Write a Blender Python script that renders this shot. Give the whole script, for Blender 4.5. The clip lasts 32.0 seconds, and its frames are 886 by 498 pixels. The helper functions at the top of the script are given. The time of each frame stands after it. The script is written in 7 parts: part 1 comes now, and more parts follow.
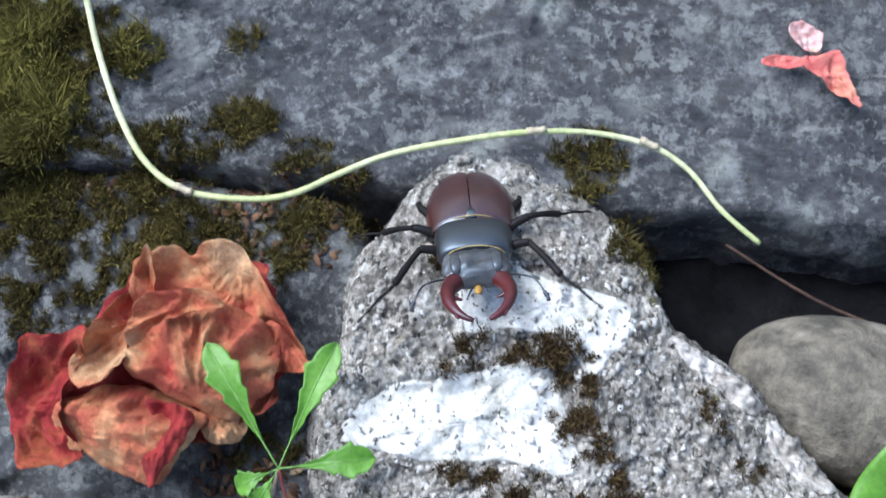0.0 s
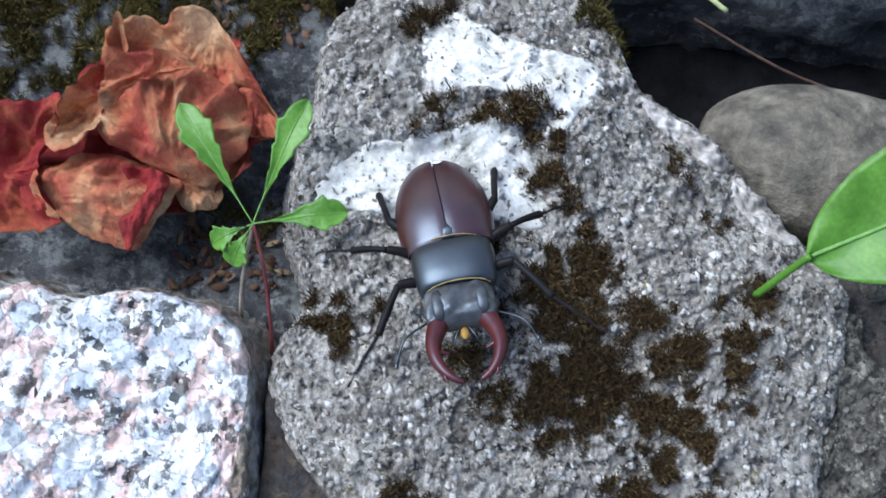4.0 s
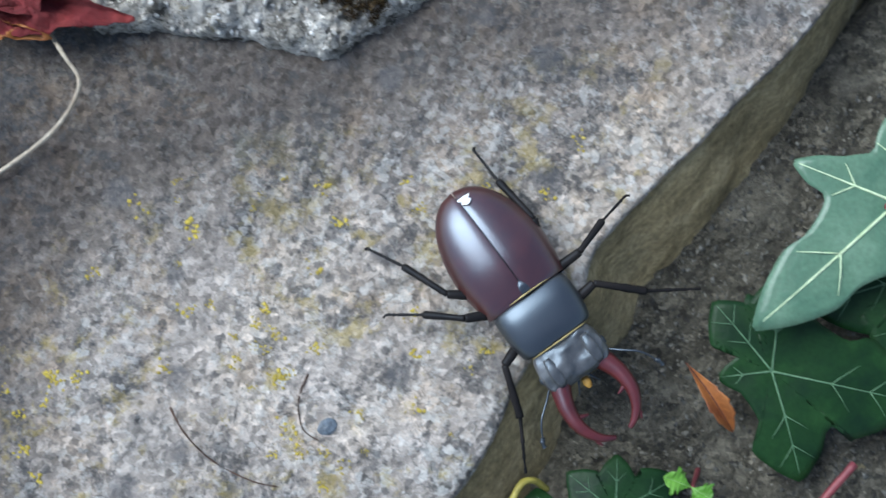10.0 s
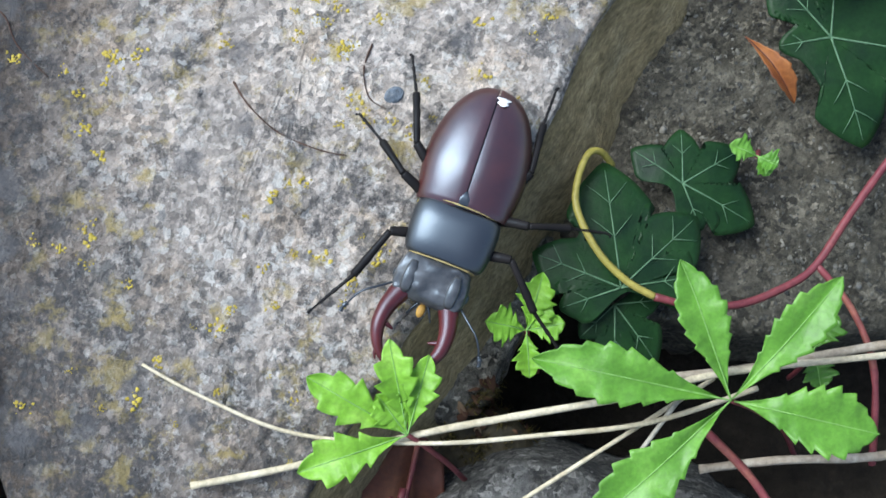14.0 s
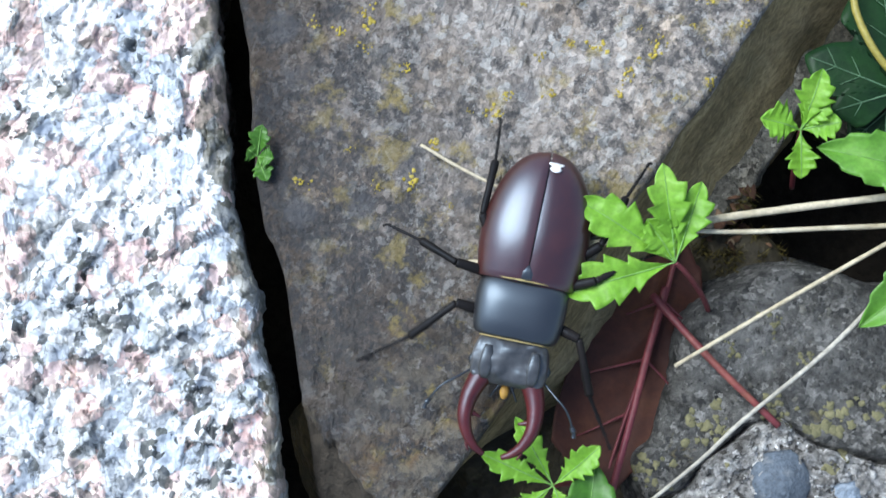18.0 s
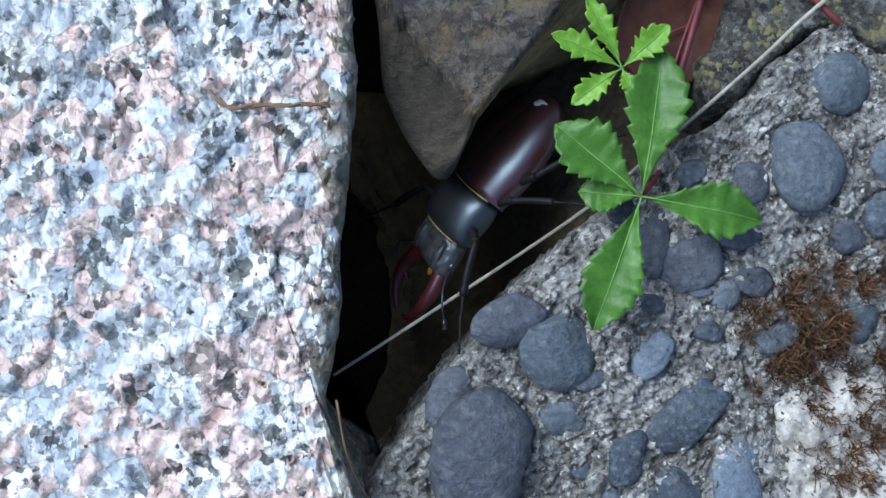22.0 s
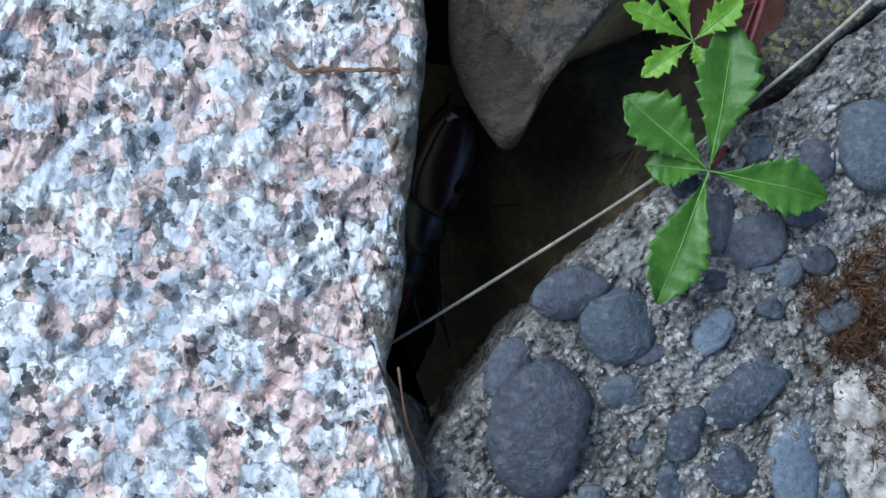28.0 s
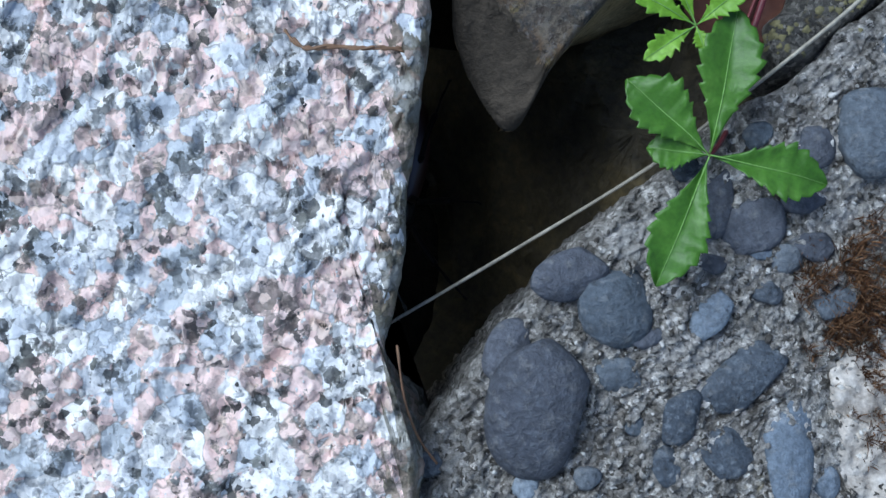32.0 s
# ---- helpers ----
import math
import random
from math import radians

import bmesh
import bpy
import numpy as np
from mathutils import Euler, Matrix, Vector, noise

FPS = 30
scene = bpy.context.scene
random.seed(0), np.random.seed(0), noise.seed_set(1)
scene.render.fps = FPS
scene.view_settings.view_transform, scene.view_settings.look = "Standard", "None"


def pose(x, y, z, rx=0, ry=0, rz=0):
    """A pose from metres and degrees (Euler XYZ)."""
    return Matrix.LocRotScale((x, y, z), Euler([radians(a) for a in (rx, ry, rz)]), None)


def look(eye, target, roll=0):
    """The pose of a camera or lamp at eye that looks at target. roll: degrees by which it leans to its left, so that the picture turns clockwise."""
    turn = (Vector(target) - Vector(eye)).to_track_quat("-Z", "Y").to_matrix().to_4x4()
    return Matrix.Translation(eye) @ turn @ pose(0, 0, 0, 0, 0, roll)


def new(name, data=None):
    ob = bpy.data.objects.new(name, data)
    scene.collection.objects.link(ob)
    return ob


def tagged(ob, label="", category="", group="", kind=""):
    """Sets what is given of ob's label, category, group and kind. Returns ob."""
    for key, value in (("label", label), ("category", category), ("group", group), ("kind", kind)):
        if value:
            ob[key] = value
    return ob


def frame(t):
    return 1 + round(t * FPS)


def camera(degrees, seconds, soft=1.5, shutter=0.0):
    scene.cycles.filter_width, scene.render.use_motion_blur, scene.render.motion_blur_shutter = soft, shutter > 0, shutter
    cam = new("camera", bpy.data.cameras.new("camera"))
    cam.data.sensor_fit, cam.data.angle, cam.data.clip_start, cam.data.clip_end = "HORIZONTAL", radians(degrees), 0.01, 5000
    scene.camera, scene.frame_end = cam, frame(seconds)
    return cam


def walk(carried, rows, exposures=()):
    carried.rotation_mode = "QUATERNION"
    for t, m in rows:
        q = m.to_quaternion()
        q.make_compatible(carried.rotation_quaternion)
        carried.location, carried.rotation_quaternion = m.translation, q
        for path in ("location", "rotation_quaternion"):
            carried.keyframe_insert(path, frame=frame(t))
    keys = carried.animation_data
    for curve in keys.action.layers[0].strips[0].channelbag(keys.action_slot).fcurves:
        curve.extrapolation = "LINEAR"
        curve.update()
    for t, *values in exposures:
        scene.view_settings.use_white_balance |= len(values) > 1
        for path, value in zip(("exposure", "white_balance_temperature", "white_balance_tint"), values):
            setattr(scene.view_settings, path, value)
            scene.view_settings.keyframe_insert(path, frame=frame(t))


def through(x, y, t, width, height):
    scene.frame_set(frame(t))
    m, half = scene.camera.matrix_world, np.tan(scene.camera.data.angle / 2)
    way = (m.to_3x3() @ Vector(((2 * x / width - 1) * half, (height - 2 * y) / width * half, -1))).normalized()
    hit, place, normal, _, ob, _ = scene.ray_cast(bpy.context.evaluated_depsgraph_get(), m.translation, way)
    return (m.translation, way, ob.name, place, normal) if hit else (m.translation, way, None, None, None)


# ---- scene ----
cam = camera(40, 32.0, shutter=0.4)
PATH = [
    (0, pose(-0.0358, 0.1026, 0.3188, 14.27, 1.37, 4.47)),
    (0.5, pose(-0.0331, 0.0981, 0.3176, 12.23, 1.45, 4.34)),
    (1, pose(-0.0279, 0.0965, 0.3190, 11.21, 0.93, 3.84)),
    (1.5, pose(-0.0294, 0.0951, 0.3219, 11.36, 0.59, 3.82)),
    (2, pose(-0.0337, 0.0915, 0.3241, 11.38, 0.84, 4.19)),
    (2.5, pose(-0.0347, 0.0865, 0.3226, 10.43, 1.44, 4.71)),
    (4.5, pose(-0.0206, 0.0488, 0.3107, 11.21, 0.94, 3.22)),
    (5, pose(-0.0157, 0.0401, 0.3088, 10.69, 0.44, 2.95)),
    (5.5, pose(-0.0164, 0.0260, 0.3073, 9.40, 0.35, 2.65)),
    (6, pose(-0.0156, 0.0065, 0.3049, 7.65, 0.58, 2.28)),
    (6.5, pose(-0.0116, -0.0063, 0.3036, 7.20, 1.02, 2.18)),
    (7, pose(-0.0114, -0.0172, 0.3019, 6.30, 1.04, 1.98)),
    (7.5, pose(-0.0110, -0.0228, 0.3008, 5.94, 0.84, 1.75)),
    (8, pose(-0.0075, -0.0312, 0.2988, 5.61, 0.85, 1.42)),
    (8.5, pose(-0.0009, -0.0388, 0.2979, 5.40, 0.82, 1.01)),
    (9, pose(0.0142, -0.0453, 0.2951, 5.26, 0.59, -0.01)),
    (9.5, pose(0.0318, -0.0524, 0.2934, 5.29, 0.85, -0.92)),
    (10, pose(0.0518, -0.0620, 0.2925, 5.46, 0.79, -1.62)),
    (10.5, pose(0.0655, -0.0746, 0.2913, 5.32, 0.22, -2.59)),
    (11, pose(0.0745, -0.0986, 0.2888, 4.62, -0.44, -3.77)),
    (11.5, pose(0.0595, -0.1195, 0.2848, 4.30, -0.33, -4.64)),
    (12, pose(0.0424, -0.1263, 0.2853, 5.58, -0.03, -4.54)),
    (12.5, pose(0.0386, -0.1333, 0.2850, 6.43, -0.72, -4.36)),
    (13, pose(0.0275, -0.1404, 0.2829, 7.23, -1.30, -4.07)),
    (13.5, pose(0.0200, -0.1447, 0.2815, 7.69, -1.63, -4.00)),
    (15.5, pose(0.0272, -0.1652, 0.2783, 5.43, 1.87, -3.11)),
    (16, pose(0.0226, -0.1688, 0.2776, 5.06, 1.67, -2.77)),
    (16.5, pose(0.0110, -0.1704, 0.2777, 5.38, 2.06, -2.14)),
    (17, pose(-0.0059, -0.1758, 0.2786, 5.59, 2.15, -1.74)),
    (17.5, pose(-0.0206, -0.1814, 0.2779, 5.83, 2.05, -1.39)),
    (18, pose(-0.0269, -0.1893, 0.2765, 6.18, 2.15, -1.38)),
    (18.5, pose(-0.0292, -0.2035, 0.2744, 6.47, 1.91, -1.65)),
    (19, pose(-0.0271, -0.2212, 0.2719, 6.62, 1.51, -2.05)),
    (19.5, pose(-0.0294, -0.2365, 0.2705, 6.74, 1.35, -2.26)),
    (20, pose(-0.0315, -0.2470, 0.2701, 6.60, 1.01, -2.30)),
    (20.5, pose(-0.0326, -0.2560, 0.2701, 7.21, 0.87, -1.89)),
    (21, pose(-0.0373, -0.2709, 0.2695, 7.30, 0.55, -1.40)),
    (21.5, pose(-0.0431, -0.2813, 0.2678, 7.38, 0.22, -1.03)),
    (22, pose(-0.0541, -0.2900, 0.2672, 7.43, 0.14, -0.56)),
    (22.5, pose(-0.0551, -0.2862, 0.2686, 8.14, -0.03, -0.18)),
    (23, pose(-0.0619, -0.2858, 0.2691, 8.66, -0.02, 0.30)),
    (23.5, pose(-0.0654, -0.2874, 0.2693, 8.70, -0.15, 0.64)),
    (24, pose(-0.0667, -0.2876, 0.2691, 8.81, -0.10, 0.67)),
    (24.5, pose(-0.0665, -0.2894, 0.2688, 8.72, -0.07, 0.69)),
    (25, pose(-0.0674, -0.2917, 0.2678, 8.50, -0.03, 0.71)),
    (25.5, pose(-0.0675, -0.2942, 0.2676, 8.00, 0.01, 0.68)),
    (26, pose(-0.0673, -0.2942, 0.2668, 7.38, 0.04, 0.73)),
    (26.5, pose(-0.0689, -0.2930, 0.2667, 6.84, 0.10, 0.70)),
    (28.5, pose(-0.0679, -0.2931, 0.2660, 6.45, 0.05, 0.95)),
    (29, pose(-0.0667, -0.2910, 0.2662, 6.09, 0.19, 1.05)),
    (29.5, pose(-0.0665, -0.2913, 0.2667, 5.99, 0.03, 1.32)),
    (30, pose(-0.0675, -0.2924, 0.2664, 6.26, -0.07, 1.40)),
    (30.5, pose(-0.0677, -0.2955, 0.2663, 6.54, -0.04, 1.47)),
    (31, pose(-0.0688, -0.2978, 0.2668, 6.77, -0.12, 1.59)),
    (31.5, pose(-0.0689, -0.2977, 0.2666, 6.66, -0.09, 1.81)),
    (32, pose(-0.0699, -0.2986, 0.2663, 6.76, -0.35, 1.80)),
]
walk(cam, PATH, [(0, 1.24, 6400, 16), (2, 1.04, 6340, 16), (5, 0.82, 6230, 15), (6, 0.88, 6230, 12), (7, 0.93, 6230, 11), (9, 1.02, 6230, 11), (11, 1.16, 6580, 11), (13, 1.24, 6590, 12), (16, 1.34, 6740, 11), (18, 1.12, 6550, 12), (20, 0.90, 6400, 11), (22, 0.64, 6200, 11), (26, 0.36, 6110, 11), (32, 0.37, 6110, 11)])

# ---- light: open shade under a bright sky ----
world = bpy.data.worlds.new("sky")
scene.world = world
world.use_nodes = True
wn = world.node_tree
sky = wn.nodes.new("ShaderNodeTexSky")
sky.sky_type, sky.sun_disc = "NISHITA", False
sky.sun_elevation, sky.sun_rotation = radians(53), radians(-58)
sky.air_density, sky.dust_density = 1.3, 1.2
wn.links.new(sky.outputs[0], wn.nodes["Background"].inputs[0])
wn.nodes["Background"].inputs[1].default_value = 0.085
sun = new("sun", bpy.data.lights.new("sun", "SUN"))
sun.data.energy, sun.data.angle, sun.data.color = 2.6, radians(40), (0.83, 0.945, 1.0)
sun.matrix_world = look((-0.62, 0.38, 0.97), (0, 0, 0))

# ---- materials ----
def material(name, rough=0.8, metal=0.0, spec=0.5, coat=0.0):
    m = bpy.data.materials.new(name)
    m.use_nodes = True
    b = m.node_tree.nodes["Principled BSDF"]
    b.inputs["Roughness"].default_value, b.inputs["Metallic"].default_value = rough, metal
    b.inputs["Specular IOR Level"].default_value, b.inputs["Coat Weight"].default_value = spec, coat
    return m, m.node_tree, b


def plug(nt, socket, value):
    if isinstance(value, bpy.types.NodeSocket):
        nt.links.new(value, socket)
    elif isinstance(value, tuple) and len(value) == 3:
        socket.default_value = (*value, 1)
    else:
        socket.default_value = value


def coords(nt, stretch=(1, 1, 1), turn=0):
    t = nt.nodes.new("ShaderNodeTexCoord")
    m = nt.nodes.new("ShaderNodeMapping")
    m.inputs["Scale"].default_value = stretch
    m.inputs["Rotation"].default_value = (0, 0, radians(turn))
    nt.links.new(t.outputs["Object"], m.inputs[0])
    return m.outputs[0]


def noise_tex(nt, at, scale, detail=4, rough=0.6, warp=0.0):
    n = nt.nodes.new("ShaderNodeTexNoise")
    n.inputs["Scale"].default_value, n.inputs["Detail"].default_value = scale, detail
    n.inputs["Roughness"].default_value, n.inputs["Distortion"].default_value = rough, warp
    nt.links.new(at, n.inputs["Vector"])
    return n.outputs["Fac"]


def cells(nt, at, scale, out="Color", feature="F1", jitter=1.0):
    n = nt.nodes.new("ShaderNodeTexVoronoi")
    n.feature = feature
    n.inputs["Scale"].default_value = scale
    n.inputs["Randomness"].default_value = jitter
    nt.links.new(at, n.inputs["Vector"])
    return n.outputs[out]


def warped(nt, at, scale, amount):
    n = nt.nodes.new("ShaderNodeTexNoise")
    n.inputs["Scale"].default_value, n.inputs["Detail"].default_value = scale, 3
    nt.links.new(at, n.inputs["Vector"])
    v = nt.nodes.new("ShaderNodeVectorMath")
    v.operation = "MULTIPLY_ADD"
    nt.links.new(n.outputs["Color"], v.inputs[0])
    v.inputs[1].default_value = (amount,) * 3
    nt.links.new(at, v.inputs[2])
    return v.outputs[0]


def ramp(nt, fac, stops, sharp=False):
    r = nt.nodes.new("ShaderNodeValToRGB")
    if sharp:
        r.color_ramp.interpolation = "CONSTANT"
    e = r.color_ramp.elements
    while len(e) < len(stops):
        e.new(0.5)
    for k, (p, c) in enumerate(stops):
        e[k].position = p
        e[k].color = (*c, 1) if isinstance(c, tuple) else (c, c, c, 1)
    nt.links.new(fac, r.inputs[0])
    return r.outputs[0]


def mix(nt, fac, a, b, mode="MIX"):
    n = nt.nodes.new("ShaderNodeMix")
    n.data_type, n.blend_type = "RGBA", mode
    plug(nt, n.inputs[0], fac), plug(nt, n.inputs[6], a), plug(nt, n.inputs[7], b)
    return n.outputs[2]


def math_node(nt, op, a, b, c=0.5):
    n = nt.nodes.new("ShaderNodeMath")
    n.operation = op
    plug(nt, n.inputs[0], a), plug(nt, n.inputs[1], b), plug(nt, n.inputs[2], c)
    return n.outputs[0]


def bump(nt, b, height, distance, strength=1.0, before=None):
    n = nt.nodes.new("ShaderNodeBump")
    n.inputs["Strength"].default_value, n.inputs["Distance"].default_value = strength, distance
    nt.links.new(height, n.inputs["Height"])
    if before is not None:
        nt.links.new(before, n.inputs["Normal"])
    nt.links.new(n.outputs[0], b.inputs["Normal"])
    return n.outputs[0]


def random_of(nt, island=False):
    n = nt.nodes.new("ShaderNodeNewGeometry" if island else "ShaderNodeObjectInfo")
    return n.outputs["Random Per Island" if island else "Random"]


def tint(nt, b, color):
    plug(nt, b.inputs["Base Color"], color)


def facets(nt, at, scale):
    """Broken crystals: a cell's colour, and the height of a plane of its own tilt."""
    n = nt.nodes.new("ShaderNodeTexVoronoi")
    n.inputs["Scale"].default_value = scale
    nt.links.new(at, n.inputs["Vector"])
    away = nt.nodes.new("ShaderNodeVectorMath")
    away.operation = "SUBTRACT"
    nt.links.new(at, away.inputs[0]), nt.links.new(n.outputs["Position"], away.inputs[1])
    lean = nt.nodes.new("ShaderNodeVectorMath")
    lean.operation = "SUBTRACT"
    nt.links.new(n.outputs["Color"], lean.inputs[0])
    lean.inputs[1].default_value = (0.5, 0.5, 0.5)
    dot = nt.nodes.new("ShaderNodeVectorMath")
    dot.operation = "DOT_PRODUCT"
    nt.links.new(away.outputs[0], dot.inputs[0]), nt.links.new(lean.outputs[0], dot.inputs[1])
    sep = nt.nodes.new("ShaderNodeSeparateColor")
    nt.links.new(n.outputs["Color"], sep.inputs[0])
    return sep, dot.outputs["Value"]


def granite_material(name, weathered=0.0):
    m, nt, b = material(name, 0.42 + 0.43 * weathered, spec=0.45)
    at = coords(nt)
    w = warped(nt, at, 300, 0.0030)
    big, tilt = facets(nt, w, 150)
    small, tilt2 = facets(nt, warped(nt, at, 800, 0.0014), 430)
    base = ramp(nt, big.outputs[0], [(0, (0.90, 0.91, 0.93)), (0.20, (0.62, 0.67, 0.74)), (0.36, (0.95, 0.95, 0.95)), (0.56, (0.76, 0.80, 0.86)), (0.74, (0.96, 0.955, 0.95)), (0.93, (0.60, 0.65, 0.71))], True)
    # feldspar crystals in clusters, from shell pink to buff
    pink = ramp(nt, math_node(nt, "ADD", math_node(nt, "MULTIPLY", big.outputs[2], 0.55), noise_tex(nt, at, 60, 3, 0.6)), [(0.815, 0.0), (0.84, 0.85)])
    c = mix(nt, pink, base, ramp(nt, small.outputs[2], [(0.0, (0.93, 0.62, 0.56)), (0.6, (0.96, 0.73, 0.68)), (1.0, (0.84, 0.63, 0.52))]))
    c = mix(nt, 1.0, c, ramp(nt, small.outputs[0], [(0.0, 0.74), (0.5, 1.0), (1.0, 1.08)]), "MULTIPLY")
    smoke = ramp(nt, noise_tex(nt, warped(nt, at, 150, 0.006), 95, 5, 0.7), [(0.56, 0.0), (0.70, 0.42)])
    c = mix(nt, smoke, c, (0.40, 0.45, 0.52))
    # dark cleavage seams, broken up
    seam = ramp(nt, cells(nt, w, 150, "Distance", "DISTANCE_TO_EDGE"), [(0.0, 0.6), (0.025, 0.35), (0.05, 0.0)])
    seam = mix(nt, 1.0, seam, ramp(nt, noise_tex(nt, at, 170, 4, 0.65), [(0.44, 0.0), (0.54, 1.0)]), "MULTIPLY")
    c = mix(nt, seam, c, (0.075, 0.078, 0.075))
    # black mica flakes, gathered between the pale crystals
    spread = noise_tex(nt, warped(nt, at, 260, 0.006), 105, 5, 0.75)
    dark = ramp(nt, math_node(nt, "ADD", math_node(nt, "MULTIPLY", small.outputs[1], 0.34), spread), [(0.735, 0.0), (0.775, 0.66), (0.84, 0.92)])
    dark = mix(nt, 1.0, dark, ramp(nt, noise_tex(nt, at, 38, 4, 0.6), [(0.34, 0.3), (0.55, 1.0)]), "MULTIPLY")
    c = mix(nt, dark, c, ramp(nt, small.outputs[0], [(0.0, (0.026, 0.029, 0.030)), (0.6, (0.060, 0.066, 0.062)), (1.0, (0.130, 0.138, 0.120))]))
    dirt = ramp(nt, noise_tex(nt, at, 32, 6, 0.75), [(0.52, 0.0), (0.72, 0.55)])
    c = mix(nt, dirt, c, mix(nt, 1.0, c, (0.52, 0.50, 0.42), "MULTIPLY"))
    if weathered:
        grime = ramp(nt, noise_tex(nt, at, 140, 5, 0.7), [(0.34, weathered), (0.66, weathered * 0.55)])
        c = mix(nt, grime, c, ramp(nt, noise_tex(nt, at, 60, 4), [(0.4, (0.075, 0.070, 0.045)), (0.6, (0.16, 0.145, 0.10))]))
    tint(nt, b, c)
    first = bump(nt, b, tilt, 1.0, 0.65)
    second = bump(nt, b, tilt2, 0.9, 0.6, first)
    bump(nt, b, noise_tex(nt, at, 700, 5, 0.75), 0.0010, 0.7, second)
    return m


def sandstone_material():
    m, nt, b = material("lichened_sandstone", 0.88, spec=0.3)
    at = coords(nt)
    big = noise_tex(nt, at, 16, 5, 0.62, 0.4)
    bare_shaded = ramp(nt, big, [(0.3, (0.036, 0.028, 0.025)), (0.5, (0.058, 0.045, 0.038)), (0.72, (0.092, 0.070, 0.054))])
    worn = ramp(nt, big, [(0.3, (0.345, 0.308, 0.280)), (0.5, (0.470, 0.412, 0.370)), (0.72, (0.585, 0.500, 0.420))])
    # bleached, crusted middle and bare ends; shade near both stones painted in too
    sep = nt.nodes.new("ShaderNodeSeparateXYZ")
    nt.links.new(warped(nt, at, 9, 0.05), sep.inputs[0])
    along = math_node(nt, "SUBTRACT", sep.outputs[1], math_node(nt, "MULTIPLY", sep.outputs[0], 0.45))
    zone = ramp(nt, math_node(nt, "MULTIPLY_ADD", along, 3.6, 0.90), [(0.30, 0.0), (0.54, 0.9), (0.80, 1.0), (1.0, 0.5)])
    # the left and upper ramps darken the colour for shade beside taller stones
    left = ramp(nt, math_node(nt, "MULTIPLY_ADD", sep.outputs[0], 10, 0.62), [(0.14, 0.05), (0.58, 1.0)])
    upper_shade = ramp(nt, math_node(nt, "MULTIPLY_ADD", math_node(nt, "SUBTRACT", sep.outputs[1], math_node(nt, "MULTIPLY", sep.outputs[0], 0.28)), 8, 0.6), [(0.24, 1.0), (0.46, 0.74), (0.74, 0.30)])
    c = mix(nt, mix(nt, 1.0, mix(nt, 1.0, zone, left, "MULTIPLY"), upper_shade, "MULTIPLY"), bare_shaded, worn)
    grain = noise_tex(nt, at, 420, 6, 0.78)
    c = mix(nt, 1.0, c, ramp(nt, grain, [(0.28, 0.5), (0.5, 0.97), (0.72, 1.42)]), "MULTIPLY")
    speck = nt.nodes.new("ShaderNodeSeparateColor")
    nt.links.new(cells(nt, warped(nt, at, 900, 0.0012), 620), speck.inputs[0])
    c = mix(nt, 1.0, c, ramp(nt, speck.outputs[0], [(0.0, 0.55), (0.25, 0.85), (0.6, 1.02), (0.9, 1.25), (1.0, 1.45)]), "MULTIPLY")
    mid = noise_tex(nt, warped(nt, at, 120, 0.01), 85, 5, 0.7)
    c = mix(nt, 1.0, c, ramp(nt, mid, [(0.3, 0.78), (0.5, 1.0), (0.7, 1.16)]), "MULTIPLY")
    tan = ramp(nt, noise_tex(nt, at, 55, 5, 0.7, 0.5), [(0.5, 0.0), (0.72, 0.7)])
    c = mix(nt, tan, c, mix(nt, 1.0, c, (1.20, 1.02, 0.82), "MULTIPLY"))
    # dark crustose patches with ragged rims, thicker towards the lower end
    crust = math_node(nt, "ADD", noise_tex(nt, warped(nt, at, 400, 0.004), 130, 6, 0.75), math_node(nt, "MULTIPLY", noise_tex(nt, at, 20, 3), 0.45))
    low = ramp(nt, math_node(nt, "MULTIPLY_ADD", along, 3.6, 0.90), [(0.10, -0.06), (0.26, 0.075), (0.52, 0.055), (0.72, -0.045)])
    low = math_node(nt, "ADD", low, ramp(nt, left, [(0.0, 0.075), (0.8, 0.0)]))
    spots = ramp(nt, math_node(nt, "ADD", crust, low), [(0.76, 0.0), (0.83, 0.8)])
    spots = mix(nt, 1.0, spots, ramp(nt, noise_tex(nt, at, 600, 3, 0.7), [(0.35, 0.35), (0.55, 1.0)]), "MULTIPLY")
    c = mix(nt, spots, c, (0.045, 0.047, 0.052))
    green = ramp(nt, noise_tex(nt, warped(nt, at, 300, 0.004), 70, 5, 0.7), [(0.60, 0.0), (0.70, 0.3)])
    c = mix(nt, green, c, mix(nt, 0.6, c, (0.16, 0.172, 0.136)))
    flake = math_node(nt, "ADD", noise_tex(nt, warped(nt, at, 700, 0.003), 360, 4, 0.65), math_node(nt, "MULTIPLY", noise_tex(nt, at, 24, 3), 0.30))
    pale = ramp(nt, flake, [(0.685, 0.0), (0.76, 0.65)])
    pale = mix(nt, 1.0, pale, ramp(nt, math_node(nt, "MULTIPLY_ADD", along, 3.6, 0.90), [(0.10, 0.45), (0.48, 0.9), (0.80, 0.8), (0.92, 0.2)]), "MULTIPLY")
    pale = mix(nt, 1.0, pale, ramp(nt, left, [(0.0, 0.15), (1.0, 1.0)]), "MULTIPLY")
    c = mix(nt, pale, c, mix(nt, 0.7, c, (0.72, 0.70, 0.67)))
    flakes = nt.nodes.new("ShaderNodeSeparateColor")
    nt.links.new(cells(nt, warped(nt, at, 900, 0.0016), 520), flakes.inputs[0])
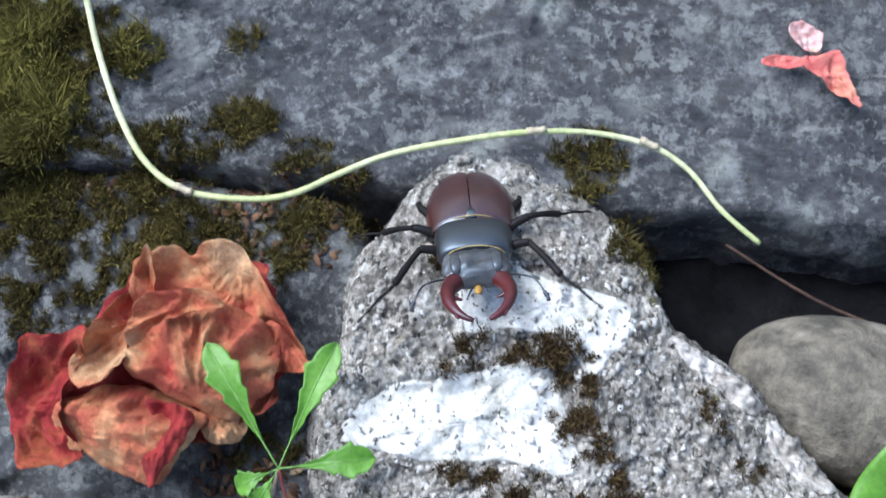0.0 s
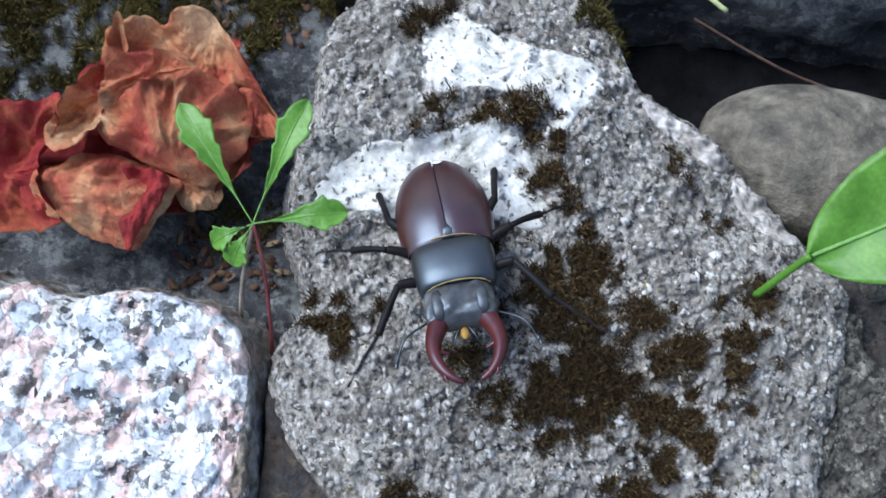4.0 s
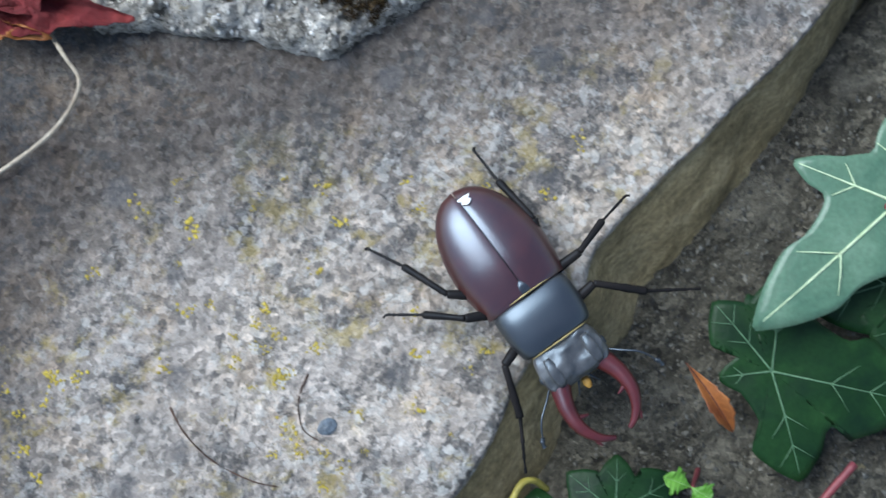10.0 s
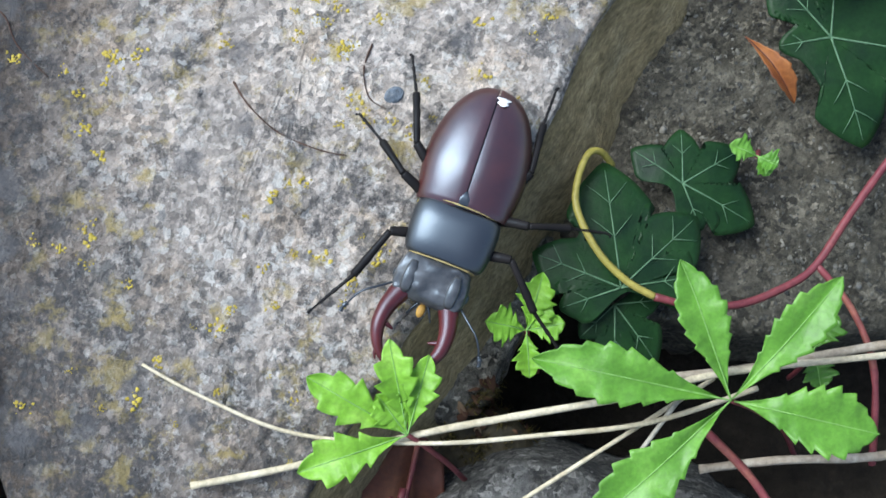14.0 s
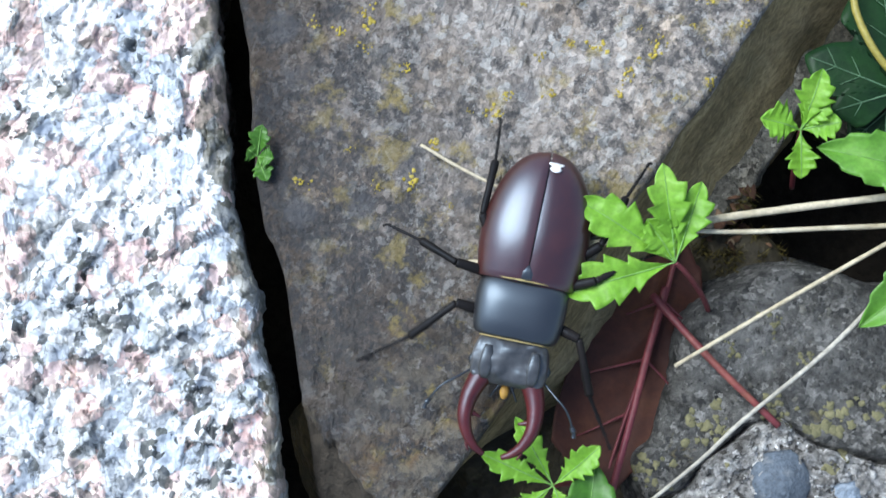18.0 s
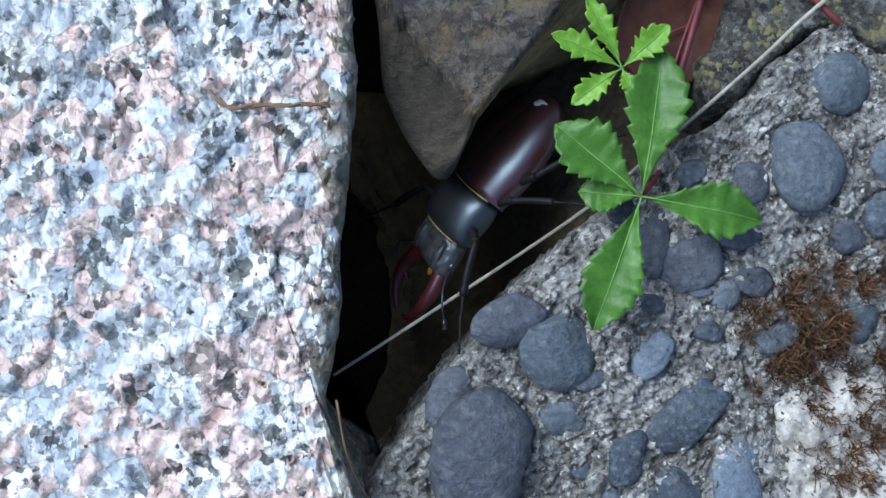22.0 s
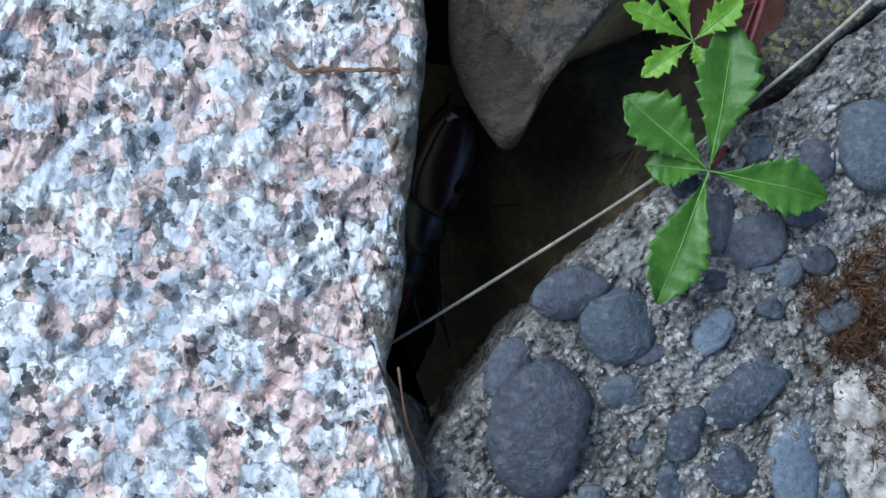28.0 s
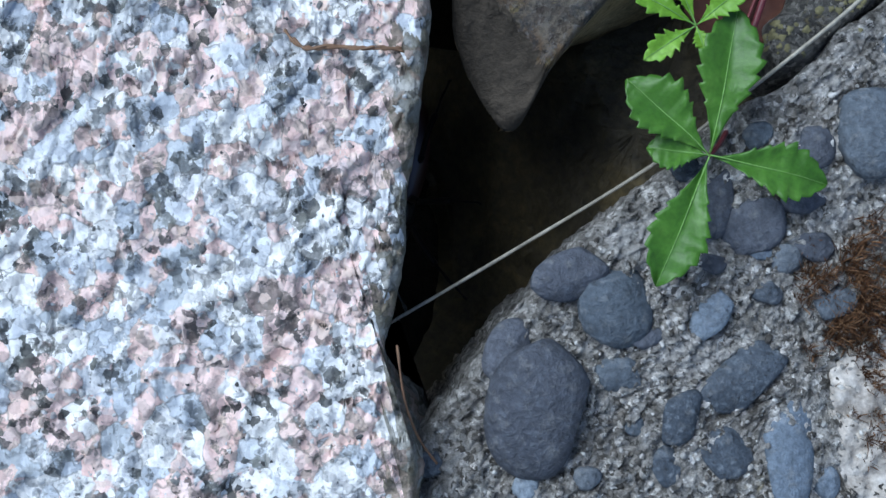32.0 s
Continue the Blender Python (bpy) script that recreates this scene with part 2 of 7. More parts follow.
    white = ramp(nt, math_node(nt, "ADD", math_node(nt, "MULTIPLY", flakes.outputs[1], 0.5), math_node(nt, "MULTIPLY", noise_tex(nt, at, 30, 3), 0.5)), [(0.70, 0.0), (0.74, 0.5)])
    white = mix(nt, 1.0, white, mix(nt, 1.0, mix(nt, 1.0, zone, left, "MULTIPLY"), upper_shade, "MULTIPLY"), "MULTIPLY")
    c = mix(nt, white, c, (0.70, 0.69, 0.66))
    black = ramp(nt, math_node(nt, "ADD", math_node(nt, "MULTIPLY", flakes.outputs[2], 0.4), math_node(nt, "MULTIPLY", noise_tex(nt, warped(nt, at, 200, 0.004), 70, 4, 0.7), 0.6)), [(0.64, 0.0), (0.68, 0.55)])
    c = mix(nt, black, c, (0.062, 0.064, 0.068))
    gold = ramp(nt, math_node(nt, "ADD", noise_tex(nt, warped(nt, at, 500, 0.003), 120, 5, 0.7), math_node(nt, "MULTIPLY", noise_tex(nt, at, 23, 2), 0.3)), [(0.70, 0.0), (0.80, 0.6)])
    gold = mix(nt, 1.0, mix(nt, 1.0, gold, ramp(nt, upper_shade, [(0.3, 0.05), (0.8, 1.0)]), "MULTIPLY"), ramp(nt, left, [(0.0, 0.1), (0.6, 1.0)]), "MULTIPLY")
    c = mix(nt, gold, c, (0.38, 0.29, 0.09))
    # buff grains and rusty blotches on the bare stone of the lower end
    tip = ramp(nt, math_node(nt, "MULTIPLY_ADD", along, 3.6, 0.90), [(0.30, 1.0), (0.46, 0.0)])
    buff = mix(nt, 1.0, ramp(nt, noise_tex(nt, warped(nt, at, 500, 0.003), 230, 5, 0.75), [(0.43, 0.0), (0.57, 0.9)]), mix(nt, 1.0, tip, ramp(nt, left, [(0.0, 0.35), (0.6, 1.0)]), "MULTIPLY"), "MULTIPLY")
    c = mix(nt, buff, c, ramp(nt, noise_tex(nt, at, 60, 4, 0.6), [(0.36, (0.15, 0.135, 0.112)), (0.48, (0.20, 0.168, 0.128)), (0.58, (0.19, 0.122, 0.070)), (0.70, (0.26, 0.215, 0.165))]))
    # soft dark discs of old lichen
    at3 = warped(nt, at, 350, 0.0035)
    pick = nt.nodes.new("ShaderNodeSeparateColor")
    nt.links.new(cells(nt, at3, 75), pick.inputs[0])
    disc = mix(nt, 1.0, ramp(nt, cells(nt, at3, 75, "Distance"), [(0.22, 0.6), (0.34, 0.0)]), ramp(nt, pick.outputs[0], [(0.62, 0.0), (0.70, 1.0)]), "MULTIPLY")
    c = mix(nt, mix(nt, 1.0, disc, ramp(nt, zone, [(0.2, 0.0), (0.7, 1.0)]), "MULTIPLY"), c, (0.105, 0.105, 0.112))
    tint(nt, b, c)
    first = bump(nt, b, grain, 0.0022, 0.85)
    bump(nt, b, math_node(nt, "ADD", mid, math_node(nt, "MULTIPLY", pale, 0.5)), 0.0028, 0.6, first)
    return m


def worn_side_material():
    m, nt, b = material("brown_stone_face", 0.85, spec=0.3)
    at = coords(nt, (1, 1, 2.5))
    c = ramp(nt, noise_tex(nt, at, 60, 6, 0.7, 0.8), [(0.3, (0.120, 0.092, 0.046)), (0.5, (0.27, 0.210, 0.110)), (0.72, (0.41, 0.330, 0.190))])
    grain = noise_tex(nt, at, 500, 5, 0.7)
    c = mix(nt, 1.0, c, ramp(nt, grain, [(0.3, 0.5), (0.7, 1.35)]), "MULTIPLY")
    tint(nt, b, c)
    bump(nt, b, grain, 0.0014, 0.7)
    return m


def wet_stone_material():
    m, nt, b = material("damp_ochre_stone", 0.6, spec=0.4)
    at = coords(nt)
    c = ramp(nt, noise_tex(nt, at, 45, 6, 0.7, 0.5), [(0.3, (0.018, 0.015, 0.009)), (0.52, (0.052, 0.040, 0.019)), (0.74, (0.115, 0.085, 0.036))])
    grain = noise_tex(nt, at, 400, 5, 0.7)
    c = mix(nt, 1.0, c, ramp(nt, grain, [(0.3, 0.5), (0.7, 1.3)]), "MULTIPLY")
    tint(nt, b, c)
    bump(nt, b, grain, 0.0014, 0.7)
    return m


def slate_material():
    m, nt, b = material("blue_grey_slate", 0.6, spec=0.45)
    at = coords(nt, (1, 2.2, 1), 12)
    c = ramp(nt, noise_tex(nt, at, 22, 6, 0.68, 0.6), [(0.28, (0.040, 0.040, 0.044)), (0.5, (0.095, 0.097, 0.107)), (0.68, (0.165, 0.168, 0.180)), (0.8, (0.11, 0.11, 0.115))])
    at2 = coords(nt)
    grain = noise_tex(nt, at2, 350, 6, 0.75)
    c = mix(nt, 1.0, c, ramp(nt, grain, [(0.3, 0.45), (0.72, 1.55)]), "MULTIPLY")
    brown = ramp(nt, noise_tex(nt, at2, 38, 5, 0.7), [(0.52, 0.0), (0.70, 0.55)])
    c = mix(nt, brown, c, (0.085, 0.072, 0.058))
    # pale lichen: soft-edged discs, broken up
    disc = ramp(nt, cells(nt, warped(nt, at2, 130, 0.012), 42, "Distance"), [(0.16, 1.0), (0.36, 0.0)])
    disc = mix(nt, 1.0, disc, ramp(nt, noise_tex(nt, at2, 26, 2), [(0.42, 0.0), (0.56, 1.0)]), "MULTIPLY")
    disc = mix(nt, 1.0, disc, ramp(nt, noise_tex(nt, at2, 420, 4, 0.7), [(0.32, 0.2), (0.52, 1.0)]), "MULTIPLY")
    c = mix(nt, disc, c, (0.38, 0.40, 0.375))
    crust = ramp(nt, math_node(nt, "ADD", noise_tex(nt, at2, 120, 6, 0.8), math_node(nt, "MULTIPLY", noise_tex(nt, at2, 22, 3), 0.5)), [(0.755, 0.0), (0.86, 0.8)])
    crust = mix(nt, 1.0, crust, ramp(nt, noise_tex(nt, at2, 300, 4, 0.7), [(0.38, 0.25), (0.60, 1.0)]), "MULTIPLY")
    c = mix(nt, crust, c, (0.40, 0.41, 0.405))
    speck = ramp(nt, math_node(nt, "ADD", noise_tex(nt, warped(nt, at2, 500, 0.003), 230, 5, 0.7), math_node(nt, "MULTIPLY", noise_tex(nt, at2, 30, 3), 0.4)), [(0.74, 0.0), (0.80, 0.7)])
    c = mix(nt, speck, c, (0.36, 0.37, 0.36))
    dusk = ramp(nt, noise_tex(nt, at2, 160, 5, 0.75), [(0.34, 0.75), (0.46, 0.0)])
    c = mix(nt, dusk, c, (0.030, 0.030, 0.034))
    tint(nt, b, c)
    first = bump(nt, b, noise_tex(nt, at, 70, 7, 0.75, 0.5), 0.010, 0.9)
    bump(nt, b, grain, 0.0014, 0.7, first)
    return m


def conglomerate_material(name, lo, mid, hi):
    m, nt, b = material(name, 0.9, spec=0.3)
    at = coords(nt)
    w = warped(nt, at, 500, 0.004)
    sep = nt.nodes.new("ShaderNodeSeparateColor")
    nt.links.new(cells(nt, w, 650), sep.inputs[0])
    c = ramp(nt, sep.outputs[0], [(0, lo), (0.35, mid), (0.7, mid), (1.0, hi)])
    grain = noise_tex(nt, at, 700, 6, 0.75)
    c = mix(nt, 1.0, c, ramp(nt, grain, [(0.3, 0.42), (0.5, 0.95), (0.7, 1.5)]), "MULTIPLY")
    patch = noise_tex(nt, warped(nt, at, 200, 0.006), 165, 4, 0.65)
    c = mix(nt, 1.0, c, ramp(nt, patch, [(0.34, (0.52, 0.50, 0.47)), (0.5, (1.0, 0.98, 0.95)), (0.64, (1.32, 1.30, 1.27))]), "MULTIPLY")
    stain = ramp(nt, noise_tex(nt, at, 35, 5, 0.7), [(0.48, 0.0), (0.7, 0.6)])
    c = mix(nt, stain, c, lo)
    bright = ramp(nt, noise_tex(nt, warped(nt, at, 120, 0.008), 48, 5, 0.7), [(0.52, 0.0), (0.70, 0.55)])
    c = mix(nt, bright, c, hi)
    pits = ramp(nt, noise_tex(nt, at, 300, 3, 0.7), [(0.30, 0.9), (0.40, 0.0)])
    c = mix(nt, pits, c, (0.03, 0.03, 0.03))
    gold = ramp(nt, noise_tex(nt, warped(nt, at, 200, 0.01), 60, 4, 0.65), [(0.67, 0.0), (0.75, 0.5)])
    c = mix(nt, gold, c, (0.42, 0.33, 0.13))
    tint(nt, b, c)
    first = bump(nt, b, noise_tex(nt, at, 260, 5, 0.75, 0.6), 0.0035, 0.9)
    bump(nt, b, grain, 0.0016, 0.8, first)
    return m


def pebble_material(name, stops, island=False, rough=0.7, specks=0.0):
    m, nt, b = material(name, rough, spec=0.4)
    at = coords(nt)
    c = ramp(nt, random_of(nt, island), stops)
    grain = noise_tex(nt, at, 500, 5, 0.7)
    c = mix(nt, 1.0, c, ramp(nt, grain, [(0.3, 0.65), (0.7, 1.3)]), "MULTIPLY")
    blotch = ramp(nt, noise_tex(nt, at, 190, 6, 0.78, 1.2), [(0.35, 0.78), (0.65, 1.18)])
    c = mix(nt, 1.0, c, blotch, "MULTIPLY")
    if specks:
        c = mix(nt, ramp(nt, noise_tex(nt, at, 520, 3, 0.7), [(0.55, 0.0), (0.66, 0.8 * specks)]), c, (0.17, 0.20, 0.235))
        c = mix(nt, ramp(nt, noise_tex(nt, at, 640, 3, 0.7), [(0.34, 0.8 * specks), (0.44, 0.0)]), c, (0.030, 0.034, 0.042))
    # dust in the hollows of the surface
    pits = noise_tex(nt, warped(nt, at, 200, 0.004), 260, 5, 0.75)
    c = mix(nt, ramp(nt, pits, [(0.52, 0.0), (0.66, 0.55)]), c, mix(nt, 0.5, c, (0.36, 0.36, 0.35)))
    tint(nt, b, c)
    first = bump(nt, b, pits, 0.0024, 0.7)
    bump(nt, b, grain, 0.0010, 0.6, first)
    return m


def mottled(name, stops, scale=60, rough=0.8, grain=500, depth=0.0006, warp=0.3, spec=0.4, stretch=(1, 1, 1)):
    m, nt, b = material(name, rough, spec=spec)
    at = coords(nt, stretch)
    c = ramp(nt, noise_tex(nt, at, scale, 5, 0.65, warp), stops)
    g = noise_tex(nt, at, grain, 4, 0.7)
    c = mix(nt, 1.0, c, ramp(nt, g, [(0.3, 0.7), (0.7, 1.25)]), "MULTIPLY")
    tint(nt, b, c)
    bump(nt, b, g, depth, 0.6)
    return m


def leaf_material(name, stops, shine=0.35, through=0.25, scale=90, spec=0.5):
    m, nt, b = material(name, shine, spec=spec)
    at = coords(nt)
    c = ramp(nt, noise_tex(nt, at, scale, 4, 0.6, 0.2), stops)
    g = noise_tex(nt, at, 900, 3)
    c = mix(nt, 1.0, c, ramp(nt, g, [(0.3, 0.85), (0.7, 1.15)]), "MULTIPLY")
    tint(nt, b, c)
    b.inputs["Subsurface Weight"].default_value = 0.0
    t = nt.nodes.new("ShaderNodeBsdfTranslucent")
    plug(nt, t.inputs[0], c)
    s = nt.nodes.new("ShaderNodeMixShader")
    s.inputs[0].default_value = through
    nt.links.new(b.outputs[0], s.inputs[1]), nt.links.new(t.outputs[0], s.inputs[2])
    nt.links.new(s.outputs[0], nt.nodes["Material Output"].inputs[0])
    bump(nt, b, g, 0.0003, 0.4)
    return m


def petal_material(name, stops, scale):
    m = leaf_material(name, stops, 0.8, 0.15, scale)
    nt = m.node_tree
    b = nt.nodes["Principled BSDF"]
    at = coords(nt)
    first = bump(nt, b, noise_tex(nt, at, 170, 6, 0.7, 1.5), 0.0032, 0.9)
    bump(nt, b, noise_tex(nt, at, 700, 4, 0.7), 0.0007, 0.7, first)
    return m


def blade_material(name, stops):
    m, nt, b = material(name, 0.85, spec=0.2)
    c = ramp(nt, random_of(nt, True), stops)
    at = coords(nt)
    c = mix(nt, 1.0, c, ramp(nt, noise_tex(nt, at, 45, 3), [(0.3, 0.6), (0.7, 1.4)]), "MULTIPLY")
    tint(nt, b, c)
    return m


CONCRETE = conglomerate_material("pale_concrete", (0.100, 0.092, 0.084), (0.42, 0.41, 0.40), (0.86, 0.85, 0.85))
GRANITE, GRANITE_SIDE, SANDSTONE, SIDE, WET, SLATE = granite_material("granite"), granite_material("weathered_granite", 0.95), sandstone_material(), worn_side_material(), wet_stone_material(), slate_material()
MIXED = conglomerate_material("pale_conglomerate", (0.085, 0.078, 0.070), (0.48, 0.45, 0.41), (0.84, 0.81, 0.77))
COARSE = conglomerate_material("grey_conglomerate", (0.068, 0.064, 0.055), (0.185, 0.174, 0.148), (0.42, 0.395, 0.34))
DIM_ROCK = conglomerate_material("lichened_grey_rock", (0.045, 0.045, 0.045), (0.125, 0.122, 0.115), (0.31, 0.30, 0.285))
ROCK = conglomerate_material("dull_grey_rock", (0.034, 0.032, 0.026), (0.098, 0.090, 0.070), (0.215, 0.195, 0.155))
BROWNISH = mottled("smooth_tan_stone", [(0.34, (0.055, 0.048, 0.038)), (0.46, (0.110, 0.097, 0.077)), (0.56, (0.165, 0.143, 0.110)), (0.68, (0.235, 0.208, 0.165))], 90, 0.85, 380, 0.0022)
# chipped stone with the shade of the gap put into its colour
SHADED_CHIP = mottled("shaded_chipped_stone", [(0.3, (0.022, 0.018, 0.014)), (0.5, (0.040, 0.032, 0.024)), (0.7, (0.066, 0.053, 0.040))], 60, 0.9, 300, 0.0034)
# slate for the crevice floor, blackened in colour to deepen the shade
SHADED_SLATE = mottled("crevice_shaded_slate", [(0.3, (0.005, 0.005, 0.006)), (0.7, (0.015, 0.014, 0.015))], 80, 0.8, 300, 0.002, 0.3, 0.12)
PEBBLES = pebble_material("mauve_grey_pebble", [(0, (0.072, 0.081, 0.104)), (0.5, (0.100, 0.111, 0.140)), (1, (0.130, 0.142, 0.174))], False, 0.7, 0.25)
SPECKLED = pebble_material("speckled_dark_pebble", [(0, (0.054, 0.070, 0.094)), (0.5, (0.078, 0.097, 0.125)), (1, (0.105, 0.125, 0.155))], False, 0.6, 1.0)
BLUE_PEBBLE = pebble_material("blue_grey_pebble", [(0, (0.088, 0.112, 0.142)), (0.5, (0.120, 0.145, 0.178)), (1, (0.155, 0.180, 0.212))], False, 0.75, 0.5)
LIGHT_PEBBLE = pebble_material("light_blue_pebble", [(0, (0.12, 0.16, 0.215)), (0.5, (0.17, 0.215, 0.275)), (1, (0.28, 0.335, 0.40))], False, 0.75, 0.4)
GRAINS = pebble_material("mixed_grains", [(0, (0.20, 0.192, 0.18)), (0.2, (0.36, 0.345, 0.32)), (0.55, (0.50, 0.48, 0.45)), (0.8, (0.62, 0.60, 0.57)), (0.94, (0.76, 0.75, 0.73)), (1, (0.45, 0.36, 0.30))], True)
CHALK = mottled("white_lime_crust", [(0.32, (0.30, 0.29, 0.26)), (0.42, (0.56, 0.55, 0.50)), (0.58, (0.74, 0.73, 0.70)), (0.8, (0.80, 0.80, 0.79))], 110, 0.9, 420, 0.0012)
DUSTY_CHALK = mottled("dusty_lime_crust", [(0.34, (0.24, 0.215, 0.19)), (0.46, (0.44, 0.40, 0.36)), (0.6, (0.62, 0.58, 0.54)), (0.8, (0.72, 0.69, 0.66))], 130, 0.9, 420, 0.0014)
SOIL = mottled("dark_soil", [(0.3, (0.009, 0.0075, 0.006)), (0.6, (0.024, 0.019, 0.014)), (0.8, (0.042, 0.034, 0.025))], 60, 0.95, 300, 0.003, 0.3, 0.15)
MOSS = blade_material("brown_green_moss", [(0, (0.030, 0.017, 0.009)), (0.4, (0.058, 0.034, 0.015)), (0.75, (0.090, 0.057, 0.023)), (1, (0.15, 0.105, 0.045))])
RUST_MOSS = blade_material("rusty_moss", [(0, (0.055, 0.024, 0.013)), (0.5, (0.11, 0.052, 0.025)), (1, (0.23, 0.13, 0.07))])
GREEN_MOSS = blade_material("olive_moss", [(0, (0.05, 0.040, 0.014)), (0.5, (0.105, 0.082, 0.024)), (1, (0.20, 0.16, 0.045))])
LUSH_MOSS = blade_material("yellow_green_moss", [(0, (0.07, 0.060, 0.014)), (0.5, (0.15, 0.130, 0.030)), (1, (0.27, 0.24, 0.065))])
LICHEN = mottled("yellow_lichen", [(0.3, (0.27, 0.20, 0.045)), (0.55, (0.44, 0.34, 0.055)), (0.8, (0.48, 0.40, 0.15))], 400, 0.9, 900, 0.0006)
OCHRE = mottled("ochre_lichen", [(0.3, (0.12, 0.112, 0.060)), (0.6, (0.18, 0.165, 0.085)), (0.8, (0.25, 0.228, 0.130))], 250, 0.9, 900, 0.0006)
BRIGHT = leaf_material("yellow_green_leaf", [(0.3, (0.15, 0.36, 0.025)), (0.55, (0.22, 0.47, 0.045)), (0.75, (0.32, 0.56, 0.09))], 0.45, 0.32)
GREEN = leaf_material("fresh_green_leaf", [(0.3, (0.085, 0.24, 0.025)), (0.55, (0.13, 0.33, 0.04)), (0.75, (0.20, 0.42, 0.07))], 0.42, 0.3)
DEEP = leaf_material("deep_green_leaf", [(0.3, (0.055, 0.17, 0.020)), (0.55, (0.085, 0.235, 0.028)), (0.75, (0.13, 0.30, 0.045))], 0.42, 0.3)
IVY = leaf_material("dark_ivy_leaf", [(0.3, (0.0045, 0.018, 0.008)), (0.55, (0.009, 0.034, 0.010)), (0.75, (0.016, 0.053, 0.015))], 0.42, 0.06, 90, 0.16)
PALE_IVY = leaf_material("pale_ivy_leaf", [(0.3, (0.055, 0.125, 0.080)), (0.55, (0.085, 0.165, 0.105)), (0.75, (0.125, 0.215, 0.145))], 0.34, 0.12)
PALE_VEIN = mottled("whitish_vein", [(0.3, (0.40, 0.52, 0.30)), (0.7, (0.52, 0.62, 0.42))], 200, 0.6)
VEIN = mottled("pale_green_vein", [(0.3, (0.135, 0.30, 0.060)), (0.7, (0.20, 0.38, 0.105))], 200, 0.6)
DARKVEIN = mottled("ivy_vein", [(0.3, (0.050, 0.120, 0.060)), (0.7, (0.100, 0.19, 0.105))], 200, 0.6)
DRIED = petal_material("dried_rose_petal", [(0.30, (0.54, 0.070, 0.054)), (0.42, (0.63, 0.165, 0.085)), (0.50, (0.69, 0.275, 0.130)), (0.60, (0.80, 0.46, 0.245)), (0.72, (0.84, 0.56, 0.33)), (0.84, (0.64, 0.33, 0.15))], 48)
CRIMSON = petal_material("crimson_petal", [(0.3, (0.30, 0.018, 0.020)), (0.52, (0.44, 0.036, 0.034)), (0.64, (0.52, 0.12, 0.05)), (0.8, (0.56, 0.27, 0.10))], 45)
WINE = petal_material("wine_red_leaf", [(0.32, (0.10, 0.008, 0.012)), (0.50, (0.19, 0.017, 0.020)), (0.66, (0.27, 0.032, 0.026)), (0.8, (0.26, 0.075, 0.035))], 26)
PINK = leaf_material("wilted_pink_petal", [(0.3, (0.62, 0.10, 0.10)), (0.55, (0.70, 0.22, 0.18)), (0.75, (0.66, 0.36, 0.18))], 0.6, 0.2, 120)
PALE_PETAL = leaf_material("faded_petal", [(0.3, (0.50, 0.20, 0.20)), (0.5, (0.66, 0.40, 0.38)), (0.75, (0.74, 0.56, 0.52))], 0.6, 0.2, 300)
BROWN_LEAF = leaf_material("brown_dead_leaf", [(0.3, (0.036, 0.009, 0.006)), (0.55, (0.078, 0.021, 0.010)), (0.75, (0.13, 0.046, 0.017))], 0.75, 0.1, 60)
ORANGE_LEAF = leaf_material("orange_dead_leaf", [(0.3, (0.17, 0.042, 0.014)), (0.6, (0.32, 0.115, 0.026))], 0.6, 0.15)
STRAW = mottled("dry_straw", [(0.3, (0.36, 0.30, 0.20)), (0.6, (0.55, 0.48, 0.35)), (0.8, (0.68, 0.62, 0.50))], 120, 0.7, 800, 0.0004, stretch=(1, 1, 1))
TWIG = mottled("grey_brown_twig", [(0.3, (0.22, 0.17, 0.12)), (0.6, (0.38, 0.32, 0.25)), (0.8, (0.50, 0.44, 0.36))], 150, 0.8, 800, 0.0004)
GRASS_STEM = mottled("pale_green_stalk", [(0.3, (0.30, 0.36, 0.11)), (0.5, (0.50, 0.54, 0.27)), (0.75, (0.70, 0.70, 0.50))], 16, 0.5, 500, 0.0002)
VINE = mottled("red_vine", [(0.3, (0.115, 0.019, 0.031)), (0.55, (0.18, 0.040, 0.043)), (0.74, (0.30, 0.125, 0.070))], 30, 0.5, 500, 0.0002)
YELLOW_VINE = mottled("yellow_green_vine", [(0.3, (0.24, 0.20, 0.035)), (0.7, (0.34, 0.28, 0.07))], 40, 0.5, 500, 0.0002)
GREY_STRAW = mottled("grey_straw", [(0.3, (0.26, 0.24, 0.20)), (0.6, (0.42, 0.39, 0.33)), (0.8, (0.56, 0.53, 0.46))], 120, 0.75, 800, 0.0004)
GRIT = pebble_material("grey_grit", [(0, (0.06, 0.055, 0.05)), (0.3, (0.16, 0.145, 0.13)), (0.6, (0.32, 0.31, 0.30)), (0.85, (0.50, 0.49, 0.47)), (1, (0.78, 0.77, 0.75))], True)
WITHERED = mottled("withered_brown", [(0.3, (0.035, 0.018, 0.013)), (0.6, (0.078, 0.042, 0.030)), (0.8, (0.14, 0.082, 0.058))], 150, 0.85, 500, 0.001)
ROOT = mottled("rusty_root", [(0.3, (0.15, 0.08, 0.05)), (0.7, (0.26, 0.16, 0.10))], 200, 0.85)

# ---- shaping tools ----
from mathutils.bvhtree import BVHTree


def lattice(i, j, k, seed):
    h = (i * 374761393 + j * 668265263 + k * 2147483647 + seed * 974634777) & 0xFFFFFFFF
    h = ((h ^ (h >> 13)) * 1274126177) & 0xFFFFFFFF
    return ((h ^ (h >> 16)) & 0xFFFF) / 32767.5 - 1.0


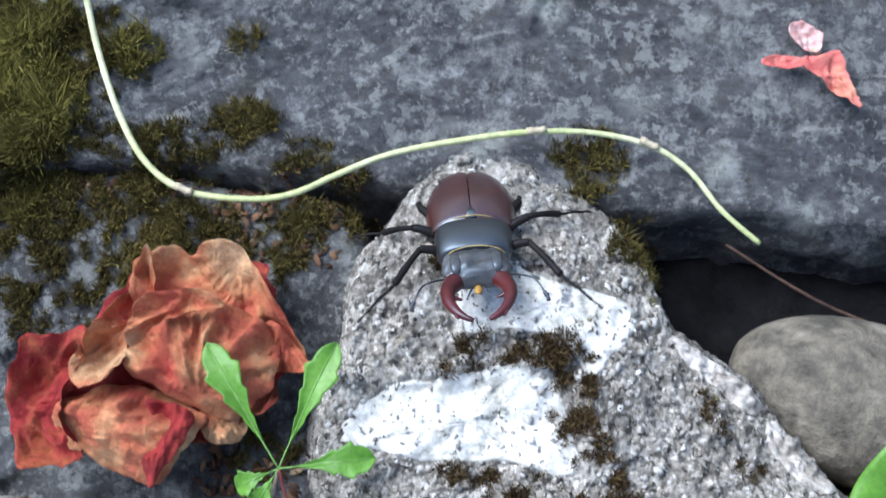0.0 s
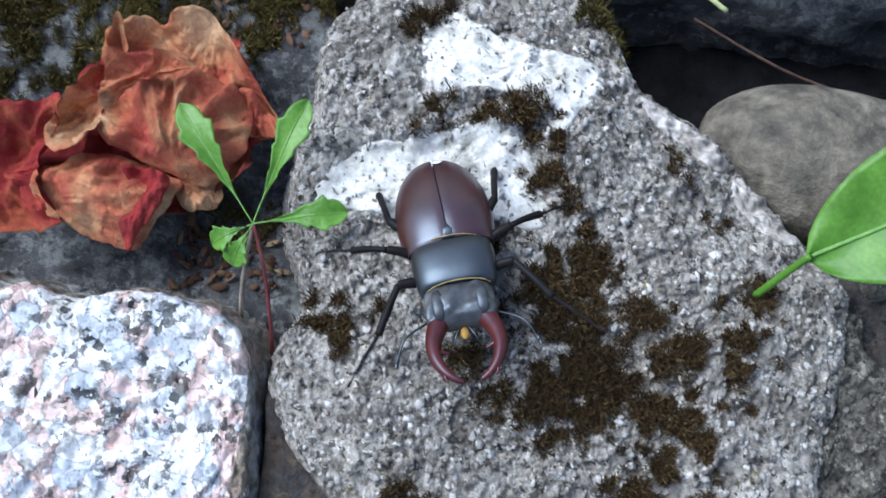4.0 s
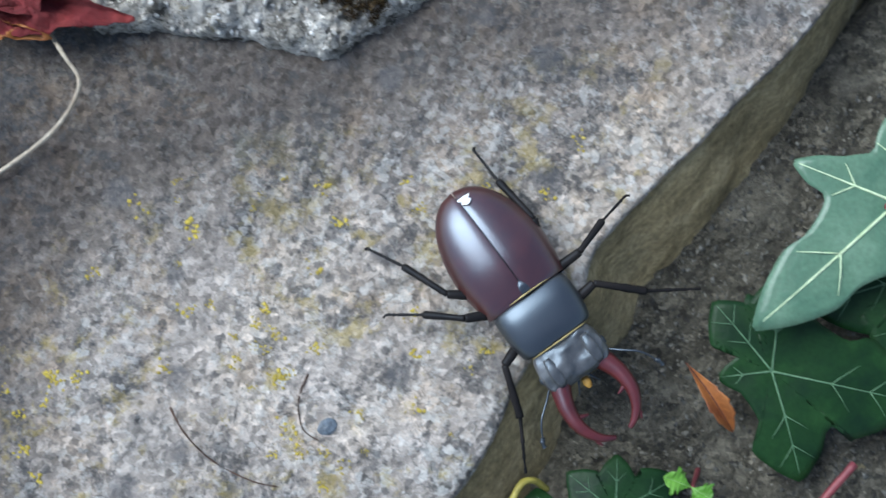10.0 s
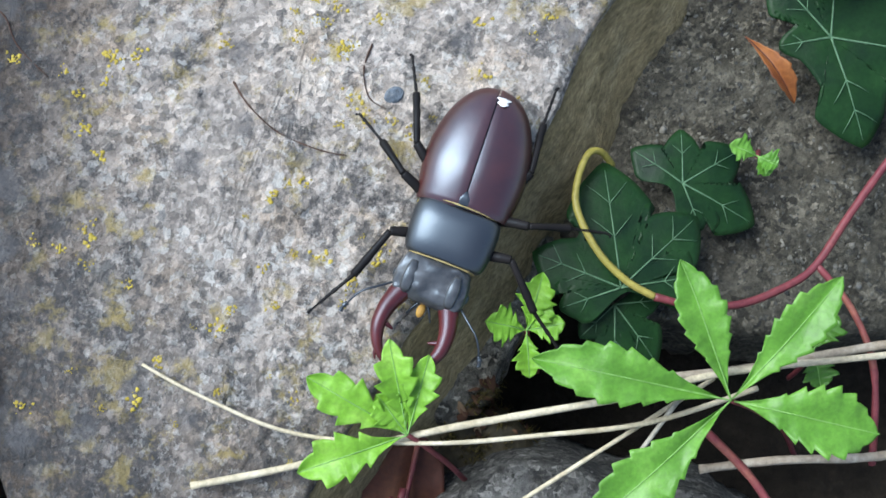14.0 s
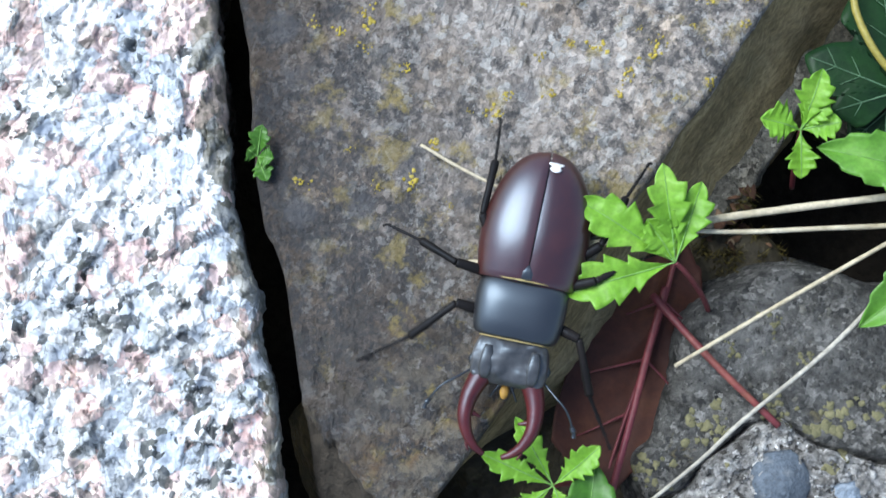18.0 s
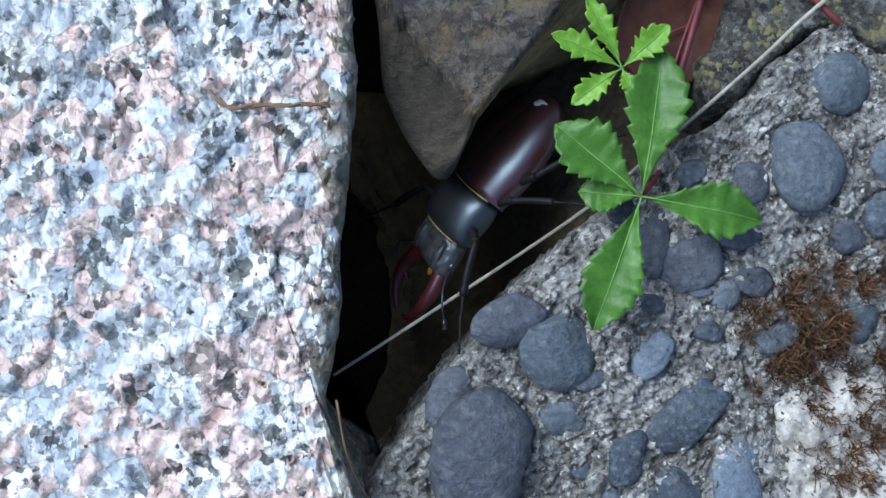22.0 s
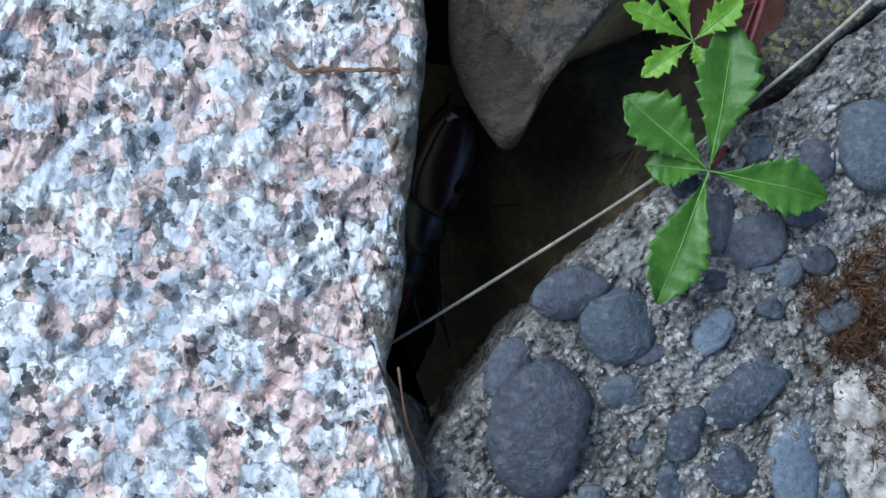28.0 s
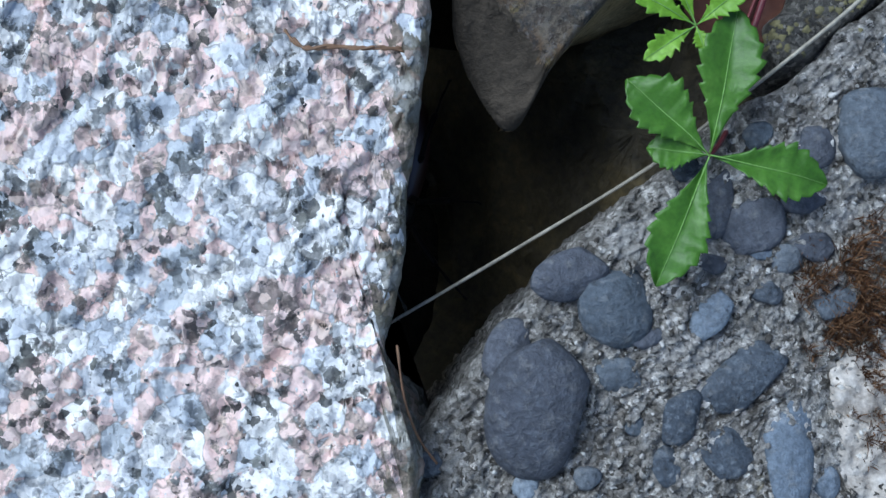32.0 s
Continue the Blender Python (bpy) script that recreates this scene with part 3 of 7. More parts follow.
def smooth_noise(p, scale, seed=0, octaves=4, gain=0.5):
    """Value noise in -1..1 at the points p (n x 3)."""
    out, amp, total = np.zeros(len(p)), 1.0, 0.0
    for o in range(octaves):
        q = p * scale * 2**o + 1000.0 + 17.3 * o
        b = np.floor(q).astype(np.int64)
        f = q - b
        f = f * f * (3 - 2 * f)
        acc = 0.0
        for dx in (0, 1):
            for dy in (0, 1):
                for dz in (0, 1):
                    w = (f[:, 0] if dx else 1 - f[:, 0]) * (f[:, 1] if dy else 1 - f[:, 1]) * (f[:, 2] if dz else 1 - f[:, 2])
                    acc = acc + w * lattice(b[:, 0] + dx, b[:, 1] + dy, b[:, 2] + dz, seed + o)
        out += amp * acc
        total += amp
        amp *= gain
    return out / total


def shards(p, scale, seed=0, stretch=1.6, turn=0.6):
    """Broken facets: every cell is a little tilted plane of its own height (about -1..1)."""
    c, s = math.cos(turn), math.sin(turn)
    x, y = p[:, 0] + 0.6 * p[:, 2], p[:, 1] - 0.5 * p[:, 2]
    q = np.stack([(c * x + s * y) * scale / stretch, (c * y - s * x) * scale], -1)
    q += 0.55 * np.stack([smooth_noise(p, scale * 0.9, seed + 1, 2), smooth_noise(p, scale * 0.9, seed + 2, 2)], -1)
    b = np.floor(q).astype(np.int64)
    best, out = np.full(len(p), 9.0), np.zeros(len(p))
    for i in (-1, 0, 1):
        for j in (-1, 0, 1):
            ci, cj = b[:, 0] + i, b[:, 1] + j
            dx, dy = q[:, 0] - ci - 0.5 - 0.45 * lattice(ci, cj, 1, seed), q[:, 1] - cj - 0.5 - 0.45 * lattice(ci, cj, 2, seed)
            d = dx * dx + dy * dy
            h = 0.6 * lattice(ci, cj, 3, seed) + 1.1 * dx * lattice(ci, cj, 4, seed) + 1.1 * dy * lattice(ci, cj, 5, seed)
            out, best = np.where(d < best, h, out), np.minimum(d, best)
    return out


def mesh_of(name, verts, faces, mats, smooth=True, slots=None):
    me = bpy.data.meshes.new(name)
    me.from_pydata([tuple(v) for v in verts], [], faces)
    for m in mats if isinstance(mats, (list, tuple)) else [mats]:
        me.materials.append(m)
    if slots is not None:
        me.polygons.foreach_set("material_index", slots)
    me.polygons.foreach_set("use_smooth", [smooth] * len(me.polygons))
    me.update()
    return me


def part(name, me, parent, label="", at=None):
    """Links a mesh as one part under a thing or a part."""
    ob = new(name, me)
    ob.parent = parent
    if at is not None:
        ob.matrix_local = at
    return tagged(ob, label)


def empty(name, at=Matrix()):
    ob = new(name)
    ob.empty_display_size = 0.01
    ob.matrix_world = at
    return ob


def resample(outline, n):
    """A closed rounded curve through the outline, n even steps."""
    p = np.array(outline, float)
    k = len(p)
    fine = []
    for i in range(k):
        a, b, c, d = p[i - 1], p[i], p[(i + 1) % k], p[(i + 2) % k]
        for t in np.linspace(0, 1, 12, endpoint=False):
            fine.append(0.5 * (2 * b + (c - a) * t + (2 * a - 5 * b + 4 * c - d) * t**2 + (3 * b - a - 3 * c + d) * t**3))
    fine = np.array(fine + [fine[0]])
    s = np.r_[0, np.cumsum(np.linalg.norm(np.diff(fine, axis=0), axis=1))]
    u = np.linspace(0, s[-1], n, endpoint=False)
    return np.stack([np.interp(u, s, fine[:, 0]), np.interp(u, s, fine[:, 1])], -1)


def signed_area(p):
    return 0.5 * np.sum(p[:, 0] * np.roll(p[:, 1], -1) - p[:, 1] * np.roll(p[:, 0], -1))


STONES = []  # trees of the stones, to lay things on


def drop(x, y, z=0.2, fallback=-0.05):
    """The height of the topmost stone under (x, y)."""
    best = fallback
    for tree in STONES:
        hit = tree.ray_cast(Vector((x, y, z)), Vector((0, 0, -1)))[0]
        if hit is not None and hit.z > best:
            best = hit.z
    return best


def stone_mesh(name, outline, top, bottom, mats, n=360, rings=60, edge=0.006, rows=14, flare=0.0, ragged=0.0012, lumps=0.0010,
               lump_scale=120, grit=0.0004, seed=1, centre=None, side_lumps=0.0025, broken=(), weather=0):
    """A stone from its outline seen from above: a top of height top(x, y), a rounded rim, rough sides that lean out by flare."""
    rim = resample(outline, n)
    if signed_area(rim) < 0:
        rim = rim[::-1]
    mid = np.array(centre if centre else rim.mean(0))
    r3 = np.c_[rim, np.zeros(n)]
    out = (rim - mid) / np.linalg.norm(rim - mid, axis=1)[:, None]
    rim = rim + out * (ragged * (smooth_noise(r3, 90, seed, 4) * 1.6))[:, None]
    reach = np.linalg.norm(rim - mid, axis=1)
    verts, s_list = [], np.linspace(0, 1, rings + 1)[1:] ** 0.8
    lay = []
    for s in s_list:
        xy = mid + (rim - mid) * s
        d = (1 - s) * reach
        fall = np.where(d < edge, edge * (1 - np.sqrt(np.maximum(0, 1 - (1 - d / edge) ** 2))), 0)
        p = np.c_[xy, top(xy[:, 0], xy[:, 1]) - fall * 0.8]
        q = np.c_[xy, np.zeros(n)]
        p[:, 2] += lumps * smooth_noise(q, lump_scale, seed + 3, 4) + grit * smooth_noise(q, 900, seed + 9, 2)
        for k, (amount, scale, stretch) in enumerate(broken):
            p[:, 2] += amount * shards(q, scale, seed + 20 + k, stretch, 0.6 + 0.5 * k)
        lay.append(p)
    edge_z = lay[-1][:, 2].copy()
    nrm = np.stack([np.roll(rim, -1, 0)[:, 1] - np.roll(rim, 1, 0)[:, 1], -(np.roll(rim, -1, 0)[:, 0] - np.roll(rim, 1, 0)[:, 0])], -1)
    nrm /= np.maximum(np.linalg.norm(nrm, axis=1), 1e-9)[:, None]
    lean = flare(rim[:, 0], rim[:, 1]) if callable(flare) else np.full(n, flare)
    for j in range(1, rows + 1):
        f = j / rows
        z = edge_z + (bottom - edge_z) * f
        base = np.c_[rim, z]
        wob = side_lumps * smooth_noise(base, 70, seed + 5, 5) * min(1.0, 3 * f) + grit * smooth_noise(base, 700, seed + 8, 2)
        for k, (amount, scale, stretch) in enumerate(broken):
            wob = wob + 0.5 * amount * shards(base, scale, seed + 20 + k, stretch, 0.6 + 0.5 * k)
        xy = rim + nrm * (lean * f + wob)[:, None]
        lay.append(np.c_[xy, z])
    c = np.array([[mid[0], mid[1], float(top(np.array([mid[0]]), np.array([mid[1]]))[0])]])
    verts = np.vstack([c] + lay + [[[mid[0], mid[1], bottom]]])
    faces, slots = [(0, 1 + i, 1 + (i + 1) % n) for i in range(n)], [0] * n
    for k in range(len(lay) - 1):
        a = 1 + k * n
        for i in range(n):
            j = (i + 1) % n
            faces.append((a + i, a + n + i, a + n + j, a + j))
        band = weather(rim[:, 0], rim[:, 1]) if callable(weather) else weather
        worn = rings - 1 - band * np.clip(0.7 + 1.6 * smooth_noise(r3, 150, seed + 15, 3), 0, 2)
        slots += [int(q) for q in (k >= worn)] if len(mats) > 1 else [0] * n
    last, a = len(verts) - 1, 1 + (len(lay) - 1) * n
    faces += [(last, a + (i + 1) % n, a + i) for i in range(n)]
    slots += [len(mats) - 1] * n
    me = mesh_of(name, verts, faces, mats, True, slots)
    STONES.append(BVHTree.FromPolygons([tuple(v) for v in verts], faces))
    return me


def tube(name, points, radius, mat, sides=7, taper=1.0, bumps=0.0, seed=0, steps=6):
    """A bent stalk along points; radius at its start, taper times that at its end."""
    p = np.array(points, float)
    fine = []
    for i in range(len(p) - 1):
        a, b, c, d = p[max(i - 1, 0)], p[i], p[i + 1], p[min(i + 2, len(p) - 1)]
        for t in np.linspace(0, 1, steps, endpoint=False):
            fine.append(0.5 * (2 * b + (c - a) * t + (2 * a - 5 * b + 4 * c - d) * t**2 + (3 * b - a - 3 * c + d) * t**3))
    fine = np.array(fine + [p[-1]])
    n = len(fine)
    along = np.gradient(fine, axis=0)
    along /= np.maximum(np.linalg.norm(along, axis=1), 1e-9)[:, None]
    rs = np.random.RandomState(seed)
    verts, faces = [], []
    for i in range(n):
        side = np.cross(along[i], (0.13, 0.21, 1.0))
        if np.linalg.norm(side) < 1e-3:
            side = np.cross(along[i], (1, 0, 0))
        side /= np.linalg.norm(side)
        up = np.cross(side, along[i])
        r = radius * (1 + (taper - 1) * i / (n - 1)) * (1 + bumps * rs.uniform(-1, 1))
        for k in range(sides):
            a = 2 * math.pi * k / sides
            verts.append(fine[i] + (side * math.cos(a) + up * math.sin(a)) * r)
    for i in range(n - 1):
        for k in range(sides):
            j = (k + 1) % sides
            faces.append((i * sides + k, i * sides + j, (i + 1) * sides + j, (i + 1) * sides + k))
    faces.append(tuple(range(sides))[::-1])
    faces.append(tuple((n - 1) * sides + k for k in range(sides)))
    return mesh_of(name, verts, faces, mat)


def ball_data(level=1):
    bm = bmesh.new()
    bmesh.ops.create_icosphere(bm, subdivisions=level, radius=1)
    v, f = np.array([x.co[:] for x in bm.verts]), [tuple(x.index for x in face.verts) for face in bm.faces]
    bm.free()
    return v, f


BALL1, BALL3, BALL4 = ball_data(1), ball_data(3), ball_data(4)


def inside(x, y, poly):
    odd = False
    for (ax, ay), (bx, by) in zip(poly, poly[1:] + poly[:1]):
        if (ay > y) != (by > y) and x < (bx - ax) * (y - ay) / (by - ay) + ax:
            odd = not odd
    return odd


def grains(parent, tree, poly, count, size, seed, mat, keep=None):
    """Many little stones set into a stone's top: uncountable, so one part."""
    rs = np.random.RandomState(seed)
    xs, ys = [p[0] for p in poly], [p[1] for p in poly]
    verts, faces = [], []
    tries = 0
    made = 0
    while made < count and tries < count * 6:
        tries += 1
        x, y = rs.uniform(min(xs), max(xs)), rs.uniform(min(ys), max(ys))
        if not inside(x, y, poly) or (keep and not keep(x, y)):
            continue
        hit, nor, _, _ = tree.ray_cast(Vector((x, y, 0.2)), Vector((0, 0, -1)))
        if hit is None:
            continue
        made += 1
        r = size * (0.45 + rs.rand() ** 3 * 1.5)
        turn = Euler(rs.uniform(0, 6, 3)).to_matrix()
        v = BALL1[0] * (1 + 0.5 * rs.uniform(-1, 1, (len(BALL1[0]), 1))) * r * np.array([1, rs.uniform(0.6, 1), rs.uniform(0.5, 0.8)])
        v = v @ np.array(turn) + np.array(hit - nor * r * 0.5)
        b = len(verts) * 1
        verts += list(v)
        faces += [tuple(i + b for i in f) for f in BALL1[1]]
    ob = part("gravel", mesh_of("gravel", verts, faces, mat), parent)
    return tagged(ob, "tiny pale and dark grains of gravel", kind="stuff")


def moss(label, spots, mat, tall=0.0028, density=1.0, seed=0, gap=0.35, spread=7, tatter=1.5):
    """Cushions of moss on the stones: spots of (x, y, radius); tufts of fine blades, uneven, with gaps."""
    rs = np.random.RandomState(seed)
    verts, faces = [], []
    for x0, y0, r0 in spots:
        count = int(density * 2.1e6 * r0 * r0 * math.pi)
        a, d = rs.uniform(0, 2 * math.pi, count), r0 * np.sqrt(rs.rand(count))
        xs, ys = x0 + 1.25 * d * np.cos(a), y0 + 1.25 * d * np.sin(a)
        at = np.c_[xs, ys, np.full(count, seed * 1.7)]
        coarse, fine = smooth_noise(at, 110, 5, 3), smooth_noise(at, 330, 7, 2)
        for x, y, dd, lim, small in zip(xs, ys, d, coarse, fine):
            if lim + tatter * small < gap * (dd / r0) ** 2 * 2 - 0.10:
                continue
            z = drop(x, y, fallback=-0.2)
            if z < -0.15:
                continue
            h = tall * (0.5 + 0.6 * rs.rand()) * (1 - 0.4 * (dd / r0) ** 2) * (0.8 + 0.6 * max(lim + 0.4 * small, -0.4))
            for _ in range(spread):
                lean = rs.uniform(-0.85, 0.85, 2)
                ox, oy = rs.uniform(-0.0009, 0.0009, 2)
                w = 0.00007 + 0.00008 * rs.rand()
                t = rs.uniform(0, math.pi)
                dx, dy = w * math.cos(t), w * math.sin(t)
                hh = h * (0.5 + 0.65 * rs.rand())
                b = len(verts)
                bx, by = x + ox, y + oy
                verts += [(bx - dx, by - dy, z - 0.0006), (bx + dx, by + dy, z - 0.0006),
                          (bx + lean[0] * hh * 0.5 + dx * 1.2, by + lean[1] * hh * 0.5 + dy * 1.2, z + hh * 0.6), (bx + lean[0] * hh * 0.5 - dx * 1.2, by + lean[1] * hh * 0.5 - dy * 1.2, z + hh * 0.6),
                          (bx + lean[0] * hh, by + lean[1] * hh, z + hh)]
                faces += [(b, b + 1, b + 2, b + 3), (b + 3, b + 2, b + 4)]
    ob = new("moss", mesh_of("moss", verts, faces, mat, False))
    return tagged(ob, label, "moss", kind="stuff")

# ---- ground and stones ----
def ground():
    n = 70
    g = np.linspace(-0.5, 0.5, n)
    xx, yy = np.meshgrid(g, g)
    p = np.c_[xx.ravel(), yy.ravel() - 0.02, np.zeros(n * n)]
    p[:, 2] = -0.100 + 0.008 * smooth_noise(p, 25, 4, 4) + 0.003 * smooth_noise(p, 160, 6, 3)
    border = (np.abs(xx.ravel()) > 0.499) | (np.abs(yy.ravel()) > 0.499)
    p[border, :2] *= 600
    p[border, 2] = -0.1
    faces = [(j * n + i, j * n + i + 1, (j + 1) * n + i + 1, (j + 1) * n + i) for j in range(n - 1) for i in range(n - 1)]
    ob = new("ground", mesh_of("ground", p, faces, SOIL))
    tagged(ob, "dark damp crumbly soil under the rough stones", "soil", kind="structure")


ground()

SLAB_RIM = [(-0.083, 0.03), (-0.0826, 0.0073), (-0.0823, -0.0262), (-0.083, -0.05), (-0.0856, -0.078), (-0.082, -0.11), (-0.079, -0.1456), (-0.074, -0.163),
            (-0.0695, -0.198), (-0.0680, -0.2146), (-0.0613, -0.2286), (-0.0535, -0.2364), (-0.0448, -0.2225), (-0.0237, -0.195), (-0.0094, -0.1734),
            (0.0044, -0.1535), (0.0252, -0.1259), (0.038, -0.1068), (0.0541, -0.0876), (0.0689, -0.062), (0.0811, -0.0473), (0.0857, -0.0359), (0.1025, -0.0181),
            (0.1192, -0.0029), (0.15, 0.03), (0.17, 0.075), (0.14, 0.115), (0.08, 0.125), (0.0, 0.1), (-0.05, 0.095), (-0.0775, 0.085), (-0.0805, 0.06)]


def chip(x, y):
    """How far a place lies inside the part of the lower end that has split away."""
    return -0.809 * (x + 0.0660) - 0.589 * (y + 0.1980)


def slab_top(x, y):
    d = chip(x, y) + 0.0012 * np.sin(900 * x - 700 * y) * np.sin(310 * x + 500 * y)
    return -0.0035 * np.clip(d / 0.0012, 0, 1) - 0.75 * np.clip(d, 0, 0.014)


def slab_lean(x, y):
    right = np.clip((x + 0.075 + (y + 0.225) * 0.1) / 0.02, 0, 1)
    return 0.025 * right * np.interp(y, [-0.215, -0.18, -0.05, -0.02, 0.05], [-0.25, 0.8, 1.1, 1.3, 0.3]) - 0.009 * (1 - right)


slab = new("flat_stone", stone_mesh("flat_stone", SLAB_RIM, slab_top, -0.040, [SANDSTONE, SIDE, SHADED_CHIP], n=520, rings=110, edge=0.0035, rows=16, flare=slab_lean,
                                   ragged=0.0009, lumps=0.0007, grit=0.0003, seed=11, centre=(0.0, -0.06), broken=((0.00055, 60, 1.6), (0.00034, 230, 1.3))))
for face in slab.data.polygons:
    # the fresh break shows bare stone, darkened in colour for its shade
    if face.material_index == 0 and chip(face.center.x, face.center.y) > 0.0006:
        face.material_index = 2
    # the face towards the granite is coloured dark to stand for the gap's shade
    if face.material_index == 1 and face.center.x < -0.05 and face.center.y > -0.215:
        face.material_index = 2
tagged(slab, "flat grey-brown sandstone slab spotted with yellow lichen", "stone")

GRANITE_RIM = [(-0.1333, 0.1015), (-0.115, 0.1036), (-0.0945, 0.1005), (-0.086, 0.09), (-0.0828, 0.07), (-0.0822, 0.049), (-0.0862, 0.032), (-0.0929, 0.0156),
               (-0.0925, -0.002), (-0.0928, -0.0094), (-0.088, -0.0241), (-0.087, -0.04), (-0.087, -0.06), (-0.089, -0.077), (-0.0888, -0.1007), (-0.0872, -0.114), (-0.0857, -0.127), (-0.0847, -0.140),
               (-0.0830, -0.153), (-0.0802, -0.166), (-0.0774, -0.179), (-0.0750, -0.191), (-0.0740, -0.204), (-0.0740, -0.215), (-0.0745, -0.233), (-0.0765, -0.2494),
               (-0.0785, -0.2647), (-0.0808, -0.282), (-0.0813, -0.292), (-0.0760, -0.308), (-0.0736, -0.32), (-0.078, -0.36), (-0.12, -0.38), (-0.2, -0.37),
               (-0.23, -0.2), (-0.23, 0.05), (-0.2, 0.1)]


def granite_top(x, y):
    return np.interp(y, [-0.33, -0.265, -0.225, -0.16, 0.1], [-0.016, -0.0065, 0.0007, 0.0065, 0.0075]) + 0.0 * x


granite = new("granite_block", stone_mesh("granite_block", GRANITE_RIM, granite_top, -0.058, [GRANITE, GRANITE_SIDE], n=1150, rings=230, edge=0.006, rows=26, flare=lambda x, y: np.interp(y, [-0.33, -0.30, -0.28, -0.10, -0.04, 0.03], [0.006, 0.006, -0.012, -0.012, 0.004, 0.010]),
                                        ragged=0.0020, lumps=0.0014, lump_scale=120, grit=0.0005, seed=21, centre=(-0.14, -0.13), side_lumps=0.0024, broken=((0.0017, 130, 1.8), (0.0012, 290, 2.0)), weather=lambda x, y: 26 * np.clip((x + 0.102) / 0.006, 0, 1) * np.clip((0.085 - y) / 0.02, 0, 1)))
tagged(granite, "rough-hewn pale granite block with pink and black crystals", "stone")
GRANITE_TREE = STONES[-1]

MOSSY_RIM = [(-0.0355, 0.2165), (-0.0470, 0.2145), (-0.0580, 0.2045), (-0.0670, 0.1890), (-0.0739, 0.1779), (-0.0752, 0.1593), (-0.0800, 0.1393), (-0.0795, 0.1217), (-0.0735, 0.1048),
             (-0.0792, 0.0915), (-0.0792, 0.0803), (-0.0726, 0.0661), (-0.0634, 0.0549), (-0.0542, 0.0411), (-0.0423, 0.0289), (-0.0309, 0.0224), (-0.0128, 0.0204),
             (0.0053, 0.0183), (0.0212, 0.0145), (0.0314, 0.0207), (0.0451, 0.0282), (0.0540, 0.0400), (0.0590, 0.0560), (0.0600, 0.0720), (0.0640, 0.0900), (0.0660, 0.1050), (0.0665, 0.1150), (0.0564, 0.1289), (0.0445, 0.1428),
             (0.034, 0.1526), (0.0211, 0.1608), (0.0112, 0.1690), (0.007, 0.1784), (0.0020, 0.1900), (-0.0051, 0.1985), (-0.0193, 0.2095)]


def mossy_top(x, y):
    fall = 0.020 * np.clip((y - 0.162) / 0.052, 0, 1) ** 1.5
    left = 0.008 * np.clip((-0.055 - x) / 0.025, 0, 1)
    right = 0.016 * np.clip((x - 0.012 - (y - 0.13) * -0.55) / 0.05, 0, 1) * np.clip((y - 0.11) / 0.02, 0, 1)
    ledge = 0.0035 * np.clip((0.152 + 0.15 * (x + 0.02) - y) / 0.004, 0, 1) * np.clip((y - 0.118) / 0.004, 0, 1) * np.clip((-0.009 - x) / 0.004, 0, 1)
    return 0.0098 - 0.00003 - fall - left - right - ledge - 0.003 * np.clip((0.06 - y) / 0.04, 0, 1)


mossy = new("mossy_stone", stone_mesh("mossy_stone", MOSSY_RIM, mossy_top, -0.030, [MIXED], n=620, rings=150, edge=0.006, rows=16,
                                     flare=lambda x, y: np.where((x > 0.0) & (y < 0.12), 0.004, np.where(y < 0.08, -0.006, 0.004)), ragged=0.0016, lumps=0.0020, lump_scale=130, grit=0.0011, seed=31, centre=(-0.012, 0.10), broken=((0.0014, 170, 1.2), (0.0010, 380, 1.2))))
tagged(mossy, "pale conglomerate stone with white lime crust and brown moss", "stone")
MOSSY_TREE = STONES[-1]

SHOULDER_RIM = [(0.050, 0.100), (0.0570, 0.1090), (0.0699, 0.1094), (0.0714, 0.0991), (0.0798, 0.0892), (0.0854, 0.0778), (0.0800, 0.0650), (0.0713, 0.053), (0.0658, 0.0457), (0.0561, 0.0383), (0.047, 0.045), (0.050, 0.07)]
shoulder = new("rough_stone", stone_mesh("rough_stone", SHOULDER_RIM, lambda x, y: 0.0045 + 0.04 * (0.065 - x), -0.02, [COARSE], n=220, rings=40, edge=0.006, rows=12, flare=0.003, ragged=0.0018, lumps=0.0024, grit=0.0010, seed=33, broken=((0.0010, 190, 1.2),)))
SHOULDER_TREE = STONES[-1]
tagged(shoulder, "rough grey stone lump beside the mossy stone", "stone")

SLATE_RIM = [(-0.40, 0.170), (-0.2112, 0.193), (-0.1793, 0.2003), (-0.1596, 0.205), (-0.1257, 0.2058), (-0.088, 0.205), (-0.0491, 0.2044), (-0.0025, 0.2010), (0.015, 0.2006),
             (0.0464, 0.2020), (0.0727, 0.1982), (0.1086, 0.1975), (0.30, 0.19), (0.33, 0.40), (0.0, 0.46), (-0.40, 0.42)]
slate = new("slate_rock", stone_mesh("slate_rock", SLATE_RIM, lambda x, y: -0.011 + 0.05 * np.clip(y - 0.22, 0, 1) + 0.0 * x, -0.055, [SLATE], n=560, rings=90, edge=0.006, rows=14, flare=0.006,
                                    ragged=0.0022, lumps=0.0032, lump_scale=60, grit=0.0004, seed=41, centre=(-0.04, 0.30), side_lumps=0.006, broken=((0.0013, 45, 3.0), (0.0006, 160, 2.2))))
tagged(slate, "large dark blue-grey slate rock with pale lichen crust", "stone")

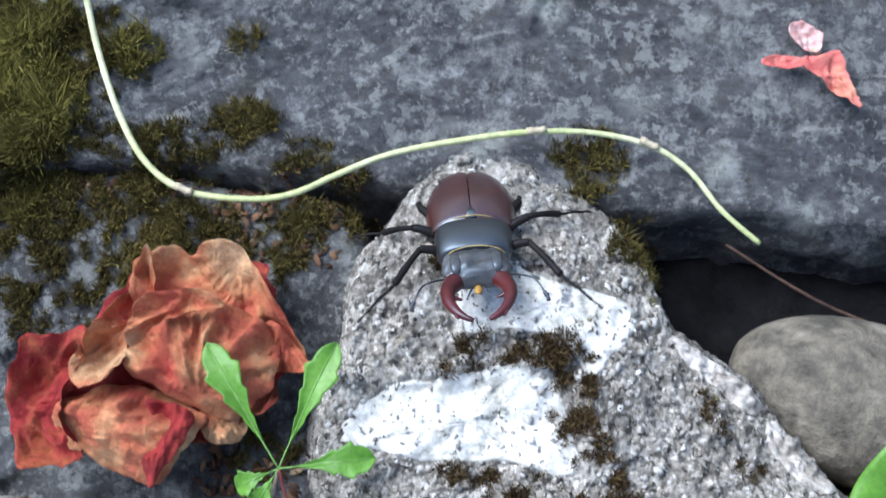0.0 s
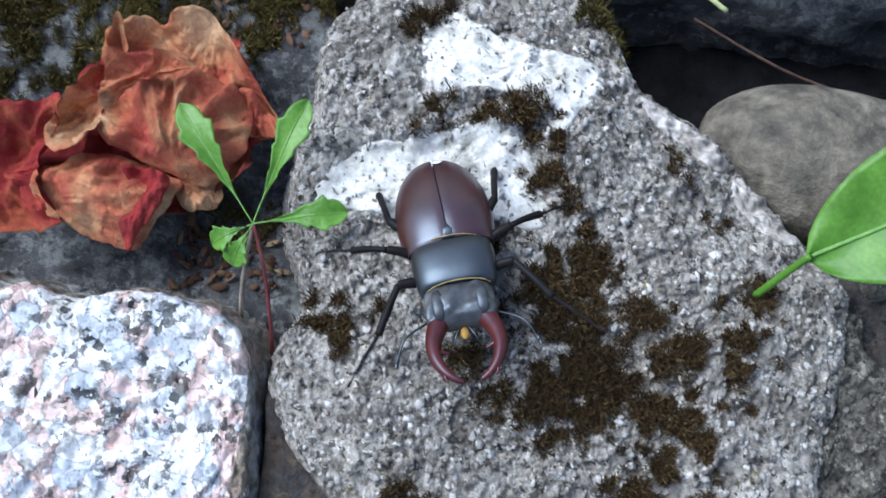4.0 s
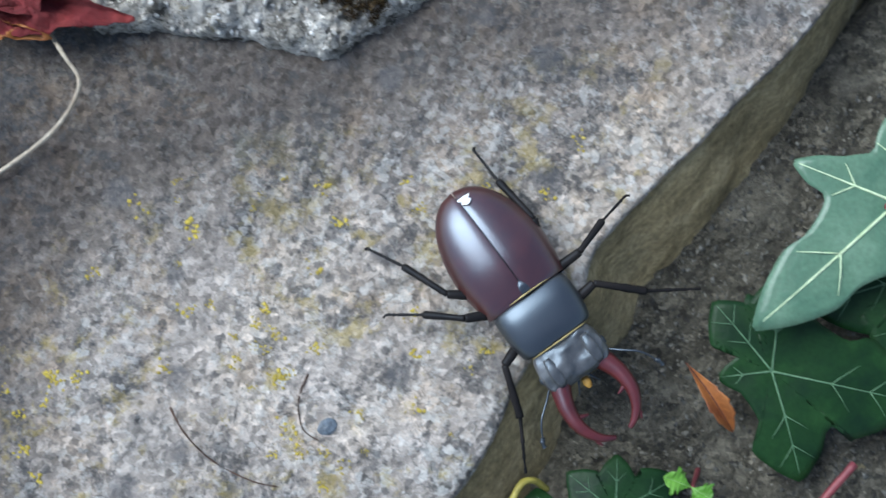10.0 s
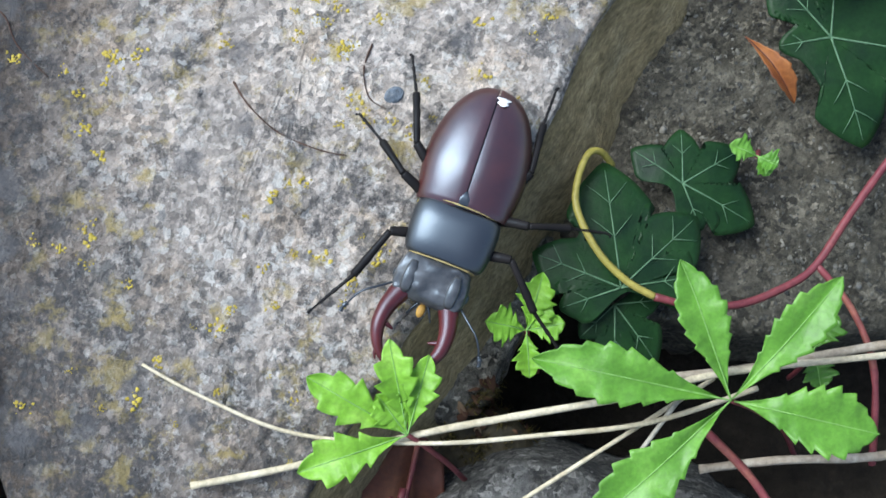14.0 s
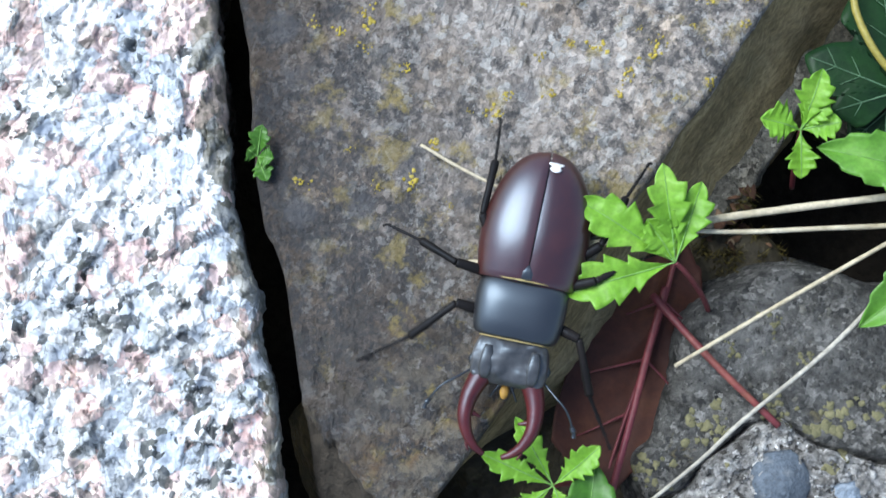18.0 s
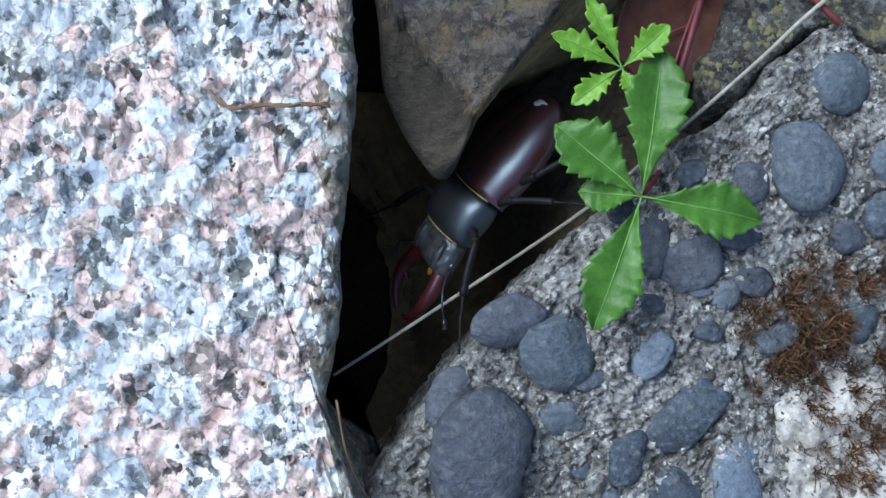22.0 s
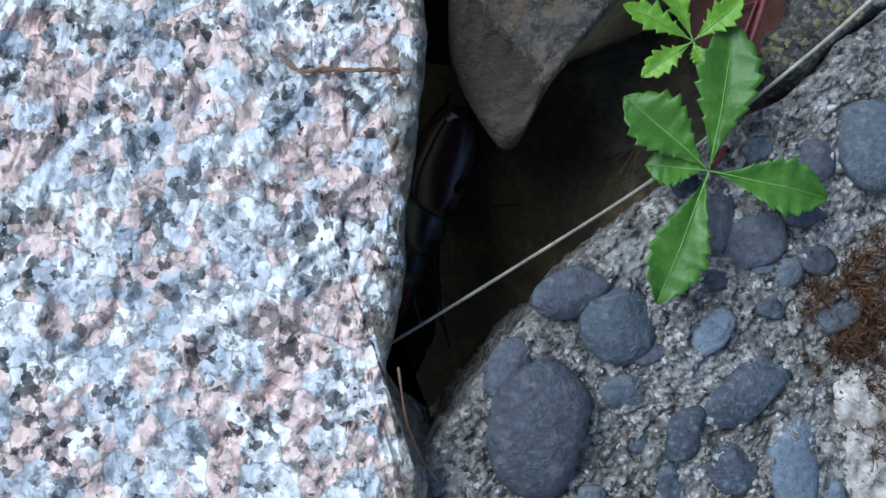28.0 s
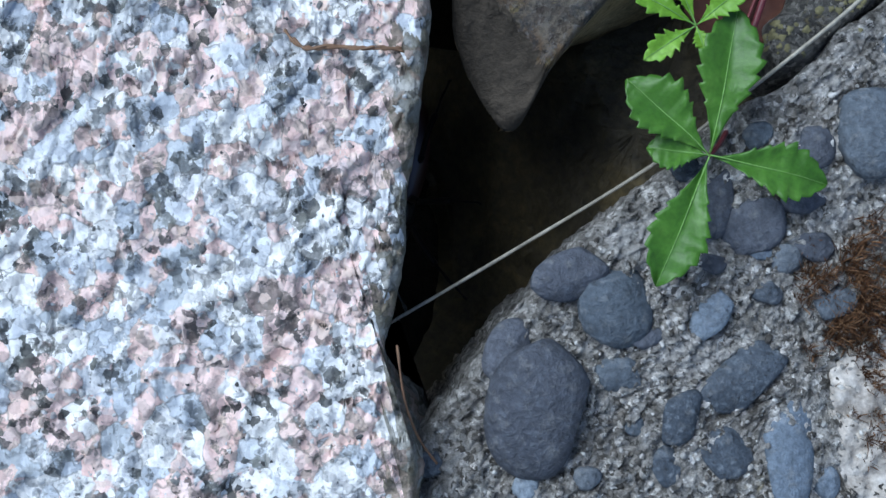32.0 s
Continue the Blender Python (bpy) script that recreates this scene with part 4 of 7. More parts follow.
LOW_RIM = [(-0.26, 0.20), (-0.26, 0.06), (-0.15, 0.085), (-0.11, 0.09), (-0.082, 0.075), (-0.070, 0.11), (-0.070, 0.17), (-0.080, 0.197), (-0.13, 0.203), (-0.2, 0.205)]
low = new("slate_rock", stone_mesh("slate_ledge", LOW_RIM, lambda x, y: -0.022 + 0.05 * np.clip(y - 0.16, 0, 1) + 0.0 * x, -0.055, [SLATE], n=300, rings=50, edge=0.006, rows=10, flare=0.004, ragged=0.002, lumps=0.003, lump_scale=80, seed=43, side_lumps=0.004, broken=((0.0016, 55, 2.6), (0.0006, 170, 2.0))))
tagged(low, "low dark slate ledge under a dried flower", "stone")

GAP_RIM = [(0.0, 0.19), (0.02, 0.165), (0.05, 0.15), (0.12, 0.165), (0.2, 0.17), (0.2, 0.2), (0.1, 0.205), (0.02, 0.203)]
gap = new("slate_rock", stone_mesh("gap_slate", GAP_RIM, lambda x, y: -0.049 + 0.0 * x, -0.060, [SHADED_SLATE], n=200, rings=30, edge=0.004, rows=8, flare=0.004, ragged=0.003, lumps=0.003, lump_scale=110, seed=47))
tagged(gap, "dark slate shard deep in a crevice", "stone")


def rounded_stone(name, centre, size, turn, mat, seed, lumps=0.06):
    v = BALL4[0].copy()
    k = 1 + lumps * smooth_noise(v, 1.3, seed, 3)
    v = np.sign(v) * np.abs(v) ** 0.9 * k[:, None] * np.array(size)
    m = np.array(Euler([radians(a) for a in turn]).to_matrix())
    w = v @ m.T + np.array(centre)
    STONES.append(BVHTree.FromPolygons([tuple(q) for q in w], BALL4[1]))
    ob = new(name, mesh_of(name, v, BALL4[1], mat))
    ob.matrix_world = Matrix.Translation(centre) @ Euler([radians(a) for a in turn]).to_matrix().to_4x4()
    return ob


tagged(rounded_stone("rounded_stone", (0.0735, 0.1515, -0.022), (0.043, 0.023, 0.020), (0, 0, -12), BROWNISH, 5), "smooth tan-grey rounded stone wedged behind the mossy stone", "stone")
RIDGE_RIM = [(0.074, 0.112), (0.10, 0.118), (0.15, 0.115), (0.18, 0.12), (0.18, 0.145), (0.12, 0.14), (0.085, 0.13), (0.072, 0.12)]
ridge = new("rough_stone", stone_mesh("ridge_stone", RIDGE_RIM, lambda x, y: 0.002 + 0.0 * x, -0.03, [COARSE], n=200, rings=30, edge=0.005, rows=8, flare=0.003, ragged=0.002, lumps=0.0025, seed=53))
tagged(ridge, "small rough grey stone lying behind the flat slab", "stone")

IVY_ROCK_RIM = [(0.085, -0.055), (0.073, -0.085), (0.060, -0.105), (0.075, -0.130), (0.115, -0.138), (0.16, -0.14), (0.26, -0.14), (0.28, 0.0), (0.25, 0.06), (0.16, 0.03), (0.12, -0.015)]
ivy_rock = new("grey_rock", stone_mesh("grey_rock", IVY_ROCK_RIM, lambda x, y: -0.023 + 0.03 * (x - 0.12), -0.06, [ROCK], n=320, rings=60, edge=0.006, rows=8, flare=0.004, ragged=0.002, lumps=0.002, grit=0.0008, seed=61, broken=((0.0008, 180, 1.3),)))
IVY_TREE = STONES[-1]
tagged(ivy_rock, "dull grey gritty rock half covered by ivy", "stone")

LICHEN_ROCK_RIM = [(0.0060, -0.2130), (0.0133, -0.2017), (0.0205, -0.1765), (0.0367, -0.1655), (0.0516, -0.1643), (0.07, -0.1709), (0.0871, -0.1744), (0.1026, -0.1818), (0.1110, -0.1926), (0.1250, -0.2050), (0.13, -0.24), (0.08, -0.26), (0.03, -0.25)]
def lichen_top(x, y):
    front = np.interp(x, [0.006, 0.018, 0.024, 0.034, 0.042, 0.049, 0.068, 0.13], [-0.219, -0.215, -0.2085, -0.2000, -0.1995, -0.2050, -0.2095, -0.220])
    return -0.0145 + 0.02 * (y + 0.18) - 0.014 * np.clip((front - y) / 0.005, 0, 1)


lichen_rock = new("grey_rock", stone_mesh("lichen_rock", LICHEN_ROCK_RIM, lichen_top, -0.05, [DIM_ROCK], n=320, rings=60, edge=0.007, rows=10, flare=0.006, ragged=0.0014, lumps=0.0014, lump_scale=70, grit=0.0005, seed=67))
tagged(lichen_rock, "rounded grey rock with ochre lichen patches", "stone")
LICHEN_TREE = STONES[-1]

GRAVEL_RIM = [(0.0400, -0.1985), (0.0300, -0.2045), (0.0235, -0.2085), (0.0195, -0.2155), (0.0091, -0.2235), (-0.0032, -0.2300), (-0.0110, -0.2410), (-0.0252, -0.2510), (-0.0387, -0.2625), (-0.0481, -0.2741),
              (-0.0575, -0.2835), (-0.0653, -0.2969), (-0.0731, -0.3074), (-0.0780, -0.325), (-0.076, -0.37), (0.0, -0.42), (0.12, -0.40), (0.14, -0.30), (0.13, -0.222), (0.0684, -0.2110), (0.0595, -0.2100), (0.0493, -0.2062)]


def gravel_top(x, y):
    return np.interp(y, [-0.42, -0.30, -0.233, -0.20], [-0.040, -0.0275, -0.0165, -0.0125]) + 0.0 * x


gravel = new("pebbly_stone", stone_mesh("pebbly_stone", GRAVEL_RIM, gravel_top, -0.09, [CONCRETE], n=900, rings=190, edge=0.006, rows=12, flare=0.004, ragged=0.0016, lumps=0.0020, lump_scale=120, grit=0.0011, seed=71, centre=(0.02, -0.29), broken=((0.0013, 190, 1.2), (0.0010, 400, 1.2))))
tagged(gravel, "grey concrete-like conglomerate full of blue-grey pebbles", "stone")
GRAVEL_TREE = STONES[-1]

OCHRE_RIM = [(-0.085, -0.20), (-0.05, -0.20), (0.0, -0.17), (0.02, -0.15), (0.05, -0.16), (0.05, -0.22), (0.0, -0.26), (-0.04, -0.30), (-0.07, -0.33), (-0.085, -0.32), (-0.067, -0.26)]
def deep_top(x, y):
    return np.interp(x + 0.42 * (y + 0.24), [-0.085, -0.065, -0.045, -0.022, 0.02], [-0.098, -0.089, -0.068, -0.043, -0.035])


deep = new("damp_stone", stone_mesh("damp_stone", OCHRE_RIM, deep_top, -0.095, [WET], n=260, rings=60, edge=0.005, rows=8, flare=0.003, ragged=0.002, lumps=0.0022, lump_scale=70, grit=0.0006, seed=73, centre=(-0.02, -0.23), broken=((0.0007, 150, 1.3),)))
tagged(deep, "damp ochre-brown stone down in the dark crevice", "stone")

STRIP_RIM = [(0.0546, -0.1038), (0.0475, -0.1137), (0.0381, -0.1277), (0.0273, -0.1416), (0.0253, -0.153), (0.0354, -0.1507), (0.0448, -0.1368), (0.0511, -0.127), (0.0585, -0.1114)]
strip = new("rough_stone", stone_mesh("strip_stone", STRIP_RIM, lambda x, y: -0.026 + 0.0 * x, -0.055, [COARSE], n=160, rings=24, edge=0.004, rows=6, flare=0.002, ragged=0.0016, lumps=0.003, lump_scale=160, seed=83))
tagged(strip, "crumbly grey stone below the slab edge", "stone")

# ---- what grows on and is set into the stones ----
grains(mossy, MOSSY_TREE, MOSSY_RIM, 7000, 0.0008, 3, GRAINS)
grains(gravel, GRAVEL_TREE, [(0.04, -0.20), (-0.08, -0.33), (0.0, -0.35), (0.08, -0.33), (0.09, -0.21)], 7000, 0.00070, 5, GRIT)
grains(granite, GRANITE_TREE, [(-0.10, 0.10), (-0.084, 0.07), (-0.095, 0.0), (-0.097, -0.12), (-0.077, -0.2), (-0.082, -0.29), (-0.078, -0.33), (-0.16, -0.33), (-0.15, 0.1)], 2600, 0.0009, 6,
       pebble_material("granite_crystals", [(0, (0.66, 0.68, 0.71)), (0.30, (0.82, 0.82, 0.82)), (0.48, (0.58, 0.62, 0.67)), (0.62, (0.70, 0.52, 0.46)), (0.70, (0.45, 0.48, 0.52)), (0.82, (0.76, 0.76, 0.76)), (0.9, (0.12, 0.125, 0.13)), (1, (0.05, 0.05, 0.055))], True, 0.5))

DULL = pebble_material("dull_grit", [(0, (0.025, 0.025, 0.023)), (0.5, (0.075, 0.072, 0.060)), (0.85, (0.13, 0.122, 0.10)), (1, (0.20, 0.185, 0.155))], True)
grains(ivy_rock, IVY_TREE, [(0.07, -0.13), (0.085, -0.055), (0.12, -0.01), (0.19, 0.02), (0.19, -0.14)], 6500, 0.00065, 7, DULL)
grains(lichen_rock, LICHEN_TREE, LICHEN_ROCK_RIM, 900, 0.0007, 8, DULL)
grains(shoulder, SHOULDER_TREE, SHOULDER_RIM, 500, 0.0009, 9, DULL)


def crust(outline, seed, label, mat=CHALK, host=None):
    """A thin plate of lime crust with a broken rim, laid on the stone."""
    rim = resample(outline, 90)
    mid = rim.mean(0)
    rs = np.c_[rim, np.zeros(len(rim))]
    rim = mid + (rim - mid) * (1 + 0.13 * smooth_noise(rs, 220, seed, 5, 0.65))[:, None]
    verts, rings = [], 16
    for k in range(1, rings + 2):
        s = min(k / rings, 1.0)
        for x, y in mid + (rim - mid) * s:
            z = drop(x, y)
            lift = 0.0005 if k <= rings - 1 else (0.0002 if k == rings else -0.0015)
            verts.append((x, y, z + lift + 0.0006 * float(smooth_noise(np.array([[x, y, 0.1 * seed]]), 220, 3, 3)[0])))
    n = len(rim)
    verts.append((mid[0], mid[1], drop(*mid) + 0.0009))
    faces = [(len(verts) - 1, i, (i + 1) % n) for i in range(n)]
    for k in range(rings):
        faces += [(k * n + i, (k + 1) * n + i, (k + 1) * n + (i + 1) % n, k * n + (i + 1) % n) for i in range(n)]
    part("lime_crust", mesh_of("lime_crust", verts, faces, mat), host or mossy, label)


crust([(-0.0468, 0.1768), (-0.0441, 0.1817), (-0.0380, 0.1829), (-0.0301, 0.1787), (-0.0191, 0.1740), (-0.0053, 0.1718), (0.0009, 0.1691), (-0.0002, 0.1597), (-0.0045, 0.1548), (-0.0086, 0.1484), (-0.0112, 0.1543), (-0.0152, 0.1594), (-0.0228, 0.1597), (-0.0297, 0.1607), (-0.0425, 0.1598)], 3, "white lime crust above a moss ledge")
crust([(-0.0705, 0.1353), (-0.0623, 0.1433), (-0.0507, 0.1462), (-0.0290, 0.1519), (-0.0202, 0.1532), (-0.0169, 0.1456), (-0.0110, 0.1293), (-0.0144, 0.1246), (-0.0291, 0.1268), (-0.0493, 0.1258), (-0.0715, 0.1292)], 4, "broad white lime crust with grey specks")
crust([(0.0399, 0.1442), (0.0461, 0.1385), (0.0538, 0.1350), (0.0585, 0.1290), (0.0509, 0.1256), (0.0433, 0.1307), (0.0378, 0.1379)], 5, "pale lime crust on the sloping flank", DUSTY_CHALK)
crust([(0.0120, 0.1630), (0.0190, 0.1600), (0.0290, 0.1540), (0.0370, 0.1480), (0.0330, 0.1440), (0.0250, 0.1495), (0.0160, 0.1560)], 6, "thin pinkish lime crust on the flank", DUSTY_CHALK)

# seat, half width, half length, turn
crust([(0.0255, -0.2890), (0.0327, -0.2829), (0.0422, -0.2817), (0.0540, -0.2900), (0.0560, -0.3100), (0.0415, -0.3217), (0.0300, -0.3180), (0.0258, -0.3020)], 12, "rough whitish lime crust between pebbles", DUSTY_CHALK, gravel)
DARK_ONES = [(-0.0452, -0.3010, 0.0112, 0.0156, -6), (-0.0389, -0.2695, 0.0091, 0.0054, 28), (-0.0048, -0.2511, 0.0045, 0.008, 0), (0.0044, -0.2564, 0.0083, 0.0062, 20), (-0.0532, -0.2878, 0.0046, 0.0074, -20), (0.018, -0.2379, 0.0048, 0.0053, 0), (0.0194, -0.2608, 0.0048, 0.0037, 0), (-0.0205, -0.2835, 0.0046, 0.0027, 20), (0.0161, -0.2505, 0.0056, 0.0027, -5), (-0.0053, -0.2659, 0.0032, 0.0024, 0), (0.042, -0.25, 0.005, 0.004, 20)]
SPECKLED_ONES = [(0.004, -0.2925, 0.0124, 0.0062, 35), (0.0083, -0.2722, 0.0035, 0.0032, 0), (-0.0714, -0.3157, 0.0038, 0.003, 20), (-0.0109, -0.3023, 0.0043, 0.0067, -20), (0.0003, -0.3104, 0.0067, 0.0057, 20), (-0.0122, -0.2437, 0.004, 0.0032, 0), (-0.0144, -0.3141, 0.0035, 0.0046, 10), (0.0503, -0.2455, 0.0045, 0.0055, -30), (0.06, -0.26, 0.006, 0.005, 0)]
BLUE_ONES = [(-0.0274, -0.2765, 0.0083, 0.0089, 20), (-0.0258, -0.2928, 0.0056, 0.0039, -5), (0.0312, -0.234, 0.0085, 0.0101, 0), (0.0131, -0.2638, 0.0039, 0.0039, 0), (0.0253, -0.2745, 0.0051, 0.0038, 10), (-0.0332, -0.3176, 0.0035, 0.0027, 0), (0.0042, -0.2354, 0.0037, 0.0027, 30), (-0.0214, -0.305, 0.0027, 0.0022, 0), (0.0512, -0.2332, 0.0036, 0.0056, -15), (0.0406, -0.214, 0.006, 0.007, 0), (0.045, -0.27, 0.005, 0.0046, 50)]
LIGHT_ONES = [(-0.0046, -0.2778, 0.004, 0.0062, -35), (0.0153, -0.3073, 0.0059, 0.0164, -3), (0.0069, -0.2629, 0.0027, 0.0017, 0), (-0.0479, -0.3201, 0.0027, 0.0032, -25), (0.0245, -0.3171, 0.0032, 0.004, 0), (0.0556, -0.2179, 0.0034, 0.0056, 0)]


def pebbles():
    rs = np.random.RandomState(8)
    sorted_ones = [(one, mat) for ones, mat in ((DARK_ONES, PEBBLES), (SPECKLED_ONES, SPECKLED), (BLUE_ONES, BLUE_PEBBLE), (LIGHT_ONES, LIGHT_PEBBLE)) for one in ones]
    for k, ((x, y, a, b, turn), mat) in enumerate(sorted_ones):
        v = BALL3[0].copy()
        # worn flats: planes cut off the ball, then a little unevenness
        for _ in range(8):
            nrm = rs.normal(0, 1, 3) * np.array([1, 1, 0.7])
            nrm /= np.linalg.norm(nrm)
            over = v @ nrm - rs.uniform(0.62, 0.92)
            v -= np.where(over > 0, over * 0.85, 0)[:, None] * nrm
        v = np.sign(v) * np.abs(v) ** 0.92 * (1 + 0.07 * smooth_noise(v + 3.1 * k, 1.3, k, 3))[:, None]
        v *= np.array([a, b, 0.62 * min(a, b)]) * 1.15
        z = drop(x, y)
        part("pebble", mesh_of("pebble", v, BALL3[1], mat), gravel, at=pose(x, y, z - 0.05 * min(a, b), rs.uniform(-10, 10), rs.uniform(-10, 10), turn))


pebbles()
# one blue-grey pebble lies flush in the slab
flush = BALL3[0] * np.array([0.0026, 0.0020, 0.0009]) * (1 + 0.12 * smooth_noise(BALL3[0], 1.6, 4, 3))[:, None]
part("pebble", mesh_of("pebble", flush, BALL3[1], BLUE_PEBBLE), slab, "blue-grey pebble set flush in the slab", pose(0.0198, -0.0757, drop(0.0198, -0.0757) - 0.0003, 0, 0, 20))


def lichen_spots(parent, spots, mat, seed):
    rs = np.random.RandomState(seed)
    verts, faces = [], []
    for x, y, r in spots:
        blobs = rs.randint(9, 17)
        for _ in range(blobs):
            cx, cy, cr = x + rs.normal(0, r * 0.55), y + rs.normal(0, r * 0.55), r * rs.uniform(0.10, 0.32)
            n = 11
            b = len(verts)
            z = drop(cx, cy)
            verts.append((cx, cy, z + 0.0003))
            ring = [cr * rs.uniform(0.6, 1.25) for _ in range(n)]
            for s, lift in ((0.65, 0.00026), (1.0, -0.0002)):
                for i in range(n):
                    q = 2 * math.pi * i / n
                    px, py = cx + s * ring[i] * math.cos(q), cy + s * ring[i] * math.sin(q)
                    verts.append((px, py, drop(px, py) + lift))
            faces += [(b, b + 1 + i, b + 1 + (i + 1) % n) for i in range(n)]
            faces += [(b + 1 + i, b + 1 + n + i, b + 1 + n + (i + 1) % n, b + 1 + (i + 1) % n) for i in range(n)]
    ob = part("lichen", mesh_of("lichen", verts, faces, mat), parent, "small crusty yellow lichen spots")
    tagged(ob, kind="stuff")


YELLOW = [(-0.0250, -0.0215, 0.0022), (-0.0124, -0.0270, 0.0026), (-0.0370, -0.0374, 0.0020), (0.0582, -0.0378, 0.0022), (0.0819, -0.0083, 0.0020), (0.0746, -0.0209, 0.0020), (0.0051, -0.0474, 0.0020),
          (-0.0467, -0.0616, 0.0022), (0.0419, -0.0588, 0.0022), (0.0080, -0.0535, 0.0020), (-0.0186, -0.0603, 0.0018), (-0.0019, -0.0592, 0.0018), (-0.0460, -0.0618, 0.0022), (-0.0526, -0.1037, 0.0024),
          (0.0011, -0.1122, 0.0024), (0.0061, -0.0817, 0.0016), (0.0259, -0.1010, 0.0026), (-0.0205, -0.1773, 0.0030), (-0.0496, -0.0859, 0.0022), (-0.0436, -0.1425, 0.0022), (0.0180, -0.0380, 0.0022), (0.0600, -0.0200, 0.0018)]
rs0 = np.random.RandomState(14)
for _ in range(150):
    sx, sy = rs0.uniform(-0.07, 0.10), rs0.uniform(-0.20, -0.015)
    if inside(sx, sy, SLAB_RIM) and not (sx < -0.02 and sy > -0.055) and sx < 0.075 + 0.55 * (sy + 0.05):
        if sy < -0.145 and rs0.rand() < 0.75:
            continue
        YELLOW.append((sx, sy, rs0.uniform(0.0006, 0.0020)))
lichen_spots(slab, YELLOW, LICHEN, 2)
lichen_spots(lichen_rock, [(0.0411, -0.1970, 0.0040), (0.0400, -0.1985, 0.0030), (0.0525, -0.2020, 0.0060), (0.0567, -0.1990, 0.0048), (0.0676, -0.1980, 0.0060), (0.0720, -0.1960, 0.0050), (0.0080, -0.2105, 0.0050), (0.0247, -0.2035, 0.0056),
                           (0.0280, -0.2010, 0.0030), (0.0110, -0.2130, 0.0036), (0.0411, -0.1777, 0.0036), (0.0830, -0.1790, 0.0030), (0.0480, -0.1860, 0.0025), (0.0900, -0.1960, 0.0026), (0.0310, -0.1830, 0.0026)], OCHRE, 3)
lichen_spots(mossy, [(0.0145, 0.1105, 0.0028), (-0.0600, 0.0960, 0.0020), (0.0420, 0.0650, 0.0024), (0.0300, 0.0300, 0.0018), (0.008, 0.172, 0.0020), (0.0250, 0.1500, 0.0022), (-0.056, 0.056, 0.0016), (-0.012, 0.1650, 0.0022)], OCHRE, 4)

def clumps(poly, count, low, high, seed):
    """Seats of moss clumps, spread unevenly over a patch."""
    rs = np.random.RandomState(seed)
    xs, ys = [p[0] for p in poly], [p[1] for p in poly]
    out = []
    while len(out) < count:
        x, y = rs.uniform(min(xs), max(xs)), rs.uniform(min(ys), max(ys))
        if inside(x, y, poly):
            out.append((x, y, low + (high - low) * rs.rand() ** 1.6))
    return out


LEDGE = [(-0.0433, 0.1515), (-0.0375, 0.1542), (-0.0303, 0.1570), (-0.0228, 0.1568), (-0.0167, 0.1557), (-0.0128, 0.1521), (-0.0132, 0.1461), (-0.0136, 0.1400), (-0.0112, 0.1357), (-0.0079, 0.1301), (-0.0033, 0.1245)]
FIELD = [(-0.0128, 0.0953), (0.0026, 0.1046), (0.0225, 0.0995), (0.0422, 0.1090), (0.0466, 0.1004), (0.0411, 0.0885), (0.0385, 0.0740), (0.0316, 0.0666), (0.0388, 0.0514), (0.0390, 0.0374), (0.0281, 0.0274), (0.0143, 0.0309), (0.0099, 0.0433), (-0.0014, 0.0484), (-0.0045, 0.0582), (0.0107, 0.0644), (0.0105, 0.0730), (-0.0136, 0.0778), (-0.0153, 0.0864)]
TUFTS = [(-0.0296, 0.0895), (-0.0221, 0.0797), (-0.0201, 0.1016), (-0.0159, 0.1040), (-0.0073, 0.1013), (0.0154, 0.1022), (0.0409, 0.1068), (-0.0054, 0.0868), (0.0031, 0.0864), (0.0100, 0.0903), (0.0185, 0.0921), (0.0241, 0.0937), (0.0298, 0.0867), (0.0340, 0.0897), (0.0410, 0.0958), (0.0174, 0.0761), (0.0273, 0.0736), (0.0342, 0.0782), (0.0232, 0.0692), (0.0066, 0.0614),
         (0.0054, 0.0543), (0.0123, 0.0546), (0.0181, 0.0464), (0.0237, 0.0438), (0.0305, 0.0483), (0.0334, 0.0400), (0.0360, 0.0499), (0.0170, 0.0338), (0.0281, 0.0315), (0.0032, 0.0333), (-0.0023, 0.0331), (0.0309, 0.0275), (-0.0434, 0.0539), (-0.0374, 0.0456), (-0.0342, 0.0374), (-0.0092, 0.0751), (0.0006, 0.0755)]
